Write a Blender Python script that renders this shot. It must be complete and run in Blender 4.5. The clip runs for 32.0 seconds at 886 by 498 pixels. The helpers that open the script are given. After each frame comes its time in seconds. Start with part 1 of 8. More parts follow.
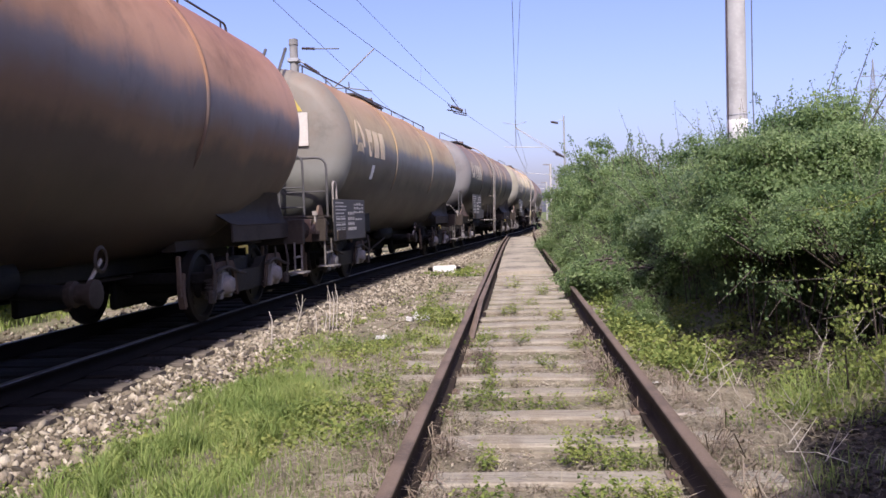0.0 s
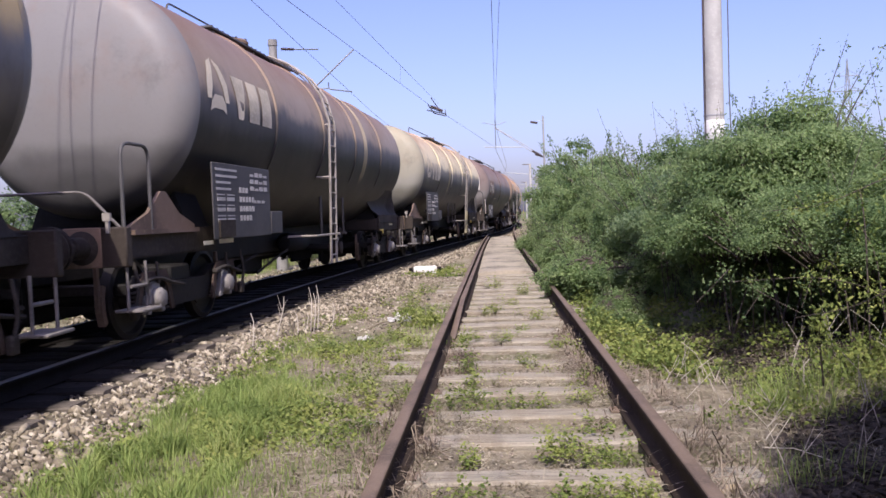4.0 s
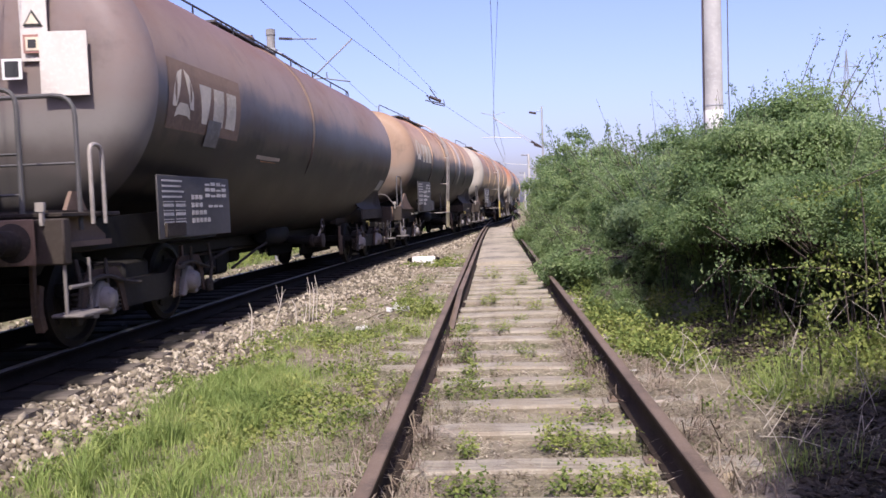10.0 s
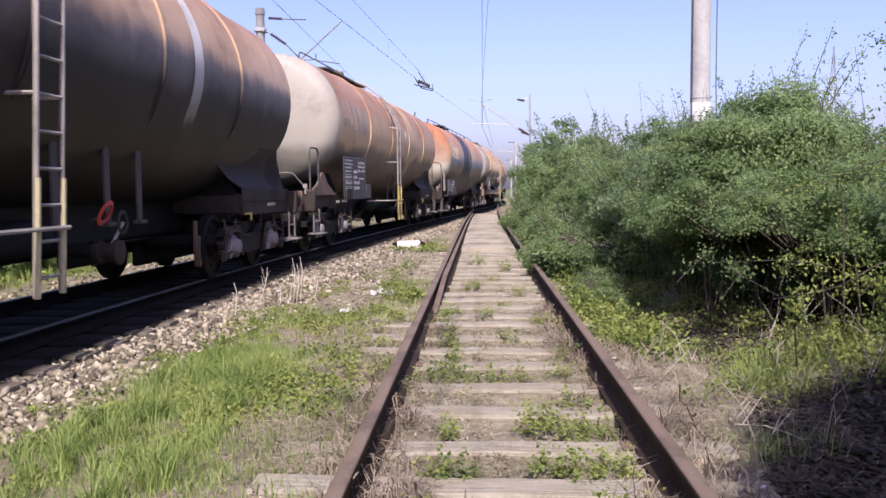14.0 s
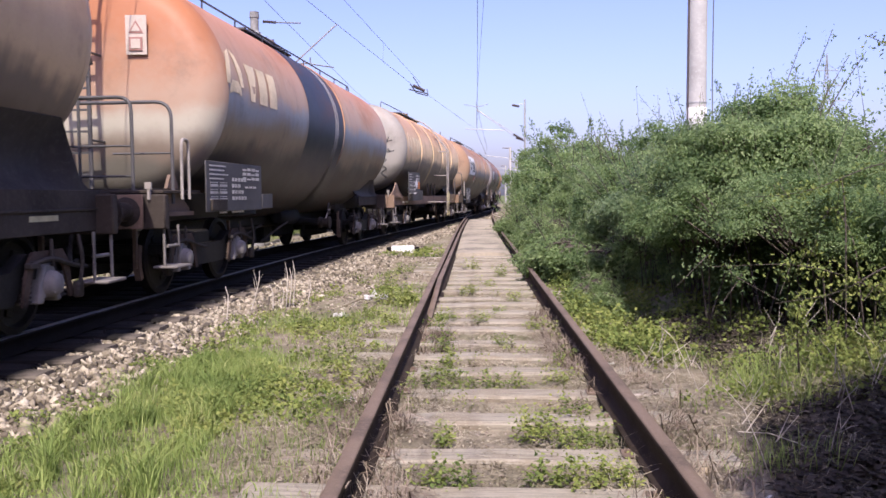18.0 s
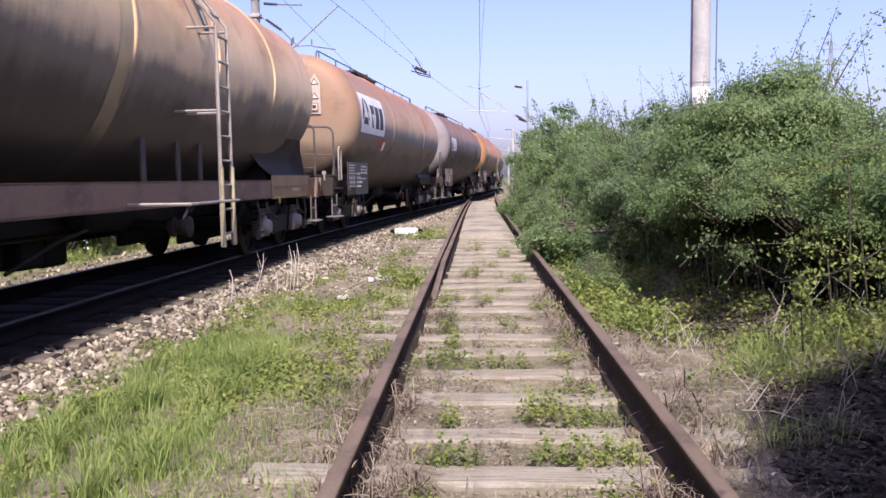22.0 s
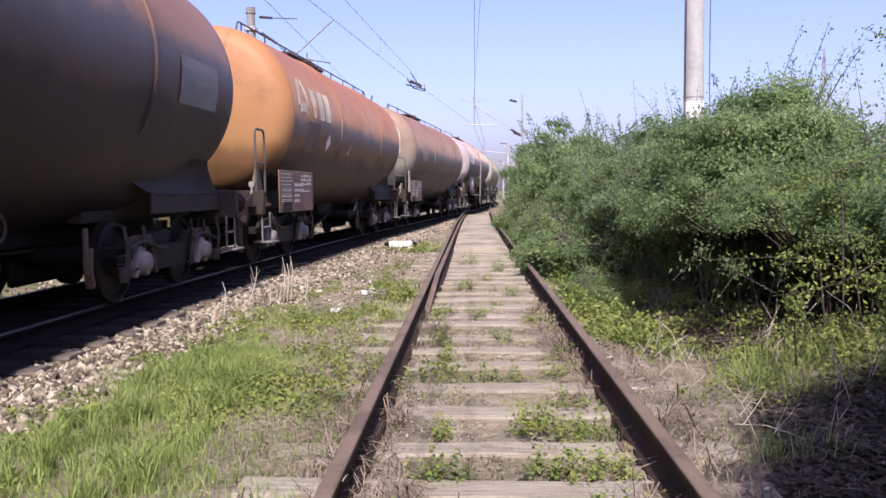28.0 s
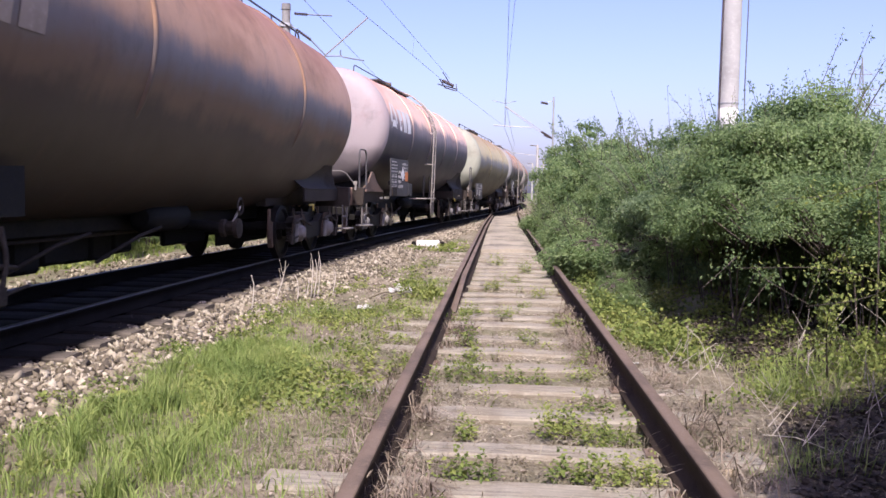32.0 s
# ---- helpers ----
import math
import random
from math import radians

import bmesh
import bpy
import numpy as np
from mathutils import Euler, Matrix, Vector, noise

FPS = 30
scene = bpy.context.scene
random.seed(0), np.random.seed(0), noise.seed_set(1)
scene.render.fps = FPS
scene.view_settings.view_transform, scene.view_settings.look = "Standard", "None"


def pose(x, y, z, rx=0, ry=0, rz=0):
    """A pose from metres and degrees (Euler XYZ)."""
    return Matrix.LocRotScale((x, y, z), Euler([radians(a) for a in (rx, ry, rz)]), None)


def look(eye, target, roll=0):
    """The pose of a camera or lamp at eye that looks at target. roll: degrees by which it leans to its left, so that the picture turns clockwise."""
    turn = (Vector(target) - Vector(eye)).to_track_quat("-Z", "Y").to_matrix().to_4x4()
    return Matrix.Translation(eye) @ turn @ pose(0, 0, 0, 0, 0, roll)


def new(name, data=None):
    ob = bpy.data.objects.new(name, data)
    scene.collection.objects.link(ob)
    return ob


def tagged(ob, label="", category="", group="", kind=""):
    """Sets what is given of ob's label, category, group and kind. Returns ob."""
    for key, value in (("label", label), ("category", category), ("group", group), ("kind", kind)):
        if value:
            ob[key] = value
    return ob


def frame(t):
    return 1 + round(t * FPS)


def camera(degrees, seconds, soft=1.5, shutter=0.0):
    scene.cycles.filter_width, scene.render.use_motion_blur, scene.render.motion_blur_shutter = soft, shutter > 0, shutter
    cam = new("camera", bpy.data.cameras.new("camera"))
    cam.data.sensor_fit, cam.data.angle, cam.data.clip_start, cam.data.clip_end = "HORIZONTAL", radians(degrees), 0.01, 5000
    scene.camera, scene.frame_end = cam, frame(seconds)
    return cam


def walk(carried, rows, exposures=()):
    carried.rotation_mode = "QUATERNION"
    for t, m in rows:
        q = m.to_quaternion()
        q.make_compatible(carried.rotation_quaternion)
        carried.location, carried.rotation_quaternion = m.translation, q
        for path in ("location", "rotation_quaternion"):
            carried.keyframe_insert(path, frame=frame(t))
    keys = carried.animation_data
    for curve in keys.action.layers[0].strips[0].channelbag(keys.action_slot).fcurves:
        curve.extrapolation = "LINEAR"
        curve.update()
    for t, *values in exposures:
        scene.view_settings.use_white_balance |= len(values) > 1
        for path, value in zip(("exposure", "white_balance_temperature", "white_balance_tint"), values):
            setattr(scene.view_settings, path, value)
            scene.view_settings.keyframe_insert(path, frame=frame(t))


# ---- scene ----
cam = camera(55.7, 32.0, soft=1.55, shutter=0.12)
PATH = [
    (0, (-0.14, 0.093, 1.28), (-0.313, 2.084, 1.199), -1.9),
    (0.5, (-0.139, 0.057, 1.289), (-0.319, 2.047, 1.213), -2.0),
    (1, (-0.139, 0.093, 1.282), (-0.315, 2.083, 1.19), -2.3),
    (1.5, (-0.142, 0.088, 1.285), (-0.319, 2.077, 1.182), -2.4),
    (2, (-0.14, 0.082, 1.287), (-0.3, 2.074, 1.204), -2.3),
    (2.5, (-0.147, 0.094, 1.285), (-0.313, 2.086, 1.202), -2.4),
    (3, (-0.143, 0.066, 1.291), (-0.302, 2.058, 1.217), -2.3),
    (3.5, (-0.145, 0.056, 1.29), (-0.279, 2.05, 1.206), -2.2),
    (5.5, (-0.152, 0.0, 1.305), (-0.272, 1.995, 1.23), -2.1),
    (6, (-0.154, 0.013, 1.299), (-0.281, 2.007, 1.222), -2.2),
    (6.5, (-0.157, 0.034, 1.291), (-0.308, 2.025, 1.186), -2.2),
    (7, (-0.158, 0.023, 1.299), (-0.302, 2.015, 1.196), -2.2),
    (7.5, (-0.153, 0.056, 1.288), (-0.311, 2.047, 1.185), -2.0),
    (8, (-0.153, 0.023, 1.298), (-0.305, 2.015, 1.201), -2.2),
    (8.5, (-0.156, 0.008, 1.299), (-0.291, 2.0, 1.197), -2.2),
    (9, (-0.161, 0.031, 1.291), (-0.293, 2.024, 1.191), -2.2),
    (9.5, (-0.158, 0.054, 1.292), (-0.285, 2.047, 1.187), -1.9),
    (10, (-0.148, 0.053, 1.282), (-0.271, 2.046, 1.177), -2.1),
    (10.5, (-0.157, 0.024, 1.289), (-0.273, 2.017, 1.16), -1.9),
    (11, (-0.159, 0.043, 1.289), (-0.262, 2.037, 1.165), -1.8),
    (11.5, (-0.157, 0.027, 1.288), (-0.248, 2.021, 1.163), -1.7),
    (12, (-0.154, -0.011, 1.293), (-0.24, 1.983, 1.161), -1.3),
    (12.5, (-0.151, 0.023, 1.282), (-0.235, 2.017, 1.153), -1.2),
    (13, (-0.155, 0.026, 1.28), (-0.247, 2.019, 1.138), -0.8),
    (13.5, (-0.16, 0.005, 1.289), (-0.252, 1.998, 1.148), -1.0),
    (14, (-0.155, -0.008, 1.282), (-0.242, 1.985, 1.141), -0.6),
    (14.5, (-0.151, 0.013, 1.28), (-0.243, 2.006, 1.132), -0.9),
    (16.5, (-0.169, 0.137, 1.255), (-0.247, 2.131, 1.113), -0.7),
    (17, (-0.165, 0.133, 1.249), (-0.254, 2.124, 1.09), -1.0),
    (17.5, (-0.165, 0.123, 1.258), (-0.251, 2.117, 1.123), -0.8),
    (18, (-0.169, 0.12, 1.25), (-0.242, 2.114, 1.123), -0.4),
    (18.5, (-0.162, 0.129, 1.251), (-0.236, 2.123, 1.115), -0.9),
    (19, (-0.168, 0.126, 1.253), (-0.233, 2.119, 1.101), -0.9),
    (19.5, (-0.169, 0.124, 1.256), (-0.231, 2.118, 1.112), -1.0),
    (20, (-0.168, 0.12, 1.252), (-0.237, 2.113, 1.096), -0.7),
    (20.5, (-0.158, 0.124, 1.247), (-0.23, 2.117, 1.091), -0.3),
    (21, (-0.158, 0.119, 1.248), (-0.232, 2.11, 1.07), -0.6),
    (21.5, (-0.161, 0.119, 1.245), (-0.226, 2.11, 1.073), -0.1),
    (22, (-0.174, 0.114, 1.243), (-0.255, 2.106, 1.074), -0.8),
    (22.5, (-0.162, 0.12, 1.238), (-0.239, 2.111, 1.066), -0.7),
    (23, (-0.166, 0.114, 1.237), (-0.237, 2.104, 1.051), -0.4),
    (23.5, (-0.164, 0.129, 1.23), (-0.231, 2.119, 1.044), -0.1),
    (24, (-0.165, 0.135, 1.232), (-0.237, 2.124, 1.036), -0.2),
    (24.5, (-0.164, 0.142, 1.232), (-0.238, 2.131, 1.036), -0.5),
    (25, (-0.163, 0.143, 1.228), (-0.242, 2.132, 1.031), -0.4),
    (25.5, (-0.158, 0.147, 1.234), (-0.237, 2.136, 1.049), -0.5),
    (26, (-0.159, 0.137, 1.242), (-0.235, 2.128, 1.067), -0.8),
    (26.5, (-0.16, 0.13, 1.241), (-0.23, 2.123, 1.086), -0.7),
    (28.5, (-0.164, 0.127, 1.238), (-0.233, 2.121, 1.101), -0.6),
    (29, (-0.168, 0.127, 1.241), (-0.24, 2.12, 1.087), -0.6),
    (29.5, (-0.17, 0.136, 1.239), (-0.247, 2.128, 1.077), -0.5),
    (30, (-0.17, 0.143, 1.235), (-0.271, 2.135, 1.088), -0.4),
    (30.5, (-0.172, 0.145, 1.233), (-0.3, 2.136, 1.089), 0.0),
    (31, (-0.173, 0.14, 1.228), (-0.286, 2.131, 1.083), 0.3),
    (31.5, (-0.179, 0.138, 1.234), (-0.308, 2.128, 1.077), 0.9),
    (32, (-0.183, 0.126, 1.233), (-0.314, 2.116, 1.096), 1.0),
]
walk(cam, [(t, look(eye, target, roll)) for t, eye, target, roll in PATH], [(0, 0.37, 6500, 15), (6, 0.38, 6500, 15), (10, 0.49, 6500, 16), (17, 0.55, 6500, 18), (22, 0.58, 6500, 18), (25, 0.60, 6500, 18), (29, 0.54, 6500, 18), (32, 0.59, 6500, 18)])

# ---- light ----
SUN_AZ, SUN_EL = 176.0, 51.0  # degrees clockwise from +y, degrees up
world = bpy.data.worlds.new("sky")
scene.world = world
world.use_nodes = True
wn = world.node_tree.nodes
sky = wn.new("ShaderNodeTexSky")
sky.sky_type, sky.sun_disc = "NISHITA", False
sky.sun_elevation, sky.sun_rotation = radians(SUN_EL), radians(SUN_AZ)
sky.air_density, sky.dust_density, sky.ozone_density = 1.0, 2.6, 2.6
wn["Background"].inputs["Strength"].default_value = 0.15
haze = wn.new("ShaderNodeMix")  # the day's slightly violet haze
haze.data_type, haze.blend_type = "RGBA", "MULTIPLY"
haze.inputs[0].default_value, haze.inputs[7].default_value = 1.0, (1.04, 0.945, 1.30, 1)
world.node_tree.links.new(sky.outputs[0], haze.inputs[6])
world.node_tree.links.new(haze.outputs[2], wn["Background"].inputs["Color"])
sun = new("sun", bpy.data.lights.new("sun", "SUN"))
sun.data.energy, sun.data.angle, sun.data.color = 4.6, radians(0.53), (1.0, 0.96, 0.89)
az, el = radians(SUN_AZ), radians(SUN_EL)
sun.matrix_world = look((math.sin(az) * math.cos(el) * 60, math.cos(az) * math.cos(el) * 60, math.sin(el) * 60), (0, 0, 0))


# ---- materials ----
class Nodes:
    """A short way to write node trees."""

    def __init__(self, name, rough=0.7, metal=0.0, spec=0.4):
        self.mat = bpy.data.materials.new(name)
        self.mat.use_nodes = True
        self.t = self.mat.node_tree
        self.p = self.t.nodes["Principled BSDF"]
        self.p.inputs["Roughness"].default_value = rough
        self.p.inputs["Metallic"].default_value = metal
        self.p.inputs["Specular IOR Level"].default_value = spec

    def node(self, kind, **kw):
        n = self.t.nodes.new(kind)
        for k, v in kw.items():
            n.inputs[k.replace("_", " ")].default_value = v
        return n

    def link(self, a, b):
        self.t.links.new(a, b)

    def coords(self, kind="Object", scale=(1, 1, 1)):
        m = self.node("ShaderNodeMapping")
        m.inputs["Scale"].default_value = scale
        if kind == "World":
            self.link(self.node("ShaderNodeNewGeometry").outputs["Position"], m.inputs[0])
        else:
            self.link(self.node("ShaderNodeTexCoord").outputs[kind], m.inputs[0])
        return m.outputs[0]

    def noise(self, vec, scale, detail=4.0, rough=0.6):
        n = self.node("ShaderNodeTexNoise", Scale=scale, Detail=detail, Roughness=rough)
        self.link(vec, n.inputs["Vector"])
        return n.outputs["Fac"]

    def ramp(self, fac, lo, hi):
        n = self.node("ShaderNodeMapRange")
        n.interpolation_type = "SMOOTHSTEP"
        n.inputs["From Min"].default_value, n.inputs["From Max"].default_value = lo, hi
        self.link(fac, n.inputs["Value"])
        return n.outputs["Result"]

    def math(self, op, a, b):
        n = self.node("ShaderNodeMath")
        n.operation = op
        for i, v in enumerate((a, b)):
            if isinstance(v, (int, float)):
                n.inputs[i].default_value = v
            else:
                self.link(v, n.inputs[i])
        return n.outputs[0]

    def mix(self, fac, a, b):
        n = self.node("ShaderNodeMix")
        n.data_type = "RGBA"
        for sock, v in ((n.inputs[0], fac), (n.inputs[6], a), (n.inputs[7], b)):
            if isinstance(v, (int, float)):
                sock.default_value = v
            elif isinstance(v, tuple):
                sock.default_value = (*v, 1)
            else:
                self.link(v, sock)
        return n.outputs[2]

    def color(self, c):
        if isinstance(c, tuple):
            self.p.inputs["Base Color"].default_value = (*c, 1)
        else:
            self.link(c, self.p.inputs["Base Color"])

    def bump(self, h, strength, dist):
        b = self.node("ShaderNodeBump", Strength=strength, Distance=dist)
        self.link(h, b.inputs["Height"])
        self.link(b.outputs[0], self.p.inputs["Normal"])

    def rough(self, sock):
        self.link(sock, self.p.inputs["Roughness"])


MATS = {}


def plain(name, c, rough=0.7, metal=0.0, vary=0.35, scale=6.0, dark=0.45, bump=0.15, kind="Object", spec=0.4):
    """Paint, metal or stone with two scales of stains and a fine relief."""
    if name in MATS:
        return MATS[name]
    n = Nodes(name, rough, metal, spec)
    v = n.coords(kind)
    big, fine = n.noise(v, scale * 0.25, 3), n.noise(v, scale * 5, 5, 0.7)
    worn = tuple(x * dark for x in c)
    col = n.mix(n.math("MULTIPLY", n.ramp(big, 0.42, 0.68), vary * 1.6), c, worn)
    col = n.mix(n.math("MULTIPLY", n.ramp(fine, 0.45, 0.75), vary), col, tuple(min(1, x * 1.35 + 0.01) for x in c))
    n.color(col)
    n.bump(fine, bump, 0.01)
    MATS[name] = n.mat
    return n.mat


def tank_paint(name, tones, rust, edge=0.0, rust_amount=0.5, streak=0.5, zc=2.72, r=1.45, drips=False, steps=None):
    """Old tank paint. tones: top, shoulder, waist, belly - dusty and paler above, grime and shade put into the colour
    below - with patches of rust and soft runs.
    """
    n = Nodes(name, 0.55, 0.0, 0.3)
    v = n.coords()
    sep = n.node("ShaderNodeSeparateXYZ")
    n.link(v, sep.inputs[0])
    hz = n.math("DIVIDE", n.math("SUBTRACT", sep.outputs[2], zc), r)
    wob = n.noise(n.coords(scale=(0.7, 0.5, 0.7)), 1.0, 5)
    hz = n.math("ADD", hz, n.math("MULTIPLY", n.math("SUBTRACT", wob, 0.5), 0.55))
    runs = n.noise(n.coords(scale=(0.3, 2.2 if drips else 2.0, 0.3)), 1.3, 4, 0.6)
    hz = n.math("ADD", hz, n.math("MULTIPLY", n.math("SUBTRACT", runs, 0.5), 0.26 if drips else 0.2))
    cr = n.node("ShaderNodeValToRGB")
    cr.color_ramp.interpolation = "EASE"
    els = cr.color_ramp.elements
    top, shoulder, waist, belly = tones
    # almost black at the foot: shade under the barrel is part of the ramp
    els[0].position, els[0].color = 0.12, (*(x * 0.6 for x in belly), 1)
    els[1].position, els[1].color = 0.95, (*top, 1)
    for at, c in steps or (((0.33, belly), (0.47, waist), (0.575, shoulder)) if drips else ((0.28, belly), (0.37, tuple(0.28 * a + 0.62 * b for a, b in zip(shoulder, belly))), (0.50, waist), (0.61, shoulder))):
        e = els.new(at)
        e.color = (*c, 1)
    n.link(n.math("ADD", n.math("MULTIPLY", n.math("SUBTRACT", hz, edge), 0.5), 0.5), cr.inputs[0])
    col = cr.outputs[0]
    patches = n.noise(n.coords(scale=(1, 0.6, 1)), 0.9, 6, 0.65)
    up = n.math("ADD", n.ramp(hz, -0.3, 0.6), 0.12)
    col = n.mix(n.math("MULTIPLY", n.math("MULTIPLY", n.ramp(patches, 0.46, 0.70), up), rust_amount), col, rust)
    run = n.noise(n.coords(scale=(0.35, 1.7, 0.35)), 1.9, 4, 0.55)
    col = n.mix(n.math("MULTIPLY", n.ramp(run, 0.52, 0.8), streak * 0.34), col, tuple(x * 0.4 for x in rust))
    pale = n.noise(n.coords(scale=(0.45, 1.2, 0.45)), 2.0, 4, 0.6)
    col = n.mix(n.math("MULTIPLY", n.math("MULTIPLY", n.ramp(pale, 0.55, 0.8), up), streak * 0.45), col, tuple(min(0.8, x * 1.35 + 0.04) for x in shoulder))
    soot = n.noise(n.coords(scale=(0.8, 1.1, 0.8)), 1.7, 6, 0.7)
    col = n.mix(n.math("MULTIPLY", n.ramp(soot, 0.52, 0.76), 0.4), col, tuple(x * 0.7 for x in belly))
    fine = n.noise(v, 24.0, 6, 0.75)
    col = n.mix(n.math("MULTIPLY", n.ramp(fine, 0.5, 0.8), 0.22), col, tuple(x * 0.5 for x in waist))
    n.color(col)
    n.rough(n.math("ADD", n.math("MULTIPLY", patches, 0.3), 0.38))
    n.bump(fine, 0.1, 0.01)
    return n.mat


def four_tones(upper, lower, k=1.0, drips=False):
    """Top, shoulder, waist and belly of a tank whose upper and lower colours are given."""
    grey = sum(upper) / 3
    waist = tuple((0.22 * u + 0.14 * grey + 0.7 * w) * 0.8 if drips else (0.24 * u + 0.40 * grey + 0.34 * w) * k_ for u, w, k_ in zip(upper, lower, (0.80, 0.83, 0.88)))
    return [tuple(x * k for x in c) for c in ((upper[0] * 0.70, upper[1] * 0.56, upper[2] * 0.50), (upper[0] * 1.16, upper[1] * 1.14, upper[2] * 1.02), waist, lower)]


def stones_mat(name, tones, kind="island", rough=0.85):
    n = Nodes(name, rough)
    if kind == "island":
        rnd = n.node("ShaderNodeNewGeometry").outputs["Random Per Island"]
    else:
        rnd = n.node("ShaderNodeObjectInfo").outputs["Random"]
    cr = n.node("ShaderNodeValToRGB")
    els = cr.color_ramp.elements
    els[0].color, els[1].color = (*tones[0], 1), (*tones[-1], 1)
    for i, c in enumerate(tones[1:-1]):
        e = els.new((i + 1) / (len(tones) - 1))
        e.color = (*c, 1)
    n.link(rnd, cr.inputs[0])
    fine = n.noise(n.coords("World"), 60.0, 5, 0.7)
    n.color(n.mix(n.math("MULTIPLY", n.ramp(fine, 0.45, 0.75), 0.4), cr.outputs[0], tuple(x * 0.6 for x in tones[0])))
    n.bump(fine, 0.4, 0.006)
    return n.mat


def leaf_mat(name, tones, trans=0.35):
    """Leaves: colour from leaf to leaf and from clump to clump, and light that comes through."""
    n = Nodes(name, 0.7, 0.0, 0.10)
    geo = n.node("ShaderNodeNewGeometry")
    cr = n.node("ShaderNodeValToRGB")
    els = cr.color_ramp.elements
    els[0].color, els[1].color = (*tones[0], 1), (*tones[-1], 1)
    for i, c in enumerate(tones[1:-1]):
        e = els.new((i + 1) / (len(tones) - 1))
        e.color = (*c, 1)
    big = n.noise(n.coords("World"), 1.3, 3)
    f = n.math("ADD", n.math("MULTIPLY", geo.outputs["Random Per Island"], 0.45), n.math("MULTIPLY", n.math("SUBTRACT", big, 0.28), 1.1))
    n.link(f, cr.inputs[0])
    n.color(cr.outputs[0])
    tr = n.node("ShaderNodeBsdfTranslucent")
    n.link(cr.outputs[0], tr.inputs["Color"])
    ms = n.node("ShaderNodeMixShader")
    ms.inputs[0].default_value = trans
    n.link(n.p.outputs[0], ms.inputs[1])
    n.link(tr.outputs[0], ms.inputs[2])
    n.link(ms.outputs[0], n.t.nodes["Material Output"].inputs["Surface"])
    return n.mat


def ground_mat():
    n = Nodes("ground_soil", 0.95, 0.0, 0.15)
    v = n.coords("World")
    a, b, c = n.noise(v, 0.55, 5), n.noise(v, 3.5, 6, 0.7), n.noise(v, 38.0, 6, 0.75)
    col = n.mix(n.ramp(b, 0.35, 0.65), (0.168, 0.141, 0.096), (0.305, 0.262, 0.184))
    col = n.mix(n.math("MULTIPLY", n.ramp(a, 0.45, 0.62), 0.55), col, (0.13, 0.15, 0.055))
    col = n.mix(n.math("MULTIPLY", n.ramp(c, 0.42, 0.7), 0.55), col, (0.10, 0.08, 0.06))
    sep = n.node("ShaderNodeSeparateXYZ")
    n.link(v, sep.inputs[0])
    away = n.ramp(n.math("ABSOLUTE", n.math("ADD", sep.outputs[0], 1.5), 0), 5.0, 9.0)
    col = n.mix(n.math("MULTIPLY", away, 0.8), col, (0.10, 0.13, 0.04))
    n.color(col)
    n.bump(n.math("ADD", n.math("MULTIPLY", b, 2.0), c), 0.7, 0.03)
    return n.mat


M_GROUND = ground_mat()
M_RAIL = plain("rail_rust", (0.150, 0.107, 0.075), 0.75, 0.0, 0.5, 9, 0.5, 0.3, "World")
# rust darkened for the web, which carries the head's shade in its colour
M_RAIL_SIDE = plain("rail_web_rust_and_shade", (0.050, 0.036, 0.027), 0.85, 0.0, 0.5, 9, 0.5, 0.3, "World", spec=0.12)
# main line rail sides: the train's shade is put into this colour
M_RAIL_SHADED = plain("rail_shaded", (0.011, 0.009, 0.008), 0.8, 0.0, 0.5, 9, 0.5, 0.3, "World", spec=0.06)
M_RAILTOP = plain("rail_polished_steel", (0.22, 0.21, 0.20), 0.55, 1.0, 0.2, 9, 0.7, 0.05, "World")


def wood_mat(name, c):
    """Weathered sleeper timber: long grain, cracks and earthy stains."""
    n = Nodes(name, 0.92, 0.0, 0.2)
    grain = n.noise(n.coords("World", (1.5, 26, 26)), 2.2, 6, 0.7)
    stain = n.noise(n.coords("World"), 3.1, 5, 0.65)
    grit = n.noise(n.coords("World"), 55.0, 5, 0.7)
    col = n.mix(n.ramp(grain, 0.4, 0.68), c, tuple(x * 0.55 for x in c))
    col = n.mix(n.math("MULTIPLY", n.ramp(stain, 0.42, 0.66), 0.6), col, (0.19, 0.15, 0.10))
    col = n.mix(n.math("MULTIPLY", n.ramp(grit, 0.5, 0.72), 0.4), col, (0.44, 0.40, 0.29))
    n.color(col)
    n.bump(grain, 0.5, 0.012)
    return n.mat


M_SLEEPER = wood_mat("sleeper_weathered", (0.305, 0.272, 0.210))


def shaded_oily_wood():
    """Main line sleepers: grey timber at the ends; oil and the train's shade coloured in between and beside the rails.
    """
    n = Nodes("sleeper_oily_shaded", 0.92, 0.0, 0.12)
    grain = n.noise(n.coords("Object", (1.5, 26, 26)), 2.2, 6, 0.7)
    sep = n.node("ShaderNodeSeparateXYZ")
    n.link(n.coords(), sep.inputs[0])
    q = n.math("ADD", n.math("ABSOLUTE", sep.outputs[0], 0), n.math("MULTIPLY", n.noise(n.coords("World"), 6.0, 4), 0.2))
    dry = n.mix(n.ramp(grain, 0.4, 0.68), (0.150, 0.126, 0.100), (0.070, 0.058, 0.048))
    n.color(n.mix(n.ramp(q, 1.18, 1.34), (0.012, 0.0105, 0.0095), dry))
    n.bump(grain, 0.5, 0.012)
    return n.mat


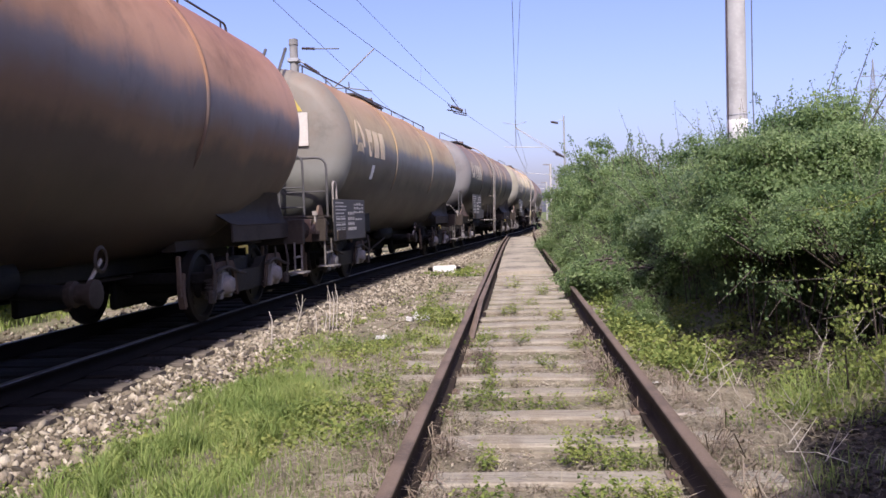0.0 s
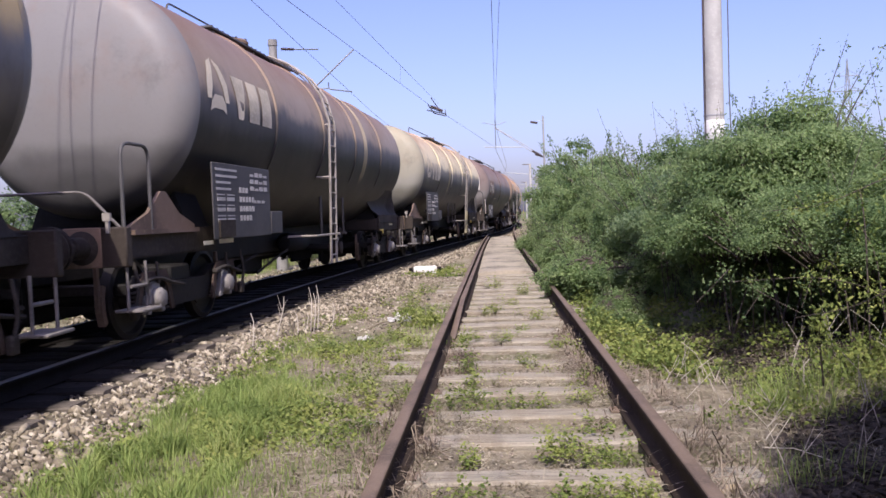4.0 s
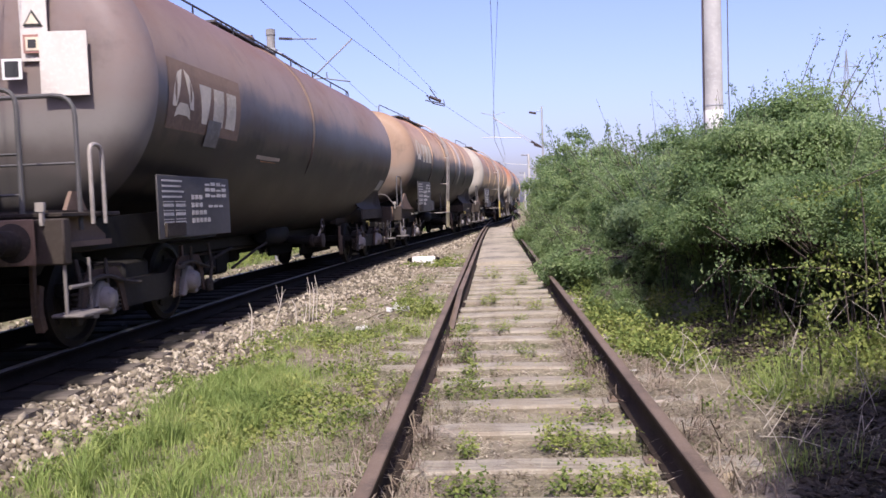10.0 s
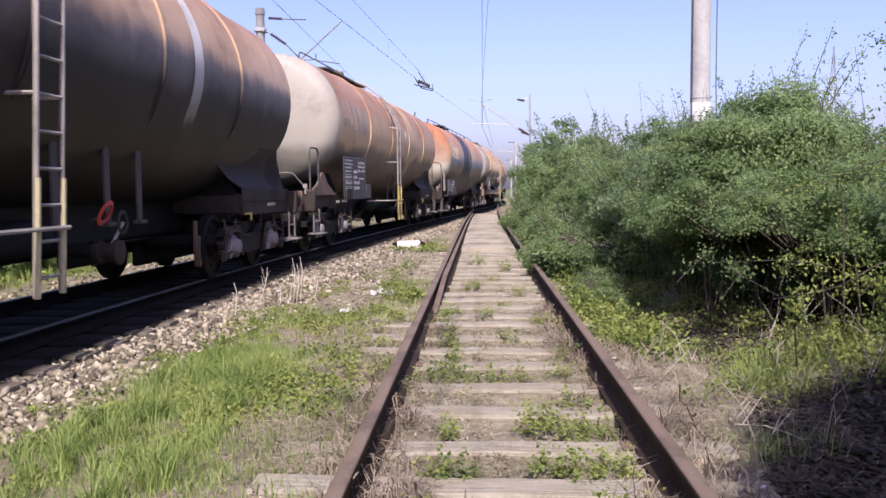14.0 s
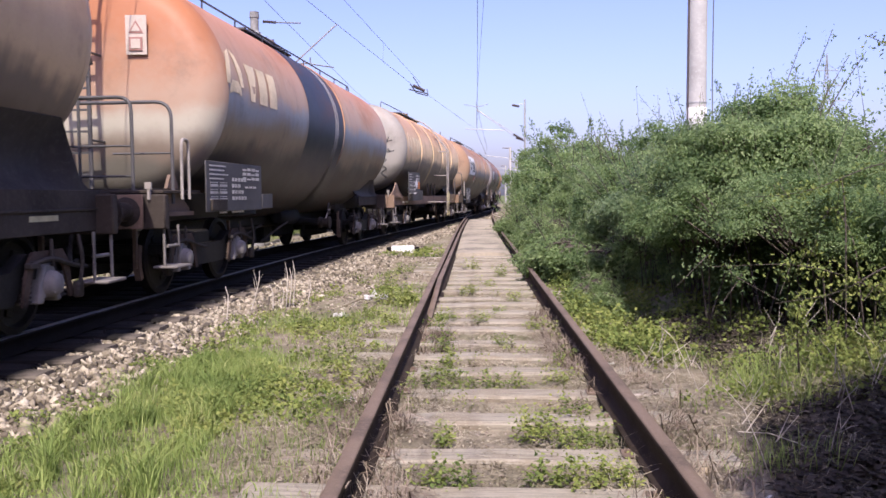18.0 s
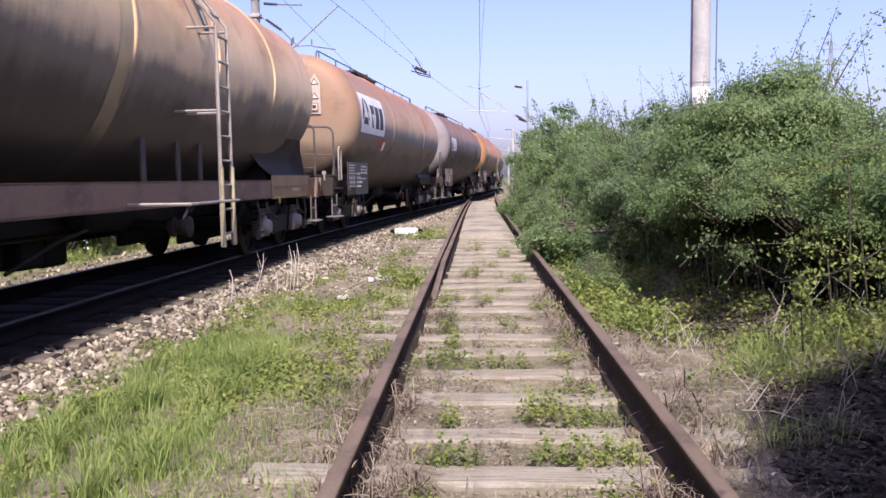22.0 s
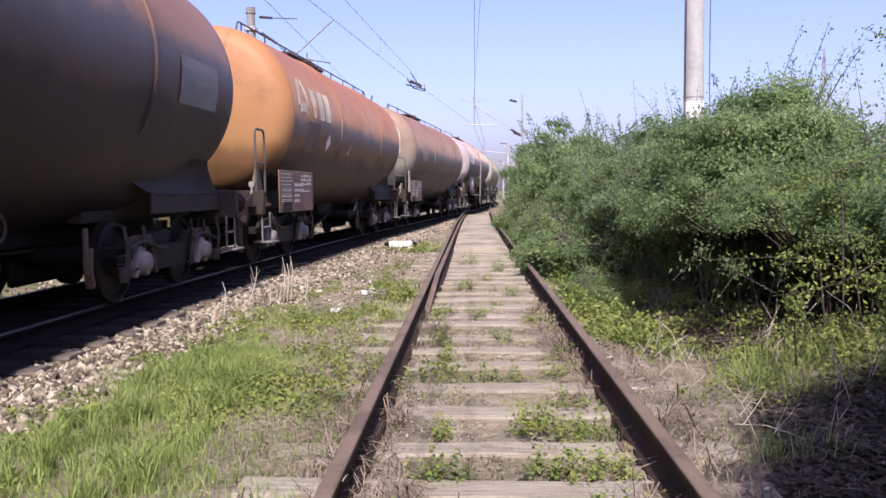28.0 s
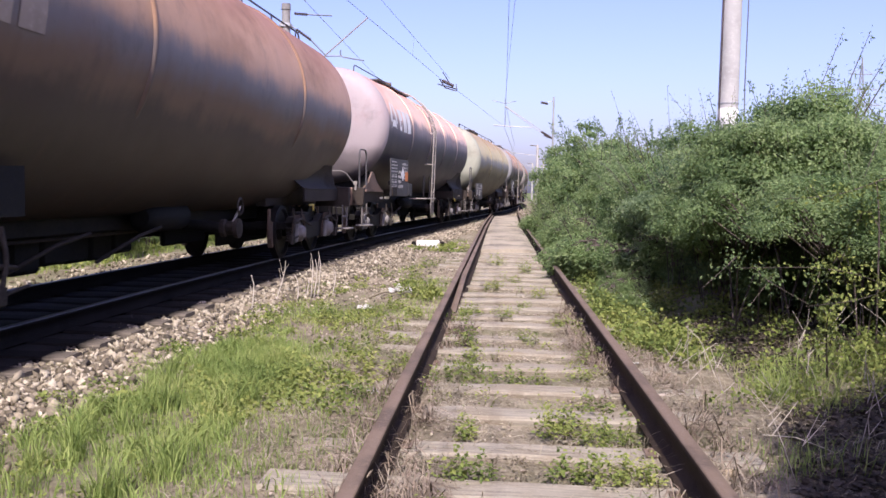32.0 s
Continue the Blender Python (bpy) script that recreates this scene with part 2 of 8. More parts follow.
M_SLEEPER2 = shaded_oily_wood()
M_FILL = plain("crossing_sand", (0.315, 0.272, 0.200), 0.95, 0.0, 0.7, 3, 0.5, 0.6, "World")
M_BALLAST = stones_mat("ballast_stone", [(0.055, 0.045, 0.032), (0.160, 0.130, 0.088), (0.280, 0.235, 0.164), (0.48, 0.420, 0.315)])
# near black: oil, with the train's shade mixed into the tones
M_BALLAST_DARK = stones_mat("ballast_oil_and_shade", [(0.008, 0.007, 0.0065), (0.014, 0.012, 0.011), (0.026, 0.022, 0.019)])
M_BALLAST_PIECE = stones_mat("ballast_stone_single", [(0.055, 0.045, 0.032), (0.160, 0.130, 0.088), (0.280, 0.235, 0.164), (0.48, 0.420, 0.315)], "object")
M_GRASS = leaf_mat("grass_green", [(0.100, 0.152, 0.045), (0.205, 0.282, 0.080), (0.340, 0.400, 0.132), (0.53, 0.485, 0.235)], 0.35)
M_WEED = leaf_mat("weed_leaf", [(0.070, 0.110, 0.036), (0.160, 0.208, 0.058), (0.290, 0.322, 0.092), (0.47, 0.44, 0.165)], 0.35)
M_DRY = leaf_mat("dry_stalk", [(0.082, 0.067, 0.047), (0.21, 0.177, 0.122), (0.37, 0.325, 0.238), (0.55, 0.50, 0.385)], 0.1)
M_TWIG = leaf_mat("dead_twig", [(0.065, 0.047, 0.034), (0.16, 0.122, 0.090), (0.28, 0.229, 0.172), (0.46, 0.40, 0.315)], 0.05)
M_STALK = plain("stalk_bleached", (0.46, 0.41, 0.34), 0.9, 0.0, 0.5, 14, 0.5, 0.2)
M_BUSH = leaf_mat("shrub_leaf", [(0.090, 0.146, 0.064), (0.170, 0.254, 0.106), (0.272, 0.358, 0.156), (0.42, 0.480, 0.240)], 0.55)
M_BUSH2 = leaf_mat("shrub_leaf_light", [(0.096, 0.154, 0.066), (0.184, 0.268, 0.110), (0.292, 0.374, 0.162), (0.44, 0.500, 0.250)], 0.55)
M_BUSH3 = leaf_mat("shrub_leaf_grey", [(0.084, 0.134, 0.070), (0.164, 0.238, 0.122), (0.262, 0.338, 0.178), (0.40, 0.460, 0.270)], 0.55)
M_BARK = plain("bark", (0.085, 0.067, 0.054), 0.9, 0.0, 0.5, 14, 0.5, 0.5)
M_FLOWER = plain("white_petal", (0.75, 0.74, 0.7), 0.7)
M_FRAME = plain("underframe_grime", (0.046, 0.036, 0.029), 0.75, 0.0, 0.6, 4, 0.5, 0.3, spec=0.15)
M_FRAME_RUST = plain("underframe_rust", (0.150, 0.100, 0.070), 0.8, 0.0, 0.5, 4, 0.5, 0.3)
M_FRAME_OLD = plain("underframe_faded_brown", (0.215, 0.14, 0.092), 0.8, 0.0, 0.5, 4, 0.5, 0.3)
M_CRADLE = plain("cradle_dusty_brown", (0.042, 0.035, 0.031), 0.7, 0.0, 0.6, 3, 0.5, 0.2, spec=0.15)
# these two are near black, with the underside's deep shade in their colour
M_BOGIE = plain("bogie_grime_and_shade", (0.015, 0.013, 0.0115), 0.7, 0.0, 0.6, 5, 0.5, 0.3, spec=0.2)
M_SHADE_BLACK = plain("shade_black_steel", (0.011, 0.010, 0.009), 0.75, 0.0, 0.5, 5, 0.6, 0.2, spec=0.2)
M_DUST = plain("brake_dust_steel", (0.205, 0.186, 0.170), 0.75, 0.0, 0.5, 8, 0.5, 0.3)
M_DUST_DARK = plain("brake_dust_on_grime", (0.055, 0.047, 0.041), 0.8, 0.0, 0.7, 6, 0.35, 0.3, spec=0.1)
M_GUARD = plain("guard_rust", (0.075, 0.052, 0.040), 0.8, 0.0, 0.7, 5, 0.4, 0.3, spec=0.1)
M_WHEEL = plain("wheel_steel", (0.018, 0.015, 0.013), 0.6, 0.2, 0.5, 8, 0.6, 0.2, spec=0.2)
M_BOARD = plain("data_board_dark", (0.060, 0.055, 0.053), 0.7, 0.0, 0.5, 3, 0.6, 0.2)
M_BOARD_RUST = plain("data_board_rusty", (0.17, 0.105, 0.08), 0.75, 0.0, 0.6, 3, 0.5, 0.2)
M_STENCIL = plain("stencil_white", (0.42, 0.39, 0.35), 0.7, 0.0, 0.5, 8, 0.6, 0.1)
M_WHITE = plain("marking_white", (0.72, 0.70, 0.66), 0.65, 0.0, 0.3, 8, 0.7, 0.1)
M_OLDWHITE = plain("plate_old_white", (0.56, 0.51, 0.44), 0.65, 0.0, 0.4, 4, 0.65, 0.1)
M_CREAM = plain("marking_cream", (0.62, 0.53, 0.38), 0.65, 0.0, 0.5, 5, 0.6, 0.1)
M_YELLOW = plain("paint_yellow", (0.50, 0.38, 0.08), 0.6, 0.0, 0.4, 8, 0.6, 0.1)
M_YELLOW_PALE = plain("paint_pale_yellow", (0.44, 0.38, 0.22), 0.6, 0.0, 0.5, 12, 0.4, 0.1)
M_ORANGE = plain("placard_orange", (0.62, 0.20, 0.05), 0.6, 0.0, 0.4, 8, 0.6, 0.1)
M_ORANGE_OLD = plain("panel_faded_orange", (0.44, 0.19, 0.08), 0.7, 0.0, 0.5, 5, 0.5, 0.1)
M_RED = plain("paint_red", (0.45, 0.05, 0.04), 0.6, 0.0, 0.4, 8, 0.6, 0.1)
M_BLACK = plain("marking_black", (0.03, 0.03, 0.03), 0.6, 0.0, 0.3, 8, 0.7, 0.1)
M_LADDER = plain("ladder_steel", (0.30, 0.265, 0.23), 0.65, 0.1, 0.5, 9, 0.55, 0.2)
M_STRUT = plain("strut_dusty", (0.085, 0.072, 0.062), 0.8, 0.0, 0.6, 5, 0.45, 0.2, spec=0.15)
M_STEP = plain("step_worn_steel", (0.17, 0.15, 0.135), 0.7, 0.0, 0.6, 9, 0.45, 0.2)
M_TUBE = plain("handrail_dark", (0.08, 0.075, 0.072), 0.6, 0.1, 0.4, 9, 0.6, 0.2)
M_CONCRETE = plain("mast_concrete", (0.41, 0.395, 0.365), 0.85, 0.0, 0.4, 3, 0.65, 0.3)
M_MAST_OLD = plain("mast_old_concrete", (0.25, 0.24, 0.225), 0.85, 0.0, 0.6, 5, 0.5, 0.3)
M_MAST = plain("mast_galvanised", (0.36, 0.36, 0.35), 0.55, 0.4, 0.3, 3, 0.7, 0.1)
M_WIRE = plain("wire_copper_dark", (0.17, 0.175, 0.19), 0.5, 0.6, 0.2)
M_INSUL = plain("insulator_brown", (0.07, 0.05, 0.045), 0.35)


# ---- mesh helpers ----
def mesh_of(name, bm, mat, smooth=False):
    me = bpy.data.meshes.new(name)
    bm.normal_update()
    bm.to_mesh(me)
    bm.free()
    if mat:
        me.materials.append(mat)
    if smooth:
        me.polygons.foreach_set("use_smooth", [True] * len(me.polygons))
        me.set_sharp_from_angle(angle=radians(40))
    return me


def part(name, bm, mat, parent, label="", smooth=True):
    """Links a bmesh as one mesh object under a thing or a part."""
    ob = new(name, mesh_of(name, bm, mat, smooth))
    ob.parent = parent
    return tagged(ob, label)


SHARED = {}


def shared(name, key, build, mat, parent, m=None, label=""):
    """A part on a mesh that alike parts share; build() makes its bmesh once."""
    key = (key, mat.name)
    if key not in SHARED:
        SHARED[key] = mesh_of(name, build(), mat, True)
    ob = new(name, SHARED[key])
    ob.parent = parent
    if m is not None:
        ob.matrix_basis = m
    return tagged(ob, label)


def box(bm, x0, x1, y0, y1, z0, z1, bevel=0.0, m=None):
    vs = [bm.verts.new(p) for p in ((x0, y0, z0), (x1, y0, z0), (x1, y1, z0), (x0, y1, z0), (x0, y0, z1), (x1, y0, z1), (x1, y1, z1), (x0, y1, z1))]
    fs = [bm.faces.new([vs[i] for i in f]) for f in ((0, 3, 2, 1), (4, 5, 6, 7), (0, 1, 5, 4), (1, 2, 6, 5), (2, 3, 7, 6), (3, 0, 4, 7))]
    if m is not None:
        bmesh.ops.transform(bm, matrix=m, verts=vs)
    if bevel:
        bmesh.ops.bevel(bm, geom=list({e for f in fs for e in f.edges}), offset=bevel, segments=1, affect="EDGES")
    return bm


def boxed(*a, **k):
    return box(bmesh.new(), *a, **k)


def tube(bm, pts, r, n=8, closed_ends=True):
    """A round bar along a line of points."""
    pts = [Vector(p) for p in pts]
    rings = []
    side = None
    for i, p in enumerate(pts):
        d = ((pts[min(i + 1, len(pts) - 1)] - p).normalized() + (p - pts[max(i - 1, 0)]).normalized()).normalized()
        if side is None:
            side = d.cross((0, 0, 1) if abs(d.z) < 0.9 else (1, 0, 0)).normalized()
        else:
            side = (side - d * side.dot(d)).normalized()
        up = d.cross(side)
        rr = r[i] if isinstance(r, (list, tuple)) else r
        rings.append([bm.verts.new(p + (side * math.cos(a) + up * math.sin(a)) * rr) for a in (2 * math.pi * k / n for k in range(n))])
    for a, b in zip(rings, rings[1:]):
        for k in range(n):
            bm.faces.new((a[k], a[(k + 1) % n], b[(k + 1) % n], b[k]))
    if closed_ends:
        bm.faces.new(rings[0][::-1])
        bm.faces.new(rings[-1])
    return bm


def tubed(pts, r, n=8):
    return tube(bmesh.new(), pts, r, n)


def rounded(pts, rad, steps=4):
    """A line of points with rounded corners."""
    pts = [Vector(p) for p in pts]
    out = [pts[0]]
    for a, b, c in zip(pts, pts[1:], pts[2:]):
        d1, d2 = (a - b), (c - b)
        r = min(rad, d1.length * 0.45, d2.length * 0.45)
        p, q = b + d1.normalized() * r, b + d2.normalized() * r
        for k in range(steps + 1):
            t = k / steps
            out.append(p * (1 - t) ** 2 + b * 2 * t * (1 - t) + q * t * t)
    return out + [pts[-1]]


def lathe(bm, prof, n=48, axis="y", m=None):
    """Turns a profile of (radius, along) round an axis."""
    rings = []
    made = []
    for r, a in prof:
        ring = []
        for k in range(n if r > 1e-6 else 1):
            t = 2 * math.pi * k / n
            u, w = r * math.cos(t), r * math.sin(t)
            ring.append(bm.verts.new((u, a, w) if axis == "y" else (a, u, w) if axis == "x" else (u, w, a)))
        rings.append(ring)
        made += ring
    for p, q in zip(rings, rings[1:]):
        for k in range(n):
            k2 = (k + 1) % n
            vs = [p[k % len(p)], p[k2 % len(p)], q[k2 % len(q)], q[k % len(q)]]
            vs = list(dict.fromkeys(vs))
            if len(vs) > 2:
                bm.faces.new(vs)
    if m is not None:
        bmesh.ops.transform(bm, matrix=m, verts=made)
    bmesh.ops.recalc_face_normals(bm, faces=bm.faces[:])
    return bm


def plate(bm, outline, x0, x1):
    """A plate in the y-z plane with the outline given, from x0 to x1."""
    a = [bm.verts.new((x0, y, z)) for y, z in outline]
    b = [bm.verts.new((x1, y, z)) for y, z in outline]
    bm.faces.new(a[::-1])
    bm.faces.new(b)
    for k in range(len(a)):
        k2 = (k + 1) % len(a)
        bm.faces.new((a[k], a[k2], b[k2], b[k]))
    bmesh.ops.recalc_face_normals(bm, faces=bm.faces[:])
    return bm


def raw(name, verts, faces, mat, smooth=False):
    """A mesh from arrays, for what is built by the thousand. faces: an array of triangles or quads."""
    me = bpy.data.meshes.new(name)
    verts, faces = np.asarray(verts, np.float32), np.asarray(faces, np.int32)
    k = faces.shape[1]
    me.vertices.add(len(verts))
    me.vertices.foreach_set("co", verts.ravel())
    me.loops.add(faces.size)
    me.loops.foreach_set("vertex_index", faces.ravel())
    me.polygons.add(len(faces))
    me.polygons.foreach_set("loop_start", np.arange(0, faces.size, k, dtype=np.int32))
    me.polygons.foreach_set("loop_total", np.full(len(faces), k, np.int32))
    if smooth:
        me.polygons.foreach_set("use_smooth", np.ones(len(faces), bool))
    me.update(calc_edges=True)
    me.materials.append(mat)
    return me


def thing(name, label, category, group="", kind="", m=None):
    ob = new(name)
    ob.empty_display_size = 0.3
    if m is not None:
        ob.matrix_basis = m
    return tagged(ob, label, category, group, kind)


# ---- the lines of the two tracks ----
Z_RAIL = 0.028  # rail top of the train's track; the siding's is 0
STEP = 0.5
SS = np.arange(-260, 260, STEP)
CURV_AT, CURV = (-40, -20, 9, 25, 45, 70, 110, 150), (0.0, 0.0044, 0.0045, 0.0030, -0.0017, -0.00187, -0.0018, 0.0)
kk = np.interp(SS + 9, CURV_AT, CURV)
hh = np.concatenate([[0], np.cumsum((kk[1:] + kk[:-1]) / 2 * STEP)])
i0 = int(np.argmin(abs(SS)))
hh = hh - hh[i0] + 0.0352
LX = np.concatenate([[0], np.cumsum((np.sin(hh[1:]) + np.sin(hh[:-1])) / 2 * STEP)])
LY = np.concatenate([[0], np.cumsum((np.cos(hh[1:]) + np.cos(hh[:-1])) / 2 * STEP)])
LX, LY = LX - LX[i0] - 5.002, LY - LY[i0] + 9.0


def line(s, d=0.0):
    """A point of the train's track, s metres along it, d metres to its right, and its heading."""
    h = float(np.interp(s, SS, hh))
    return float(np.interp(s, SS, LX)) + d * math.cos(h), float(np.interp(s, SS, LY)) - d * math.sin(h), h


def train_x(y):
    return np.interp(y, LY, LX)


def siding_x(y):
    return 0.00035 * np.clip(y - 25, 0, None) ** 2


def ground_z(x, y):
    """The height of the ground."""
    x, y = np.asarray(x, float), np.asarray(y, float)
    e = x - train_x(y)
    z = np.full(np.broadcast(x, y).shape, -0.20)
    z = z + 0.012 * np.sin(x * 3.1 + y * 1.7) + 0.010 * np.sin(x * 7.3 - y * 5.1) + 0.008 * np.sin(y * 11.0 + x * 2.0)
    near = np.clip((2.25 - e) / 0.6, 0, 1) * (e > 0) + np.clip((3.0 + e) / 0.9, 0, 1) * (e <= 0)
    near = near * near * (3 - 2 * near)
    z = z * (1 - near) + (-0.175) * near
    left = np.clip((-e - 3.2) / 3, 0, 1)
    z = z + left * 0.12
    out = np.clip((np.abs(x - siding_x(y)) - 0.80) / 0.12, 0, 1) * np.clip((1.75 - np.abs(x)) / 0.4, 0, 1)
    z = z + out * (0.036 + 0.022 * np.sin(x * 2.3 + y * 3.3) + 0.014 * np.sin(y * 9.7 + x * 4.0))
    bank = np.clip((x - siding_x(y) - 1.15) / 1.3, 0, 1)
    z = z + bank * bank * 0.22
    far = np.clip((np.hypot(x, y) - 120) / 300, 0, 1)
    return z * (1 - far) - 0.3 * far


# ---- ground and tracks ----
def spaced(parts):
    out = [np.arange(a, b, d) for a, b, d in parts]
    return np.concatenate(out + [[parts[-1][1]]])


gx = spaced([(-3000, -300, 300), (-300, -60, 30), (-60, -14, 3), (-14, -6.5, 0.4), (-6.5, 3.2, 0.09), (3.2, 10, 0.4), (10, 60, 3), (60, 300, 30), (300, 3000, 300)])
gy = spaced([(-600, -60, 60), (-60, -4, 4), (-4, 2.4, 0.4), (2.4, 14, 0.09), (14, 45, 0.25), (45, 100, 1.0), (100, 300, 10), (300, 4000, 400)])
GX, GY = np.meshgrid(gx, gy)
GZ = ground_z(GX, GY)
rng = np.random.default_rng(4)
GZ = GZ + rng.normal(0, 0.004, GZ.shape) * (np.abs(GX) < 8)
idx = np.arange(GX.size).reshape(GX.shape)
quads = np.stack([idx[:-1, :-1], idx[:-1, 1:], idx[1:, 1:], idx[1:, :-1]], -1).reshape(-1, 4)
ground = new("ground", raw("ground", np.stack([GX, GY, GZ], -1).reshape(-1, 3), quads, M_GROUND, True))
tagged(ground, "dry brown soil with patches of moss and grass", "ground", kind="structure")

RAIL_OUT = [(-0.037, 0.0), (-0.030, 0.006), (0.030, 0.006), (0.037, 0.0), (0.036, -0.032), (0.012, -0.048), (0.009, -0.125), (0.07, -0.145), (0.07, -0.156), (-0.07, -0.156), (-0.07, -0.145), (-0.009, -0.125), (-0.012, -0.048), (-0.036, -0.032)]


def rail(parent, pts, mat, top=None, label="", tall=1.0):
    """A rail swept along points (x, y, z, heading); top: the material of its running surface; tall: its height's scale."""
    n = len(RAIL_OUT)
    verts, faces, mats = [], [], []
    for x, y, z, h in pts:
        verts += [(x + u * math.cos(h), y - u * math.sin(h), z + (w - 0.006) * tall) for u, w in RAIL_OUT]
    for i in range(len(pts) - 1):
        for k in range(n):
            k2 = (k + 1) % n
            faces.append((i * n + k, i * n + k2, i * n + n + k2, i * n + n + k))
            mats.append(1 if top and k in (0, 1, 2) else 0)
    me = raw("rail", verts, faces, mat)
    if top:
        me.materials.append(top)
        me.polygons.foreach_set("material_index", mats)
    ob = new("rail", me)
    ob.parent = parent
    return tagged(ob, label)


main_track = thing("railway_track", "curved main line with polished rails on darkened sleepers", "railway track", kind="structure")
for d in (-0.7535, 0.7535):
    rail(main_track, [(*line(s, d)[:2], Z_RAIL, line(s)[2]) for s in np.arange(-30, 130, 1.0)], M_RAIL_SHADED, M_RAILTOP, "worn steel rail with a bright running surface")
siding = thing("siding_track", "disused straight siding with rusty rails on pale sleepers", "railway track", kind="structure")


def siding_pts(d, y0, y1, step=1.0, z=0.0):
    return [(float(siding_x(y)) + d, float(y), z, math.atan(0.0007 * max(0, y - 25))) for y in np.arange(y0, y1 + 0.01, step)]


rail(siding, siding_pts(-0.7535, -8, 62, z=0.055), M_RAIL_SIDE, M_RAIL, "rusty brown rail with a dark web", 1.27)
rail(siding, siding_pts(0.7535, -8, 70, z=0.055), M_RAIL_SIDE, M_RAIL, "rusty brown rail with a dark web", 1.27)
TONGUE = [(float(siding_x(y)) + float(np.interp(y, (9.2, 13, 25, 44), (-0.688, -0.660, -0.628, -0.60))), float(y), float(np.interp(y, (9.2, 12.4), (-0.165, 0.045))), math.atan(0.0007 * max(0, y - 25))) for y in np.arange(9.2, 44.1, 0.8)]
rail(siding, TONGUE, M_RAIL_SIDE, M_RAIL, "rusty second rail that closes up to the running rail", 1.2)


def sleeper_mesh(seed, length, width, high, mat):
    r = random.Random(seed)
    bm = bmesh.new()
    n = 7
    rings = []
    for i in range(n):
        x = -length / 2 + length * i / (n - 1)
        w = width / 2 + r.uniform(-0.012, 0.012)
        t = r.uniform(-0.010, 0.006)
        o = r.uniform(-0.01, 0.01)
        rings.append([bm.verts.new(p) for p in ((x, -w + o, -high), (x, -w + o, t - 0.02), (x, -w + 0.022 + o, t), (x, w - 0.022 + o, t), (x, w + o, t - 0.02), (x, w + o, -high))])
    for a, b in zip(rings, rings[1:]):
        for k in range(5):
            bm.faces.new((a[k], b[k], b[k + 1], a[k + 1]))
    bm.faces.new(rings[0])
    bm.faces.new(rings[-1][::-1])
    bmesh.ops.recalc_face_normals(bm, faces=bm.faces[:])
    return mesh_of("sleeper", bm, mat)


PALE = [sleeper_mesh(i, 2.5, 0.245, 0.16, M_SLEEPER) for i in range(6)]
MAIN_SLEEPERS = [sleeper_mesh(20 + i, 2.6, 0.26, 0.16, M_SLEEPER2) for i in range(4)]
ys = [2.62, 3.28, 3.95, 4.60, 5.33, 6.03, 6.78, 7.39, 8.11, 8.84]
while ys[-1] < 18.9:
    ys.append(ys[-1] + 0.69 + 0.03 * math.sin(len(ys) * 2.3))
for i, y in enumerate(ys):
    o = new("sleeper", PALE[i % 6])
    o.parent = siding
    o.matrix_basis = pose(0.03 * math.sin(i * 1.9), y, -0.148 + 0.008 * math.sin(i * 3.7), 0, 0.4 * math.sin(i), 0.8 * math.sin(i * 2.1))
for i in range(14):  # the sleepers behind
    o = new("sleeper", PALE[(i + 2) % 6])
    o.parent = siding
    o.matrix_basis = pose(0.03 * math.sin(i * 1.3), 1.94 - i * 0.68, -0.15, 0, 0.4 * math.cos(i), 0.7 * math.sin(i * 1.7))
for i in range(190):
    x, y, h = line(-12 + i * 0.6, 0.2)
    o = new("sleeper", MAIN_SLEEPERS[i % 4])
    o.parent = main_track
    o.matrix_basis = pose(x, y, Z_RAIL - 0.152, 0, 0, -math.degrees(h) + 1.2 * math.sin(i * 1.7))


def chair_bm():
    bm = boxed(-0.13, 0.13, -0.07, 0.07, 0, 0.010, 0.004)
    for x in (-0.095, 0.095):
        lathe(bm, [(0.0, 0.034), (0.014, 0.030), (0.018, 0.01)], 6, "z", pose(x, 0, 0))
    return bm


for y in ys[1:14]:
    for x in (-0.7535, 0.7535):
        shared("rail_chair", "rail_chair", chair_bm, M_RAIL, siding, pose(x, y, -0.152))


# sand fill of the old crossing, between the siding's rails
def fill_panel():
    bm = bmesh.new()
    yy = np.arange(19.4, 47, 0.5)
    rows = []
    for y in yy:
        c = float(siding_x(y))
        rows.append([bm.verts.new((c + u, y, -0.062 + 0.018 * math.sin(u * 9 + y * 2.3) * math.sin(y * 1.1) - (0.05 if abs(u) > 0.55 else 0))) for u in np.linspace(-0.58, 0.68, 9)])
    for a, b in zip(rows, rows[1:]):
        for k in range(8):
            bm.faces.new((a[k], a[k + 1], b[k + 1], b[k]))
    front = [bm.verts.new((v.co.x, v.co.y - 0.03, -0.22)) for v in rows[0]]
    for k in range(8):
        bm.faces.new((front[k], front[k + 1], rows[0][k + 1], rows[0][k]))
    return bm


fill = new("crossing_fill", mesh_of("crossing_fill", fill_panel(), M_FILL, True))
tagged(fill, "pale sand and gravel filling the track at an old crossing", "gravel", kind="structure")


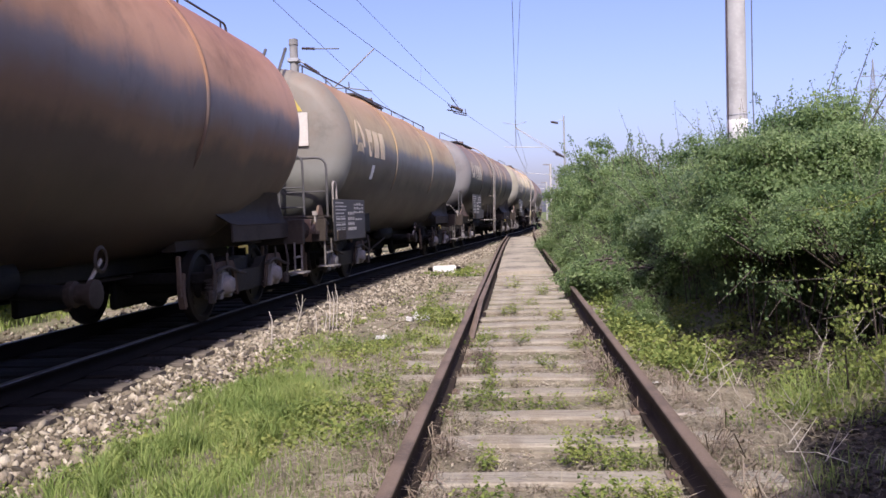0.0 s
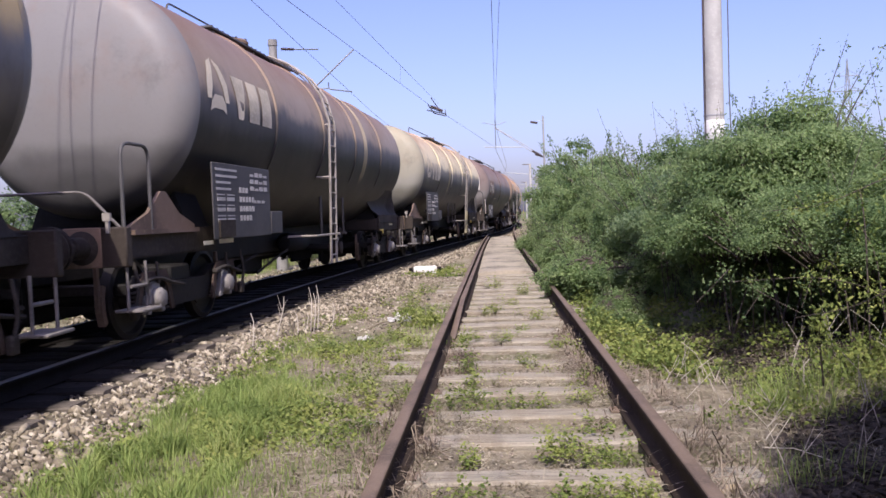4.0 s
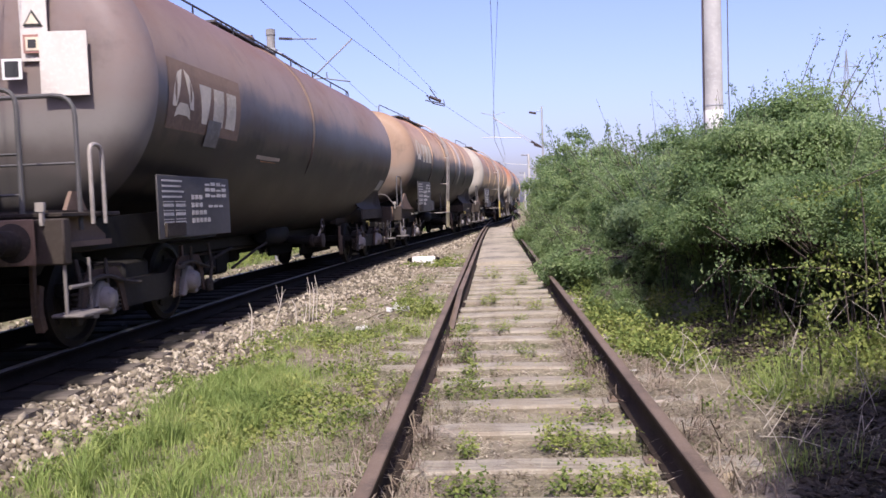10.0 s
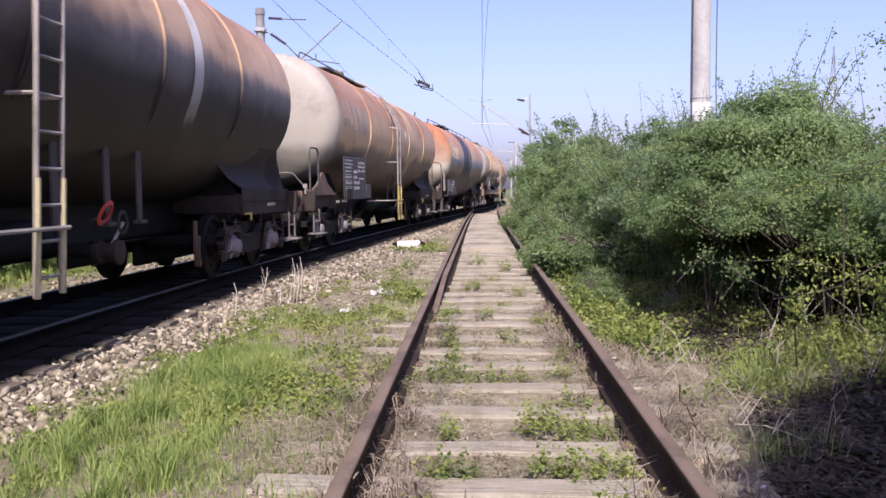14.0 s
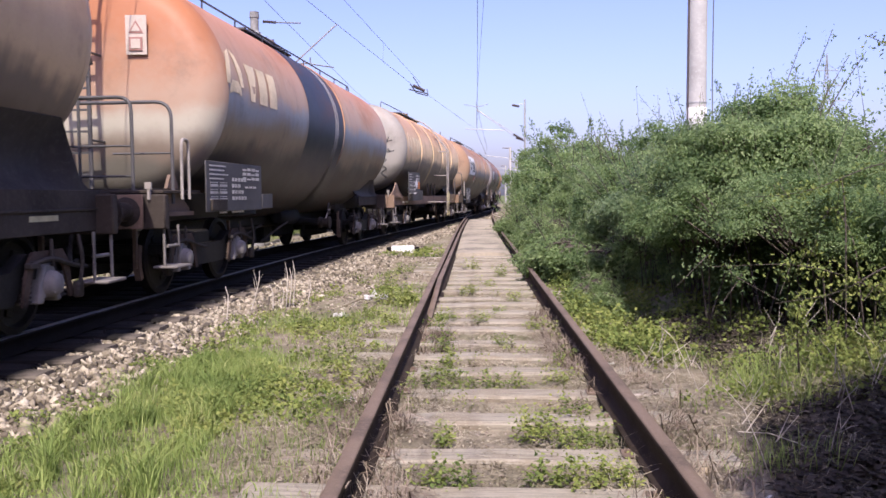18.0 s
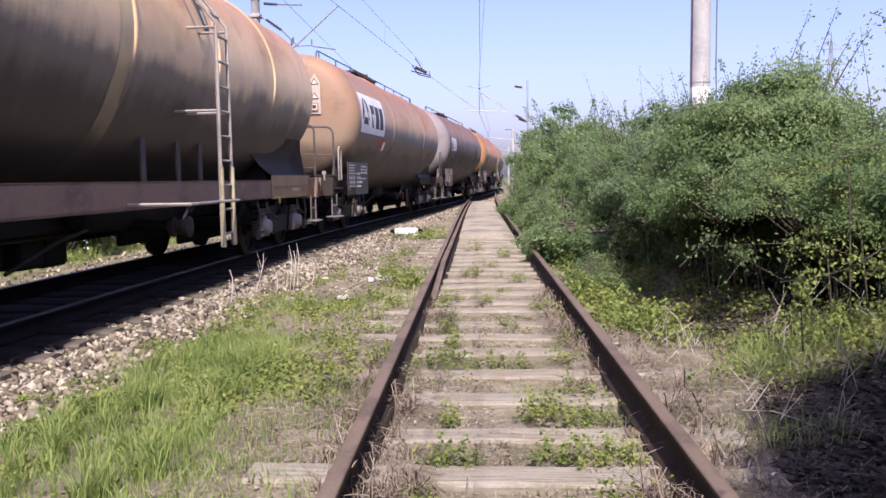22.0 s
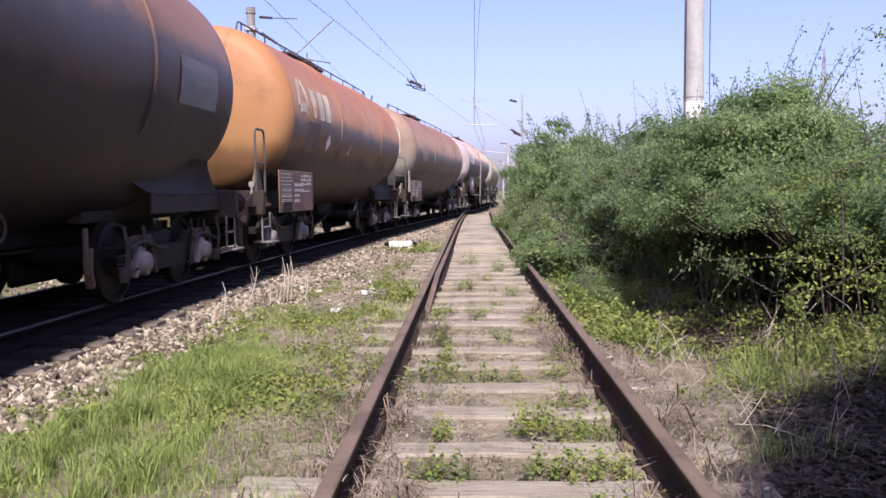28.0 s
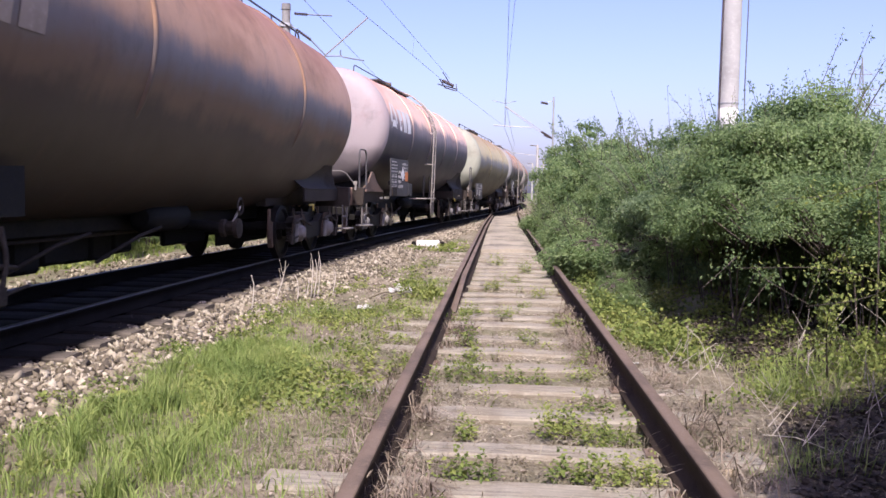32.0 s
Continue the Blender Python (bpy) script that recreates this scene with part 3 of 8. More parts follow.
# ---- ballast ----
def stone_shape(seed):
    """An angular, flattish stone about one unit across: the hull of a few points."""
    r = np.random.default_rng(seed)
    q = r.normal(size=(10, 3))
    q /= np.linalg.norm(q, axis=1, keepdims=True)
    q *= 0.55 * np.array([1.1, r.uniform(0.65, 0.95), r.uniform(0.42, 0.68)])
    bm = bmesh.new()
    for c in q:
        bm.verts.new(c)
    bmesh.ops.convex_hull(bm, input=bm.verts[:])
    bmesh.ops.delete(bm, geom=[v for v in bm.verts if not v.link_faces], context="VERTS")
    bm.verts.index_update()
    co = np.array([v.co for v in bm.verts])
    tri = np.array([[v.index for v in f.verts] for f in bm.faces])
    bm.free()
    return co, tri


STONES = [stone_shape(i) for i in range(10)]


def rot_z(a):
    c, s, o = np.cos(a), np.sin(a), np.zeros_like(a)
    return np.stack([np.stack([c, -s, o], -1), np.stack([s, c, o], -1), np.stack([o, o, o + 1], -1)], -2)


def turns(r, n):
    """Random turns."""
    q = r.normal(size=(n, 4))
    q /= np.linalg.norm(q, axis=1, keepdims=True)
    w, x, y, z = q.T
    return np.stack([np.stack([1 - 2 * (y * y + z * z), 2 * (x * y - z * w), 2 * (x * z + y * w)], -1), np.stack([2 * (x * y + z * w), 1 - 2 * (x * x + z * z), 2 * (y * z - x * w)], -1), np.stack([2 * (x * z - y * w), 2 * (y * z + x * w), 1 - 2 * (x * x + y * y)], -1)], -2)


def strewn(name, pos, size, r, mat, flat=True):
    """Stones at the places given, joined."""
    V, T, base = [], [], 0
    kind = r.integers(0, 10, len(pos))
    for k in range(10):
        p, s = pos[kind == k], size[kind == k]
        if not len(p):
            continue
        co, tri = STONES[k]
        R = rot_z(r.uniform(0, 6.28, len(p))) if flat else turns(r, len(p))
        v = np.einsum("nij,vj->nvi", R, co) * s[:, None, None] + p[:, None, :]
        V.append(v.reshape(-1, 3))
        T.append((tri[None] + (np.arange(len(p)) * len(co))[:, None, None] + base).reshape(-1, 3))
        base += len(p) * len(co)
    return raw(name, np.concatenate(V), np.concatenate(T), mat)


r = np.random.default_rng(11)
pos = []
for s0, s1, n in ((-9, 8, 21500), (8, 25, 13000), (25, 60, 6500)):
    s = r.uniform(s0, s1, n)
    d = 0.95 + 1.65 * r.beta(1.3, 1.5, n)
    h = np.interp(s, SS, hh)
    pos.append(np.stack([np.interp(s, SS, LX) + d * np.cos(h), np.interp(s, SS, LY) - d * np.sin(h), d], -1))
s = -9 + 60 * r.uniform(0, 1, 9000) ** 1.6
d = r.uniform(-2.4, 0.95, 9000)
h = np.interp(s, SS, hh)
pos.append(np.stack([np.interp(s, SS, LX) + d * np.cos(h), np.interp(s, SS, LY) - d * np.sin(h), d], -1))
pos = np.concatenate(pos)
thin = np.clip((2.46 + 0.12 * np.sin(pos[:, 1] * 2.3) - np.abs(pos[:, 2])) / 0.35, 0, 1) ** 0.7
pos = pos[r.uniform(size=len(pos)) < np.maximum(thin, 0.04)]
size = r.gamma(5, 0.0098, len(pos)) + 0.016
size *= 1 + np.clip(pos[:, 1] - 16, 0, 30) * 0.012
along = np.interp(pos[:, 1], LY, SS)
off = np.abs(((along + 12 + 0.3) % 0.6) - 0.3)
clear = ~((off < 0.165) & (pos[:, 2] > -1.2) & (pos[:, 2] < 1.54))
pos, size = pos[clear], size[clear]
pos[:, 2] = ground_z(pos[:, 0], pos[:, 1]) + r.uniform(0.0, 0.035, len(pos)) - 0.028 * (np.abs(pos[:, 2]) < 1.58)
near = (pos[:, 1] > 4.6) & (pos[:, 1] < 7.6) & (pos[:, 0] > -3.9)
pick = np.flatnonzero(near)[:300]
rest = np.ones(len(pos), bool)
rest[pick] = False
ballast = thing("ballast", "pale tan crushed stone heaped along the main line", "gravel", kind="structure")
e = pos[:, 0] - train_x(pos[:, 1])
# stones within the train's shadow get the near-black tones
under_train = rest & (np.abs(e) < 1.25 + 0.1 * np.sin(pos[:, 1] * 3))
rest &= ~under_train
bulk = new("ballast_bed", strewn("ballast_bed", pos[under_train], size[under_train], r, M_BALLAST_DARK, False))
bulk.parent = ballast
tagged(bulk, "black stones between the rails, oil and shade in their colour", kind="stuff")
bulk = new("ballast_bulk", strewn("ballast_bulk", pos[rest], size[rest], r, M_BALLAST, False))
bulk.parent = ballast
tagged(bulk, "angular pale tan stones", kind="stuff")
PIECES = [raw("stone", co, tri, M_BALLAST_PIECE) for co, tri in STONES]
for i in pick:
    o = new("stone", PIECES[i % 10])
    o.parent = ballast
    o.matrix_basis = Matrix.LocRotScale(Vector(pos[i]), Euler(r.uniform(0, 6.28, 3)), Vector((size[i],) * 3))
# bed strip coloured near black, oil and the train's shade together
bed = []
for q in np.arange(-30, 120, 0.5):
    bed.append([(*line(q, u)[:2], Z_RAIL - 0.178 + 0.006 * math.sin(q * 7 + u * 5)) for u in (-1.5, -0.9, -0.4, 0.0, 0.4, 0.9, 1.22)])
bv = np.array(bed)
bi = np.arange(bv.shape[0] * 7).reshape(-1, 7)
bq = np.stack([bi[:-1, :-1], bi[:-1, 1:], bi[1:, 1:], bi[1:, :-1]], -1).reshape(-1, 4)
bed_ob = new("track_bed", raw("track_bed", bv.reshape(-1, 3), bq, plain("grit_oil_and_shade", (0.020, 0.0175, 0.016), 0.85, 0.0, 0.5, 9, 0.5, 0.6, "World", spec=0.15), True))
tagged(bed_ob, "black grit under the main line, oil and shade in its colour", "track bed", kind="structure")
# loose grit and dirt crumbs round the siding
n = 5200
g = np.stack([r.uniform(-2.1, 1.35, n), 2.9 + 19 * r.uniform(0, 1, n) ** 1.4, np.zeros(n)], -1)
g[:, 2] = ground_z(g[:, 0], g[:, 1]) + 0.003
M_GRIT = stones_mat("grit", [(0.16, 0.125, 0.095), (0.26, 0.21, 0.165), (0.36, 0.30, 0.24)])
tagged(new("grit", strewn("grit", g, r.gamma(3, 0.006, n) + 0.006, r, M_GRIT, False)), "small brown stones and crumbs of soil", "gravel", kind="stuff")


# loose gravel on the soil between the ballast and the siding
n = 5200
g = np.stack([r.uniform(-2.5, -0.86, n), 7.2 + 17 * r.uniform(0, 1, n) ** 1.1, np.zeros(n)], -1)
g = g[r.uniform(size=n) < np.clip(0.15 + (g[:, 1] - 7.0) * 0.11, 0, 1) * np.clip(0.45 + (-0.9 - g[:, 0]) * 0.7, 0, 1)]
g[:, 2] = ground_z(g[:, 0], g[:, 1]) + 0.004
tagged(new("loose_gravel", strewn("loose_gravel", g, r.gamma(4, 0.0075, len(g)) + 0.012, r, M_BALLAST, False)), "scattered grey-tan gravel on the soil beside the siding", "gravel", kind="stuff")

# ---- tank wagons ----
WHEEL_R, WHEEL_BASE = 0.46, 2.0


def wheelset_bm():
    bm = tubed([(-1.0, 0, 0), (1.0, 0, 0)], 0.085, 12)
    for sgn in (-1, 1):
        prof = [(0.085, 0.66), (0.13, 0.66), (0.15, 0.70), (0.37, 0.715), (0.39, 0.68), (0.46, 0.69), (WHEEL_R, 0.80), (0.40, 0.815), (0.37, 0.765), (0.16, 0.745), (0.13, 0.82), (0.085, 0.82)]
        lathe(bm, [(q, sgn * a) for q, a in prof], 32, "x")
    for k in range(2):  # balance marks on the wheel face
        a = math.pi * k
        box(bm, 0.755, 0.775, -0.05, 0.05, 0.24, 0.30, 0.004, pose(0, 0, 0, math.degrees(a)))
        box(bm, -0.775, -0.755, -0.05, 0.05, 0.24, 0.30, 0.004, pose(0, 0, 0, math.degrees(a)))
    return bm


def side_frame_bm():
    out = [(-1.28, 0.62), (-1.2, 0.72), (-0.72, 0.74), (-0.45, 0.60), (0.45, 0.60), (0.72, 0.74), (1.2, 0.72), (1.28, 0.62), (1.22, 0.50), (0.68, 0.52), (0.5, 0.32), (-0.5, 0.32), (-0.68, 0.52), (-1.22, 0.50)]
    return plate(bmesh.new(), out, -0.06, 0.06)


def axle_box_bm():
    """A bell-shaped axle box with a round cover and two spreading ears."""
    bm = plate(bmesh.new(), [(-0.21, 0.30), (-0.17, 0.40), (-0.12, 0.56), (-0.07, 0.64), (0.07, 0.64), (0.12, 0.56), (0.17, 0.40), (0.21, 0.30), (0.13, 0.29), (0.10, 0.34), (-0.10, 0.34), (-0.13, 0.29)], -0.12, 0.05)
    bmesh.ops.bevel(bm, geom=bm.edges[:], offset=0.012, segments=1, affect="EDGES")
    lathe(bm, [(0.0, 0.15), (0.05, 0.148), (0.09, 0.135), (0.115, 0.10), (0.125, 0.04)], 20, "x", pose(0, 0, WHEEL_R))
    for k in range(4):
        a = math.pi / 4 + k * math.pi / 2
        lathe(bm, [(0.0, 0.135), (0.014, 0.13), (0.014, 0.08)], 6, "x", pose(0, 0.095 * math.cos(a), WHEEL_R + 0.095 * math.sin(a)))
    return bm


def link_arm_bm():
    """A curved suspension link beside an axle box."""
    bm = tubed(rounded([(0.07, -0.34, 0.66), (0.08, 0.0, 0.70), (0.08, 0.36, 0.60), (0.06, 0.70, 0.56)], 0.2), 0.022, 6)
    tube(bm, [(0.07, 0.02, 0.62), (0.07, 0.0, 0.86)], 0.018, 6)
    box(bm, 0.03, 0.10, -0.40, -0.24, 0.62, 0.67, 0.01)
    return bm


def guard_bm():
    """An arched guard plate over an axle box."""
    return plate(bmesh.new(), [(-0.46, 0.30), (-0.36, 0.66), (-0.26, 0.76), (0.26, 0.76), (0.36, 0.66), (0.46, 0.30), (0.38, 0.30), (0.27, 0.60), (0.14, 0.70), (-0.14, 0.70), (-0.27, 0.60), (-0.38, 0.30)], 0.02, 0.045)


def hanger_bm():
    """A brake hanger with its block, in front of a wheel."""
    bm = tubed(rounded([(0.10, 0, 0.88), (0.13, 0.03, 0.62), (0.11, -0.04, 0.34)], 0.1), 0.02, 6)
    box(bm, 0.07, 0.14, -0.09, 0.02, 0.28, 0.44, 0.015)
    tube(bm, [(0.10, 0.0, 0.36), (0.10, 0.34, 0.40)], 0.016, 6)
    return bm


def spring_bm():
    prof = [(0.0, 0.30)]
    for k in range(6):
        z = 0.31 + k * 0.042
        prof += [(0.05, z), (0.075, z + 0.012), (0.075, z + 0.024), (0.05, z + 0.034)]
    prof.append((0.0, 0.565))
    return lathe(bmesh.new(), prof, 14, "z")


def bolster_bm():
    bm = boxed(-0.95, 0.95, -0.28, 0.28, 0.52, 0.78, 0.03)
    box(bm, -0.95, 0.95, -1.26, -1.14, 0.5, 0.64, 0.02)
    box(bm, -0.95, 0.95, 1.14, 1.26, 0.5, 0.64, 0.02)
    lathe(bm, [(0.0, 0.9), (0.26, 0.9), (0.3, 0.76)], 20, "z")
    return bm


def brake_shoe_bm():
    bm = bmesh.new()
    out = [(0.50 * math.cos(a), 0.50 * math.sin(a)) for a in np.linspace(-0.45, 0.35, 7)]
    out += [(0.57 * math.cos(a), 0.57 * math.sin(a)) for a in np.linspace(0.35, -0.45, 7)]
    plate(bm, [(y, z + WHEEL_R) for y, z in out], -0.04, 0.04)
    box(bm, -0.025, 0.025, 0.55, 0.60, 0.36, 0.86, 0.008)
    return bm


SPINNING = []  # (wheelset, its wagon's number)


def bogie(wagon, y, num, dusty):
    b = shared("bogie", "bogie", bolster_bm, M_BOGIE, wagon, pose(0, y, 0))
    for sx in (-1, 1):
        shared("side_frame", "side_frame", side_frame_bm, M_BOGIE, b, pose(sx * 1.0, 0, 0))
        for sy in (-1, 1):
            yy = sy * WHEEL_BASE / 2
            turn = 0 if sx > 0 else 180
            shared("axle_box", "axle_box", axle_box_bm, M_DUST if dusty else M_FRAME_OLD, b, pose(sx * 1.07, yy, 0, 0, 0, turn), "dusty pale axle box")
            for o in (-0.31, 0.31):
                shared("spring", "spring", spring_bm, M_DUST_DARK, b, pose(sx * 1.03, yy + o, 0), "dusty coil spring")
            if dusty:
                shared("axle_guard", "axle_guard", guard_bm, M_GUARD, b, pose(sx * 1.07, yy, 0, 0, 0, turn), "rusty arched plate over the axle box")
            shared("link_arm", "link_arm", link_arm_bm, M_DUST_DARK, b, pose(sx * 1.07, yy, 0, 0, 0, turn))
            shared("brake_hanger", "hanger", hanger_bm, M_DUST_DARK, b, pose(sx * 1.04, yy + 0.52 * sy, 0, 0, 0, turn), "dusty brake hanger")
            shared("brake_shoe", "brake_shoe", brake_shoe_bm, M_FRAME_RUST, b, pose(sx * 0.75, yy, 0, 0, 0, 0 if sy > 0 else 180))
    # added dark plate that closes the view between the wheels
    shared("centre_filler", "centre_filler", lambda: boxed(-0.30, -0.22, -1.3, 1.3, 0.2, 0.80, 0.02), M_BOGIE, b)
    for sy in (-1, 1):
        w = shared("wheelset", "wheelset", wheelset_bm, M_WHEEL, b, pose(0, sy * WHEEL_BASE / 2, WHEEL_R), "steel wheels on their axle")
        SPINNING.append((w, num))
    return b


def shell_bm(y0, y1, zc, R, seed):
    """The barrel, slightly uneven."""
    rows, n = 26, 72
    bm = bmesh.new()
    rings = []
    for i in range(rows + 1):
        y = y0 + (y1 - y0) * i / rows
        ring = []
        for k in range(n):
            a = 2 * math.pi * k / n
            q = R + 0.004 * noise.noise((math.cos(a) * 2.2 + seed * 7, math.sin(a) * 2.2, y * 0.8))
            ring.append(bm.verts.new((q * math.cos(a), y, zc + q * math.sin(a))))
        rings.append(ring)
    for p, q in zip(rings, rings[1:]):
        for k in range(n):
            bm.faces.new((p[(k + 1) % n], p[k], q[k], q[(k + 1) % n]))
    return bm


def end_bm(R):
    """A dished end that bulges towards -y from the plane y = 0."""
    kn = 0.26 * R
    prof = []
    for k in range(9):
        a = math.pi / 2 * k / 8 * 0.85
        prof.append((R - kn + kn * math.cos(a), -kn * math.sin(a)))
    r0, d0 = prof[-1]
    slope = math.tan(math.pi / 2 * 0.15)
    c = r0 / slope if slope else 1
    sph = math.hypot(r0, c)
    for k in range(1, 9):
        q = r0 * (1 - k / 8)
        prof.append((q, d0 - (math.sqrt(max(sph * sph - q * q, 0)) - c)))
    return lathe(bmesh.new(), prof, 72, "y")


def ring_bm(R, w=0.095, h=0.028):
    return lathe(bmesh.new(), [(R - 0.01, -w / 2), (R + h * 0.7, -w / 2 + 0.012), (R + h, -w / 4), (R + h, w / 4), (R + h * 0.7, w / 2 - 0.012), (R - 0.01, w / 2)], 72, "y")


def wrapped(shapes, zc, R, lift=0.007):
    """Flat shapes laid on the barrel's near side: outlines in metres along the barrel (y) and up its curve (from the middle)."""
    bm = bmesh.new()
    for pts in shapes:
        top = []
        for y, u in pts:
            a = u / R
            top.append(bm.verts.new(((R + lift) * math.cos(a), y, zc + (R + lift) * math.sin(a))))
        f = bm.faces.new(top)
    bmesh.ops.triangulate(bm, faces=bm.faces[:])
    bmesh.ops.subdivide_edges(bm, edges=[e for e in bm.edges if e.calc_length() > 0.25], cuts=2)
    for v in bm.verts:
        q = math.hypot(v.co.x, v.co.z - zc)
        v.co.x *= (R + lift) / q
        v.co.z = zc + (v.co.z - zc) * (R + lift) / q
    bmesh.ops.recalc_face_normals(bm, faces=bm.faces[:])
    for f in bm.faces:
        if f.normal.x < 0:
            f.normal_flip()
    return bm


def quad(y0, y1, u0, u1, lean=0.0):
    """A strip cut fine enough to bend round the barrel."""
    out = []
    n = max(1, int((u1 - u0) / 0.12))
    for k in range(n):
        a, b = u0 + (u1 - u0) * k / n, u0 + (u1 - u0) * (k + 1) / n
        out.append([(y0 + lean * a, a), (y1 + lean * a, a), (y1 + lean * b, b), (y0 + lean * b, b)])
    return out


def logo_shapes(y, u, k=1.0, emblem=True):
    """A mark of plain shapes: a small three-part emblem and three broad blocks."""
    s = []
    if emblem:
        for g_ in (-1, 1):
            s += [[(y + g_ * a * k, u + b * k) for a, b in ((0.31, 0.0), (0.29, 0.2), (0.17, 0.42), (0.02, 0.48), (0.08, 0.32), (0.14, 0.16), (0.20, 0.0))]]
        s += [[(y + a * k, u + b * k) for a, b in ((-0.23, -0.13), (-0.2, -0.02), (-0.11, 0.06), (0.11, 0.06), (0.2, -0.02), (0.23, -0.13), (0.12, -0.09), (-0.12, -0.09))]]
    w = 0.30 * k
    for i in range(3):
        a = y + 0.50 * k + i * 0.46 * k
        if i == 0:
            s += [[(a - 0.02, u + 0.36 * k), (a + 0.10 * k, u - 0.14 * k), (a + 0.26 * k, u - 0.14 * k), (a + 0.38 * k, u + 0.36 * k)]]
        else:
            s += quad(a, a + 0.36 * k, u - 0.14 * k, u + 0.36 * k)
    return s


def flat_marks(bars, x):
    """Raised bars on the plane x, each (y0, y1, z0, z1)."""
    bm = bmesh.new()
    for y0, y1, z0, z1 in bars:
        box(bm, x, x + 0.004, y0, y1, z0, z1)
    return bm


def board_bars(seed, w, h):
    """Unreadable lines and boxes of a wagon's data board, from its lower corner."""
    q = random.Random(seed)
    bars = []
    for i in range(4):  # lines of small writing
        bars.append((0.05 * w, (0.05 + q.uniform(0.22, 0.34)) * w, (0.90 - i * 0.085) * h, (0.93 - i * 0.085) * h))
    for i in range(3):  # framed grids
        z = (0.50 - i * 0.14) * h
        for k in range(2):
            bars.append(((0.06 + k * 0.15) * w, (0.18 + k * 0.15) * w, z, z + 0.05 * h))
            bars.append(((0.06 + k * 0.15) * w, (0.18 + k * 0.15) * w, z + 0.075 * h, z + 0.09 * h))
    for i in range(4):  # figures
        z = (0.62 - i * 0.13) * h
        for k in range(q.randint(3, 5)):
            y = (0.42 + k * 0.055) * w
            bars.append((y, y + 0.038 * w, z, z + 0.075 * h))
    for i in range(3):  # table of loads
        z = (0.86 - i * 0.1) * h
        for k in range(4):
            y = (0.62 + k * 0.085) * w
            bars.append((y, y + 0.065 * w, z, z + (0.06 if (i + k) % 3 else 0.035) * h))
    for k in range(3):
        bars.append(((0.66 + k * 0.08) * w, (0.72 + k * 0.08) * w, 0.48 * h, 0.52 * h))
    return bars


def data_board(wagon, y, z, w, h, x, mat, seed, extra=""):
    b = part("data_board", boxed(x - 0.02, x, y, y + w, z, z + h, 0.006), mat, wagon, "dark data board with small white markings")
    part("lettering", flat_marks([(y + a, y + c, z + d, z + e) for a, c, d, e in board_bars(seed, w, h)], x), M_STENCIL, b, "white bars of writing", False)["kind"] = "stuff"
    for yy in (y + 0.3 * w, y + 0.75 * w):
        part("bracket", boxed(x - 0.20, x - 0.021, yy - 0.02, yy + 0.02, z + 0.30 * h, z + 0.42 * h), M_SHADE_BLACK, b)
    part("card_holder", boxed(x + 0.001, x + 0.03, y + 0.06 * w, y + 0.30 * w, z + 0.02, z + 0.25 * h, 0.005), M_FRAME, b)
    if z > 1.0:
        part("card_holder", boxed(x - 0.02, x + 0.012, y + w + 0.004, y + w + 0.5, z + 0.02 * h, z + 0.36 * h, 0.006), M_BOARD, b, "dark plate beside the board")
    if extra == "hazard":
        part("hazard_placard", flat_marks([(y + 0.80 * w, y + 0.97 * w, z + 0.42 * h, z + 0.68 * h)], x + 0.001), M_ORANGE, b, "orange hazard plate", False)
        bm = bmesh.new()
        plate(bm, [(y + 0.56 * w, z + 0.60 * h), (y + 0.67 * w, z + 0.42 * h), (y + 0.78 * w, z + 0.60 * h), (y + 0.67 * w, z + 0.78 * h)], x, x + 0.006)
        part("hazard_diamond", bm, M_WHITE, b, "white hazard diamond", False)
    return b


def ladder(wagon, x0, z0, x1, z1, y, zc, R, mat, low=None):
    """A side ladder: straight up from z0 to the barrel's height, then bent over the barrel to the walkway."""
    pts = [(x0, z0), (x1, zc + 0.25)]
    for a in (28, 44, 60, 74):
        pts.append(((R + 0.14) * math.cos(radians(a)), zc + (R + 0.14) * math.sin(radians(a))))
    bm = bmesh.new()
    for o in (-0.19, 0.19):
        tube(bm, [(x, y + o, z) for x, z in pts], 0.024, 6)
    lad = part("ladder", bm, mat, wagon, "steel ladder bent over the barrel")
    if low:
        for o in (-0.19, 0.19):
            part("yellow_rail", tubed([(x0 + 0.012, y + o, z0 - 0.01), (x0 + (x1 - x0) * 0.36 + 0.012, y + o, z0 + (zc + 0.25 - z0) * 0.36)], 0.027, 6), low, lad, "yellow lower ladder rail")
    dist = 0.0
    pv = [Vector((x, 0, z)) for x, z in pts]
    for a, b in zip(pv, pv[1:]):
        n = max(1, round((b - a).length / 0.30))
        for k in range(n):
            p = a.lerp(b, (k + 0.5) / n)
            shared("rung", "rung", lambda: tubed([(0, -0.19, 0), (0, 0.19, 0)], 0.016, 6), mat, lad, pose(p.x, y, p.z))
    for z in (zc - 0.75, zc + 0.2):
        xs = math.sqrt(max(R * R - (z - zc) ** 2, 0.01))
        xa = x0 + (x1 - x0) * (z - z0) / (zc + 0.25 - z0)
        for o in (-0.19, 0.19):
            part("stay", tubed([(xs - 0.02, y + o, z), (xa, y + o, z)], 0.018, 6), mat, lad)
    return lad


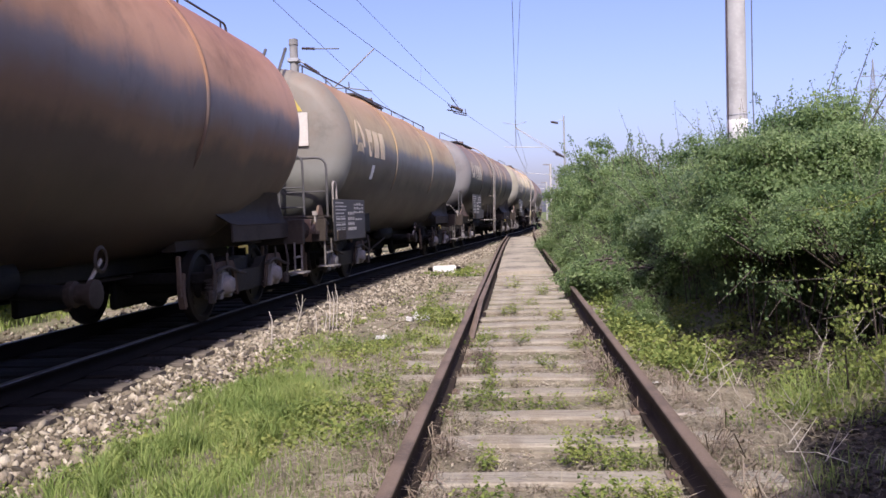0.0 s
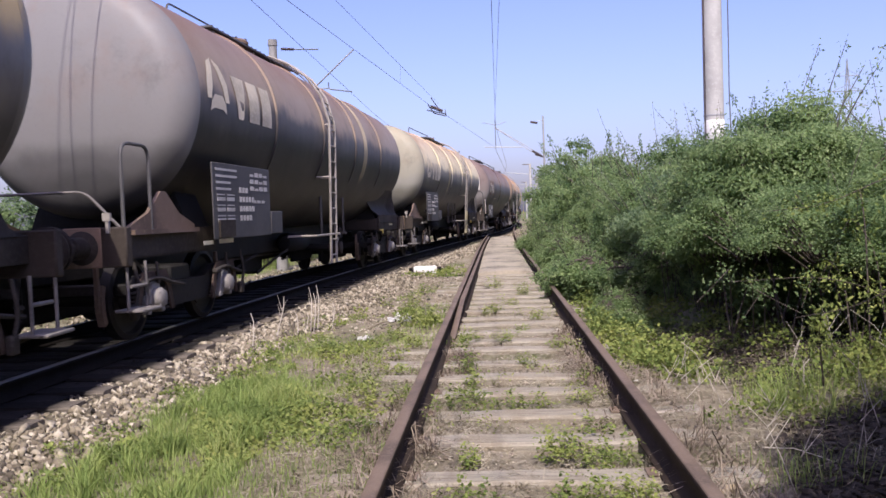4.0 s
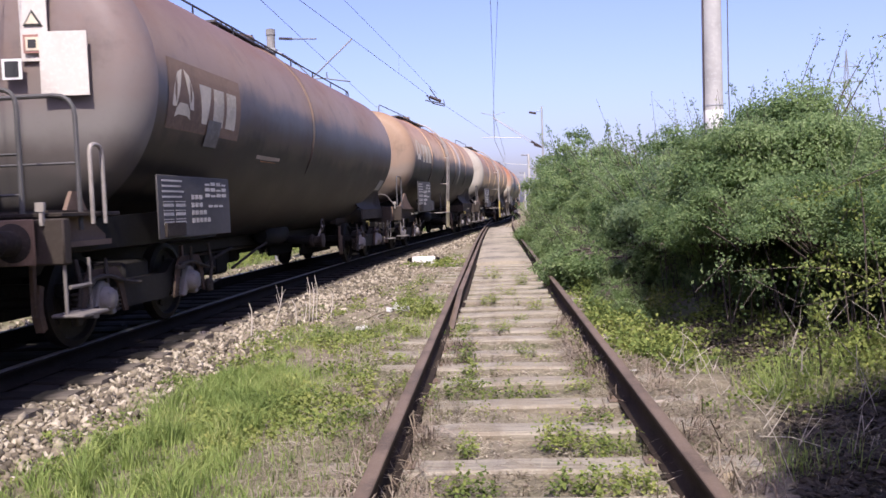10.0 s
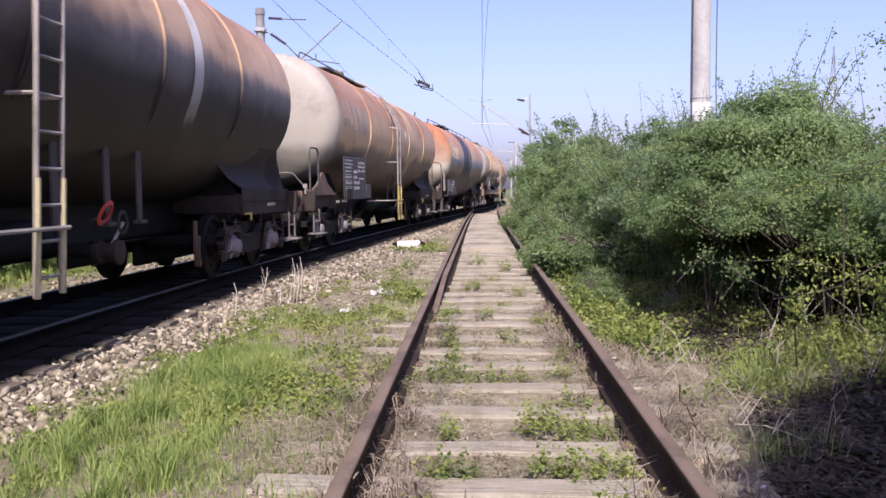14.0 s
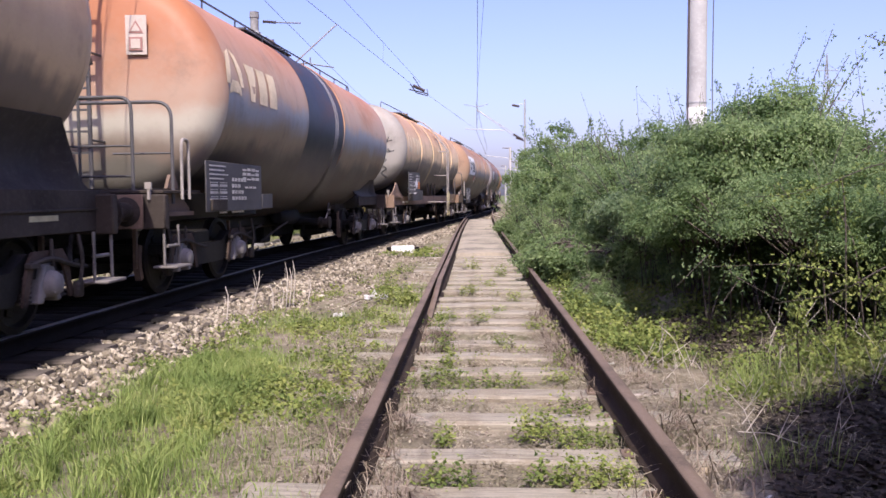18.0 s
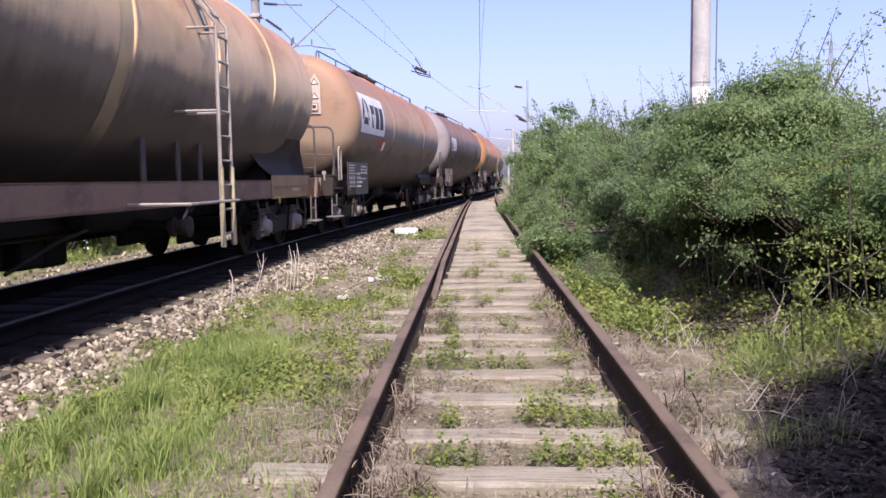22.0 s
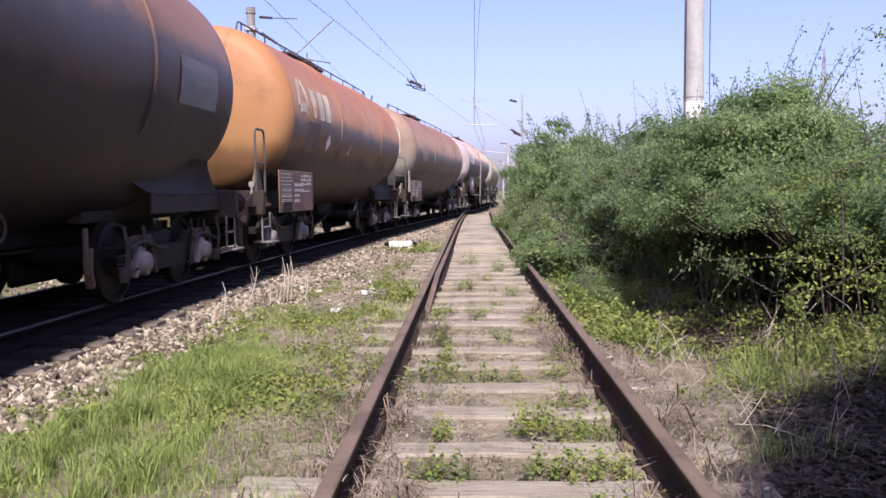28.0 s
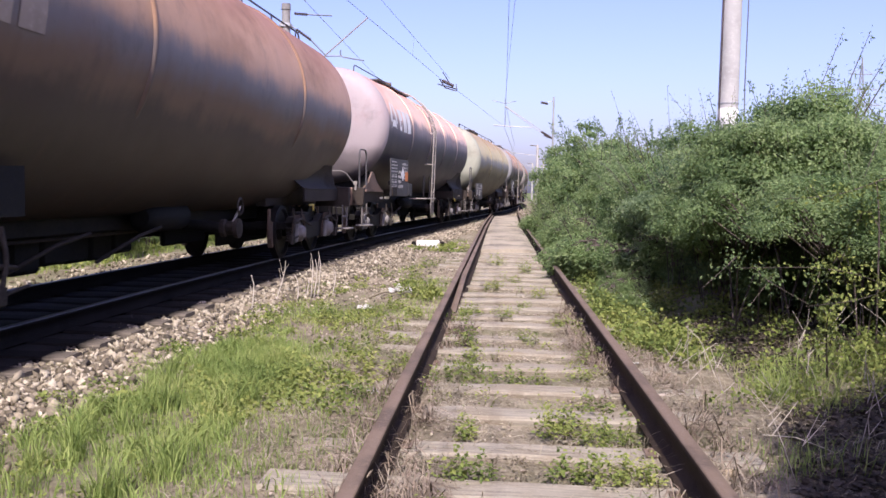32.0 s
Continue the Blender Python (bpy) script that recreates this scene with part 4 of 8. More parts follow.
def walkway(wagon, y0, y1, zc, R, rails=True, side=0.0):
    z = zc + R + 0.10
    w = part("walkway", boxed(side - 0.33, side + 0.33, y0, y1, z, z + 0.035, 0.006), M_TUBE, wagon, "dark grating walkway on the tank top")
    for y in np.arange(y0 + 0.2, y1, 0.9):
        for x in (side - 0.28, side + 0.28):
            shared("walkway_foot", ("walkway_foot", R), lambda: boxed(-0.02, 0.02, -0.02, 0.02, math.sqrt(R * R - 0.28 ** 2) - R - 0.02, 0.1), M_TUBE, w, pose(x, y, zc + R))
    for k in range(int((y1 - y0) / 0.22)):
        shared("grating_bar", "grating_bar", lambda: boxed(-0.32, 0.32, -0.02, 0.02, 0, 0.02), M_TUBE, w, pose(side, y0 + 0.1 + k * 0.22, z + 0.036))
    if rails:
        for x in (side - 0.40,):
            part("handrail", tubed(rounded([(x, y0, z), (x, y0 + 0.05, z + 0.45), (x, y1 - 0.05, z + 0.45), (x, y1, z)], 0.15), 0.018, 6), M_TUBE, w)
    return w


def hatch(wagon, y, zc, R):
    h = part("manhole", lathe(bmesh.new(), [(0.27, 0.0), (0.27, 0.16), (0.33, 0.17), (0.33, 0.22), (0.30, 0.25), (0.0, 0.29)], 24, "z", pose(0, y, zc + R - 0.02)), M_FRAME_OLD, wagon, "round manhole with a bolted lid")
    for k in range(8):
        a = k * math.pi / 4
        shared("bolt", "bolt", lambda: lathe(bmesh.new(), [(0.0, 0.05), (0.02, 0.045), (0.02, 0.0)], 6, "z"), M_FRAME, h, pose(0.3 * math.cos(a), y + 0.3 * math.sin(a), zc + R + 0.2))


def buffer_bm():
    return lathe(bmesh.new(), [(0.0, 0.0), (0.17, 0.0), (0.17, -0.03), (0.11, -0.05), (0.11, -0.26), (0.085, -0.27), (0.085, -0.46), (0.13, -0.50), (0.225, -0.535), (0.22, -0.56), (0.12, -0.585), (0.0, -0.59)], 24, "y")


def hook_bm():
    bm = boxed(-0.05, 0.05, -0.34, 0.0, -0.07, 0.07, 0.02)
    tube(bm, rounded([(0, -0.30, 0.05), (0, -0.42, 0.10), (0, -0.46, 0.0), (0, -0.38, -0.06)], 0.06), 0.035, 8)
    for x in (-0.07, 0.07):
        tube(bm, rounded([(x, -0.2, 0), (x, -0.5, -0.06), (x, -0.62, -0.22)], 0.1), 0.022, 6)
    tube(bm, [(-0.12, -0.5, -0.06), (0.12, -0.5, -0.06)], 0.03, 8)
    return bm


def hose_bm():
    return tubed(rounded([(0, 0, 0), (0, -0.20, -0.02), (0.02, -0.32, -0.32), (0.1, -0.42, -0.42), (0.22, -0.52, -0.36)], 0.18, 6), 0.026, 8)


def end_gear(wagon, y, sgn, mat, steps=True):
    """Headstock, buffers, hook, hoses and steps of one end. sgn -1: the end towards -y."""
    turn = 0 if sgn < 0 else 180

    def at(x, dy, z):
        return pose(x if sgn < 0 else -x, y + (dy if sgn < 0 else -dy), z, 0, 0, turn)

    hs = shared("headstock", "headstock", lambda: boxed(-1.33, 1.33, 0, 0.12, 0.86, 1.26, 0.015), mat, wagon, at(0, 0, 0))
    for x in (-0.875, 0.875):
        shared("buffer", "buffer", buffer_bm, M_FRAME, wagon, at(x, 0, 1.06))
        shared("buffer_plate", "buffer_plate", lambda: boxed(-0.2, 0.2, -0.02, 0.0, -0.2, 0.2, 0.01), M_FRAME_OLD, wagon, at(x, -0.002, 1.06))
    shared("coupling", "coupling", hook_bm, M_FRAME_OLD, wagon, at(0, 0, 1.05))
    for x in (-0.3, 0.32):
        shared("brake_hose", "brake_hose", hose_bm, M_DUST_DARK, wagon, at(x, 0, 0.9))
    if steps:
        for x in (-1.28, 1.28):
            s = shared("step", "step", lambda: boxed(-0.14, 0.16, -0.05, 0.38, 0.40, 0.43, 0.008), M_STEP, wagon, at(x, 0.1, 0), "worn dusty footstep")
            shared("step_hanger", "step_hanger", lambda: tube(tube(tubed([(0, -0.03, 0), (0, -0.03, 0.48)], 0.016, 6), [(0, 0.36, 0), (0, 0.36, 0.48)], 0.016, 6), [(0.02, 0.0, 0.24), (0.02, 0.33, 0.24)], 0.02, 6), M_STEP, wagon, at(x, 0.1, 0.42))
    shared("lamp_bracket", "lamp_bracket", lambda: box(boxed(-0.015, 0.015, -0.02, 0.02, 0, 0.16), -0.04, 0.04, -0.03, 0.0, 0.12, 0.2), M_LADDER, wagon, at(1.15, -0.01, 1.2))
    return hs


def end_platform(wagon, y, zc, R, y_tank, mat, xl):
    """The brakeman's platform at the leading end, with two rows of railings and a ladder, its middle at xl, to the tank top."""
    p = part("end_platform", boxed(-1.30, 1.30, y + 0.02, y_tank - 0.04, 1.27, 1.31, 0.008), mat, wagon, "grated end platform")
    for k in range(10):
        shared("deck_bar", "deck_bar", lambda: boxed(-0.015, 0.015, 0.0, 0.72, 0, 0.02), mat, p, pose(-1.15 + k * 0.255, y + 0.05, 1.311))
    for x in (-1.22, -0.5, 0.28):
        part("railing_post", tubed([(x, y + 0.06, 1.3), (x, y + 0.06, 2.38)], 0.018, 6), M_TUBE, p)
    part("railing_top", tubed(rounded([(-1.22, y + 0.6, 1.32), (-1.22, y + 0.6, 2.38), (-1.22, y + 0.06, 2.38), (0.92, y + 0.06, 2.38), (0.92, y + 0.06, 1.2)], 0.16), 0.022, 8), M_TUBE, p)
    for z, q in ((1.82, 0.014), (1.47, 0.014)):
        part("railing_bar", tubed([(-1.22, y + 0.06, z), (0.92, y + 0.06, z)], q, 6), M_TUBE, p)
    part("inner_rail", tubed(rounded([(-0.2, y + 0.42, 2.36), (1.24, y + 0.42, 2.36), (1.24, y + 0.42, 1.15)], 0.2), 0.022, 8), M_TUBE, p, "bent inner hand rail")
    part("inner_bar", tubed([(0.5, y + 0.42, 1.75), (1.24, y + 0.42, 1.75)], 0.014, 6), M_TUBE, p)
    part("grab_handle", tubed(rounded([(1.34, y + 0.45, 1.2), (1.34, y + 0.45, 1.92), (1.34, y + 0.66, 1.92), (1.34, y + 0.66, 1.2)], 0.12), 0.02, 8), M_LADDER, p)
    part("brake_wheel", lathe(bmesh.new(), [(0.17, -0.02), (0.2, 0.0), (0.17, 0.02), (0.15, 0.0), (0.17, -0.02)], 20, "y", pose(-0.75, y + 0.16, 1.98)), M_TUBE, p)
    part("brake_spindle", tubed([(-0.75, y + 0.16, 1.3), (-0.75, y + 0.16, 1.98)], 0.022, 8), M_TUBE, p)
    yl = y_tank - 0.30
    bm = bmesh.new()
    for x in (xl - 0.2, xl + 0.2):
        tube(bm, rounded([(x, yl, 1.3), (x, yl, zc + R * 0.72), (x, yl + 0.65, zc + R + 0.35)], 0.2), 0.028, 6)
    lad = part("end_ladder", bm, M_TUBE, wagon, "dark steel end ladder")
    for k in range(10):
        shared("rung", "end_rung", lambda: boxed(-0.2, 0.2, -0.025, 0.025, -0.012, 0.012), M_TUBE, lad, pose(xl, yl, 1.52 + k * 0.27))
    part("ladder_grip", tubed(rounded([(xl + 0.26, yl - 0.02, zc + R * 0.15), (xl + 0.27, yl - 0.16, zc + R * 0.3), (xl + 0.27, yl - 0.16, zc + R * 0.75), (xl + 0.24, yl, zc + R * 0.85)], 0.08), 0.018, 6), M_TUBE, lad)
    for k in range(2):  # stays of the ladder to the dished end
        part("ladder_stay", tubed([(xl + 0.2, yl, 1.95 + k * 1.1), (xl + 0.2, y_tank + 0.12, 1.95 + k * 1.1)], 0.016, 6), M_TUBE, lad)
    return p


def gusset_bm(h, w):
    """A sloping stay plate between frame and barrel, peaked."""
    return plate(plate(bmesh.new(), [(-w / 2, 0), (w / 2, 0), (w / 2, 0.04), (w * 0.24, h * 0.42), (0.06, h), (-0.06, h), (-w * 0.24, h * 0.42), (-w / 2, 0.04)], -0.02, 0.02), [(-w / 2, -0.05), (w / 2, -0.05), (w / 2, 0.0), (-w / 2, 0.0)], -0.05, 0.08)


def valve_gear(wagon, y, x=1.05):
    v = part("drain_pipe", tubed(rounded([(0, y, 1.3), (0, y, 0.72), (x, y, 0.66)], 0.15), 0.075, 12), M_SHADE_BLACK, wagon, "grimy drain pipe")
    part("valve", lathe(bmesh.new(), [(0.0, -0.12), (0.12, -0.12), (0.12, -0.06), (0.09, -0.04), (0.09, 0.06), (0.13, 0.08), (0.13, 0.13), (0.0, 0.15)], 16, "x", pose(x, y, 0.66)), M_FRAME, v)
    part("hand_wheel", lathe(bmesh.new(), [(0.10, -0.015), (0.13, 0.0), (0.10, 0.015), (0.085, 0.0), (0.10, -0.015)], 16, "x", pose(x + 0.05, y + 0.25, 0.95)), M_FRAME, v, "small rusty hand wheel")
    part("valve_lever", tubed([(x, y + 0.05, 0.7), (x + 0.05, y + 0.25, 0.95)], 0.018, 6), M_LADDER, v)


def brake_gear(wagon, y):
    c = part("brake_cylinder", lathe(bmesh.new(), [(0.0, -0.4), (0.17, -0.4), (0.19, -0.36), (0.19, 0.12), (0.12, 0.3), (0.0, 0.32)], 20, "y", pose(-0.45, y, 0.78)), M_FRAME, wagon)
    part("air_tank", lathe(bmesh.new(), [(0.0, -0.62), (0.12, -0.6), (0.19, -0.5), (0.19, 0.5), (0.12, 0.6), (0.0, 0.62)], 20, "y", pose(0.35, y + 0.4, 0.82)), M_SHADE_BLACK, wagon)
    part("brake_rod", tubed([(0, -4.6, 0.62), (0, 4.6, 0.62)], 0.022, 6), M_FRAME, wagon)


def cradle_plate(wagon, x, R, zc, y1, yr, top, foot):
    """The plate that flares from the barrel's rear down to the frame; its front edge is arched."""
    bm, cols = bmesh.new(), []
    for k in range(25):
        yy = yr - 4.7 + 4.48 * k / 24
        low = foot + (top - 0.02 - foot) * float(np.interp(yy - yr, (-4.7, -4.0, -3.4, -2.95, -2.7, -2.6), (1, 0.8, 0.58, 0.36, 0.14, 0)))
        high = top if yy < y1 else max(low + 0.01, foot + (top - foot) * float(np.interp(yy, (y1, y1 + 0.15, yr - 0.5, yr - 0.22), (1, 0.7, 0.24, 0.015))))
        col = []
        for q in range(7):
            z = low + (high - low) * q / 6
            f = min(1, (top - z) / (top - foot))
            xs = math.sqrt(max(0.2, R * R - (zc - z) ** 2)) + 0.02
            xx = xs * (1 - f) + (abs(x) + 0.03) * f if yy < y1 else abs(x) + 0.03 * f
            col.append(bm.verts.new((math.copysign(max(xx, 0.9), x), yy, z)))
        cols.append(col)
    for p, q in zip(cols, cols[1:]):
        for c in range(6):
            bm.faces.new((p[c], q[c], q[c + 1], p[c + 1]))
    bmesh.ops.recalc_face_normals(bm, faces=bm.faces[:])
    bmesh.ops.solidify(bm, geom=bm.faces[:], thickness=0.02)
    return part("cradle_plate", bm, M_CRADLE, wagon, "dusty cradle plate flaring down from the barrel")


def tank_wagon(num, kind, front, rear, half, look_):
    """One wagon. front, rear: its barrel's ends, half: half its length over the buffers, in metres from its middle. kind A: on a frame, with a
    side ladder; B: self-supporting with an end platform; C: self-supporting without one."""
    upper, lower, end_c, rust = look_["upper"], look_["lower"], look_["end"], look_.get("rust", (0.20, 0.095, 0.05))
    dull = sum(upper) / 3
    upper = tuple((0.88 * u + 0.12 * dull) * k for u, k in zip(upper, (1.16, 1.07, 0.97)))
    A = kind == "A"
    # lower tone darkened, so the flank's shade goes into the paint
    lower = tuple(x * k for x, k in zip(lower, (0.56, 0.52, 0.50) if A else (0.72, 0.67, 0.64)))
    R, zc = (1.42, 2.78) if A else (1.50, 2.66)
    R, zc = look_.get("size", (R, zc))
    w = thing("tank_wagon", look_["label"], "tank wagon", "goods train")
    edge, rusty, streak = look_.get("edge", 0.05) + 0.0, look_.get("rusty", 0.6), look_.get("streak", 0.65)
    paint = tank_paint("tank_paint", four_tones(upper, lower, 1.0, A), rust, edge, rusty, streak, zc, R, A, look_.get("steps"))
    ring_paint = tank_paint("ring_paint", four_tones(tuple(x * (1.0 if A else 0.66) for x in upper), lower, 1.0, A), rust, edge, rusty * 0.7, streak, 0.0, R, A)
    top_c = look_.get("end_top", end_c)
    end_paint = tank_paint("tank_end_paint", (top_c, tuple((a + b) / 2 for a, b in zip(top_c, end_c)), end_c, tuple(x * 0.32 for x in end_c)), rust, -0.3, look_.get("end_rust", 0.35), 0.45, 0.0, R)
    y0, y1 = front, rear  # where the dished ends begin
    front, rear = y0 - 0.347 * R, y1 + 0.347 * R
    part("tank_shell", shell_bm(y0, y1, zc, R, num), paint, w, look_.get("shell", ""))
    key = ("end", R)
    shared("tank_end", key, lambda: end_bm(R), end_paint, w, pose(0, y0, zc), look_.get("end_label", ""))
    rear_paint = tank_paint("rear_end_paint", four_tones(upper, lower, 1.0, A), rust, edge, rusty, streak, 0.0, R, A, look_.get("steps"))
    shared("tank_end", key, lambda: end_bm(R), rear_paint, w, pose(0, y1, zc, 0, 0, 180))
    ring_mat = ring_paint
    for f in look_["rings"]:
        shared("stiffening_ring", ("ring", R), lambda: ring_bm(R), ring_mat, w, pose(0, y0 + (y1 - y0) * f, zc))
    # the belly is drawn down towards the outlet in the middle
    zb = 1.12 if A else 0.84
    ym, yh = (y0 + y1) / 2, (y1 - y0) / 2

    def skin(a, yy, lift):
        t = max(0, min(1, (1 - abs(yy - ym) / (yh - 0.5)) / 0.22))
        drop = (zc - R - zb) * t * t * (3 - 2 * t) * max(0, -math.sin(a) - 0.42) / 0.58
        return (R + lift) * math.cos(a), yy, zc + (R + lift) * math.sin(a) - drop

    def skinned(ys_, a0, a1, lift, n=48):
        bm = bmesh.new()
        rows = [[bm.verts.new(skin(radians(a0 + (a1 - a0) * q / n), yy, lift)) for q in range(n + 1)] for yy in ys_]
        for p, q in zip(rows, rows[1:]):
            for c in range(n):
                bm.faces.new((p[c], q[c], q[c + 1], p[c + 1]))
        return bm

    part("lower_belly", skinned([ym + (k / 12 - 1) * (yh - 0.5) for k in range(25)], -165, -15, 0.002), paint, w, "dark lower belly with shade and grease in its paint")
    for f, width, mat, lab in look_.get("bands", ()):
        yb = y0 + (y1 - y0) * f
        band = tank_paint("band_paint", ((*(x * 0.9 for x in mat),), mat, (*(x * 0.6 for x in mat),), lower), rust, edge - 0.15, 0.25, 0.6, zc, R)
        part("painted_band", skinned([yb + width * k / 4 for k in range(5)], -90, 100, 0.006, 60), band, w, lab)
    # marks on the barrel
    lf = look_.get("logo")
    if lf:
        mat, yl, ul, k, back = lf
        if back:
            part("logo_panel", wrapped(quad(y0 + yl - 0.42 * k, y0 + yl + 1.98 * k, ul - 0.28 * k, ul + 0.58 * k), zc, R, 0.005), back, w, "painted panel behind the mark")
        part("logo", wrapped(logo_shapes(y0 + yl, ul, k, look_.get("emblem", True)), zc, R, 0.009), mat, w, "faded pale emblem and blocks")
    for order, (yl, ul, ww, hh_, mat, lab) in enumerate(look_.get("patches", ())):
        shape = quad(y0 + yl, y0 + yl + ww, ul, ul + hh_)
        if "diamond" in lab:
            shape = [[(y0 + yl, ul + hh_ / 2), (y0 + yl + ww / 2, ul), (y0 + yl + ww, ul + hh_ / 2), (y0 + yl + ww / 2, ul + hh_)]]
        elif "triangle" in lab:
            shape = [[(y0 + yl, ul), (y0 + yl + ww, ul), (y0 + yl + ww, ul + hh_)]]
        part("paint_patch", wrapped(shape, zc, R, 0.006 + 0.003 * order), mat, w, lab)
    # marks on the leading end
    for order, (x, z, ww, hh_, mat, shape, lab) in enumerate(look_.get("end_marks", ())):
        rad = math.hypot(x, min(z, 2.95) - zc)
        ye = front + 0.147 * R * (rad / R) ** 2
        bm = bmesh.new()
        if shape == "tri":
            plate(bm, [(-ww / 2, 0), (ww / 2, 0), (0, hh_)], 0, 0.01)
        else:
            plate(bm, [(-ww / 2, 0), (ww / 2, 0), (ww / 2, hh_), (-ww / 2, hh_)], 0, 0.01)
        tilt = math.degrees(math.atan(2 * 0.147 * x / R))
        ob = part("end_sign", bm, mat, w, lab)
        ob.matrix_basis = pose(x, ye - 0.03 - 0.006 * order, z, 0, 0, -90 + tilt)
    if look_.get("scrawl"):
        bm = bmesh.new()
        q = random.Random(num)
        for zz, x0_, x1_, amp, turns_ in ((2.98, 0.10, 0.98, 0.17, 2.1), (2.66, 0.45, 1.0, 0.08, 1.2)):
            pts = []
            for k in range(26):
                f = k / 25
                x_, z_ = x0_ + (x1_ - x0_) * f + 0.07 * math.sin(k * turns_ * 0.9), zz + amp * math.cos(k * turns_) * (0.6 + 0.4 * math.sin(k * 0.7)) + q.uniform(-0.02, 0.02)
                rad = math.hypot(x_, z_ - zc) / R
                pts.append((x_, front + 0.147 * R * rad * rad - 0.008, z_))
            tube(bm, rounded(pts, 0.05, 3), 0.011, 5)
        pts = []
        for k in range(22):  # a wavering line that runs down
            x_, z_ = 0.72 + 0.09 * math.sin(k * 0.95), 2.72 - k * 0.042
            rad = math.hypot(x_, z_ - zc) / R
            pts.append((x_, front + 0.147 * R * rad * rad - 0.008, z_))
        tube(bm, rounded(pts, 0.05, 3), 0.014, 5)
        part("graffiti", bm, M_BLACK, w, "black spray-painted squiggles")
    # frame
    fm = look_.get("frame", M_FRAME)
    ys, yr = -half + 0.62, half - 0.62
    if A:
        runs = [(ys, yr)] if look_.get("through") else [(ys, ys + 2.7), (yr - 2.7, yr)]
        for x in (-1.12, 1.12):
            xa, xb = (x - 0.10, x + 0.012) if x > 0 else (x - 0.012, x + 0.10)
            for ya, yb in runs:
                bm = boxed(x - 0.012, x + 0.012, ya, yb, 0.92, 1.22, 0.004)
                box(bm, xa, xb, ya, yb, 1.20, 1.222)
                box(bm, xa, xb, ya, yb, 0.918, 0.94)
                part("solebar", bm, fm, w)
            cradle_plate(w, x, R, zc, y1, yr, 1.95, 1.29)
        for x in (-1.145, 1.145):
            em = look_.get("end_plate", fm)
            ep = part("end_plate", boxed(x - 0.014, x + 0.014, yr - 2.68, yr - 0.02, 0.90, 1.30, 0.006), em, w, "worn plate on the rear of the frame")
            part("plate_lip", boxed(x + (0.015 if x > 0 else -0.035), x + (0.035 if x > 0 else -0.015), yr - 2.6, yr - 0.04, 1.10, 1.125, 0.004), em, ep)
        for y in (-half + 3.0, half - 3.0):
            bm = boxed(-1.1, 1.1, y - 0.35, y + 0.35, 0.94, 1.2, 0.01)
            part("cross_beam", bm, fm, w)
            out = [(-1.05, 1.22), (1.05, 1.22)] + [(1.12 * math.cos(a) * 1.0, zc + (R + 0.01) * math.sin(a)) for a in (-0.75, -1.0, -1.3, -1.57, -1.84, -2.14, -2.39)]
            bm = bmesh.new()
            v = [[bm.verts.new((x, yy, z)) for x, z in out] for yy in (y - 0.3, y + 0.3)]
            bm.faces.new(v[0])
            bm.faces.new(v[1][::-1])
            for k in range(len(out)):
                k2 = (k + 1) % len(out)
                bm.faces.new((v[0][k], v[1][k], v[1][k2], v[0][k2]))
            bmesh.ops.recalc_face_normals(bm, faces=bm.faces[:])
            part("saddle", bm, M_SHADE_BLACK, w)
    else:
        for sg in (-1, 1):
            ya, yb = (ys, ys + 3.4) if sg < 0 else (yr - 3.4, yr)
            for x in (-0.55, 0.55):
                part("stub_sill", boxed(x - 0.09, x + 0.09, ya, yb, 0.9, 1.24, 0.01), fm, w)
            for x in (-1.08, 1.08):
                if sg < 0:
                    part("side_skirt", plate(bmesh.new(), [(ya, 0.95), (yb + 0.5, 0.95), (yb + 0.5, 1.35), (ya, 1.22)], x - 0.015, x + 0.015), M_SHADE_BLACK, w)
                else:
                    part("side_skirt", boxed(x - 0.015, x + 0.015, yr - 2.62, yr - 0.02, 0.98, 1.22, 0.006), M_FRAME, w)
                    cradle_plate(w, x, R, zc, y1, yr, 1.66, 1.21)
    for y in (ys, yr):
        end_gear(w, y, -1 if y < 0 else 1, look_.get("head", fm))
    gm = look_.get("gusset", M_FRAME_RUST)
    gh = look_.get("gusset_h", 0.42 if A else 0.45)
    for sx in (-1, 1):
        shared("gusset", ("gusset", gh), lambda: gusset_bm(gh, 1.6 if A else 0.95), gm, w, pose(sx * 1.14, y0 - (0.55 if A else 1.08), 1.22 if A else 1.05), "rusty peaked stay plate")
    pv = half - 2.62
    for y in (-pv, pv):
        bogie(w, y, num, look_.get("dusty", True))
    by, bz, bw, bh = look_.get("board", (0.28, 1.06, 2.1, 0.95) if A else (-0.70, 0.88, 2.1, 0.72))
    data_board(w, y0 + by, bz, bw, bh, 1.40, look_.get("board_mat", M_BOARD), num, look_.get("extra", ""))
    if A:
        lm = look_.get("ladder", M_LADDER)
        yl = look_.get("ladder_y", -0.5)
        lx = look_.get("ladder_x", 1.45)
        ladder(w, lx, 0.45, max(lx, 1.52), 0, yl, zc, R, lm, look_.get("ladder_low"))
        part("ladder_step", tubed([(1.0, yl - 1.3, 0.98), (lx + 0.06, yl - 1.3, 0.98), (lx + 0.06, yl + 0.25, 0.98)], 0.02, 6), lm, w)
        walkway(w, yl - 2.6, yl + 1.6, zc, R)
        hoop = look_.get("hoop", "side")
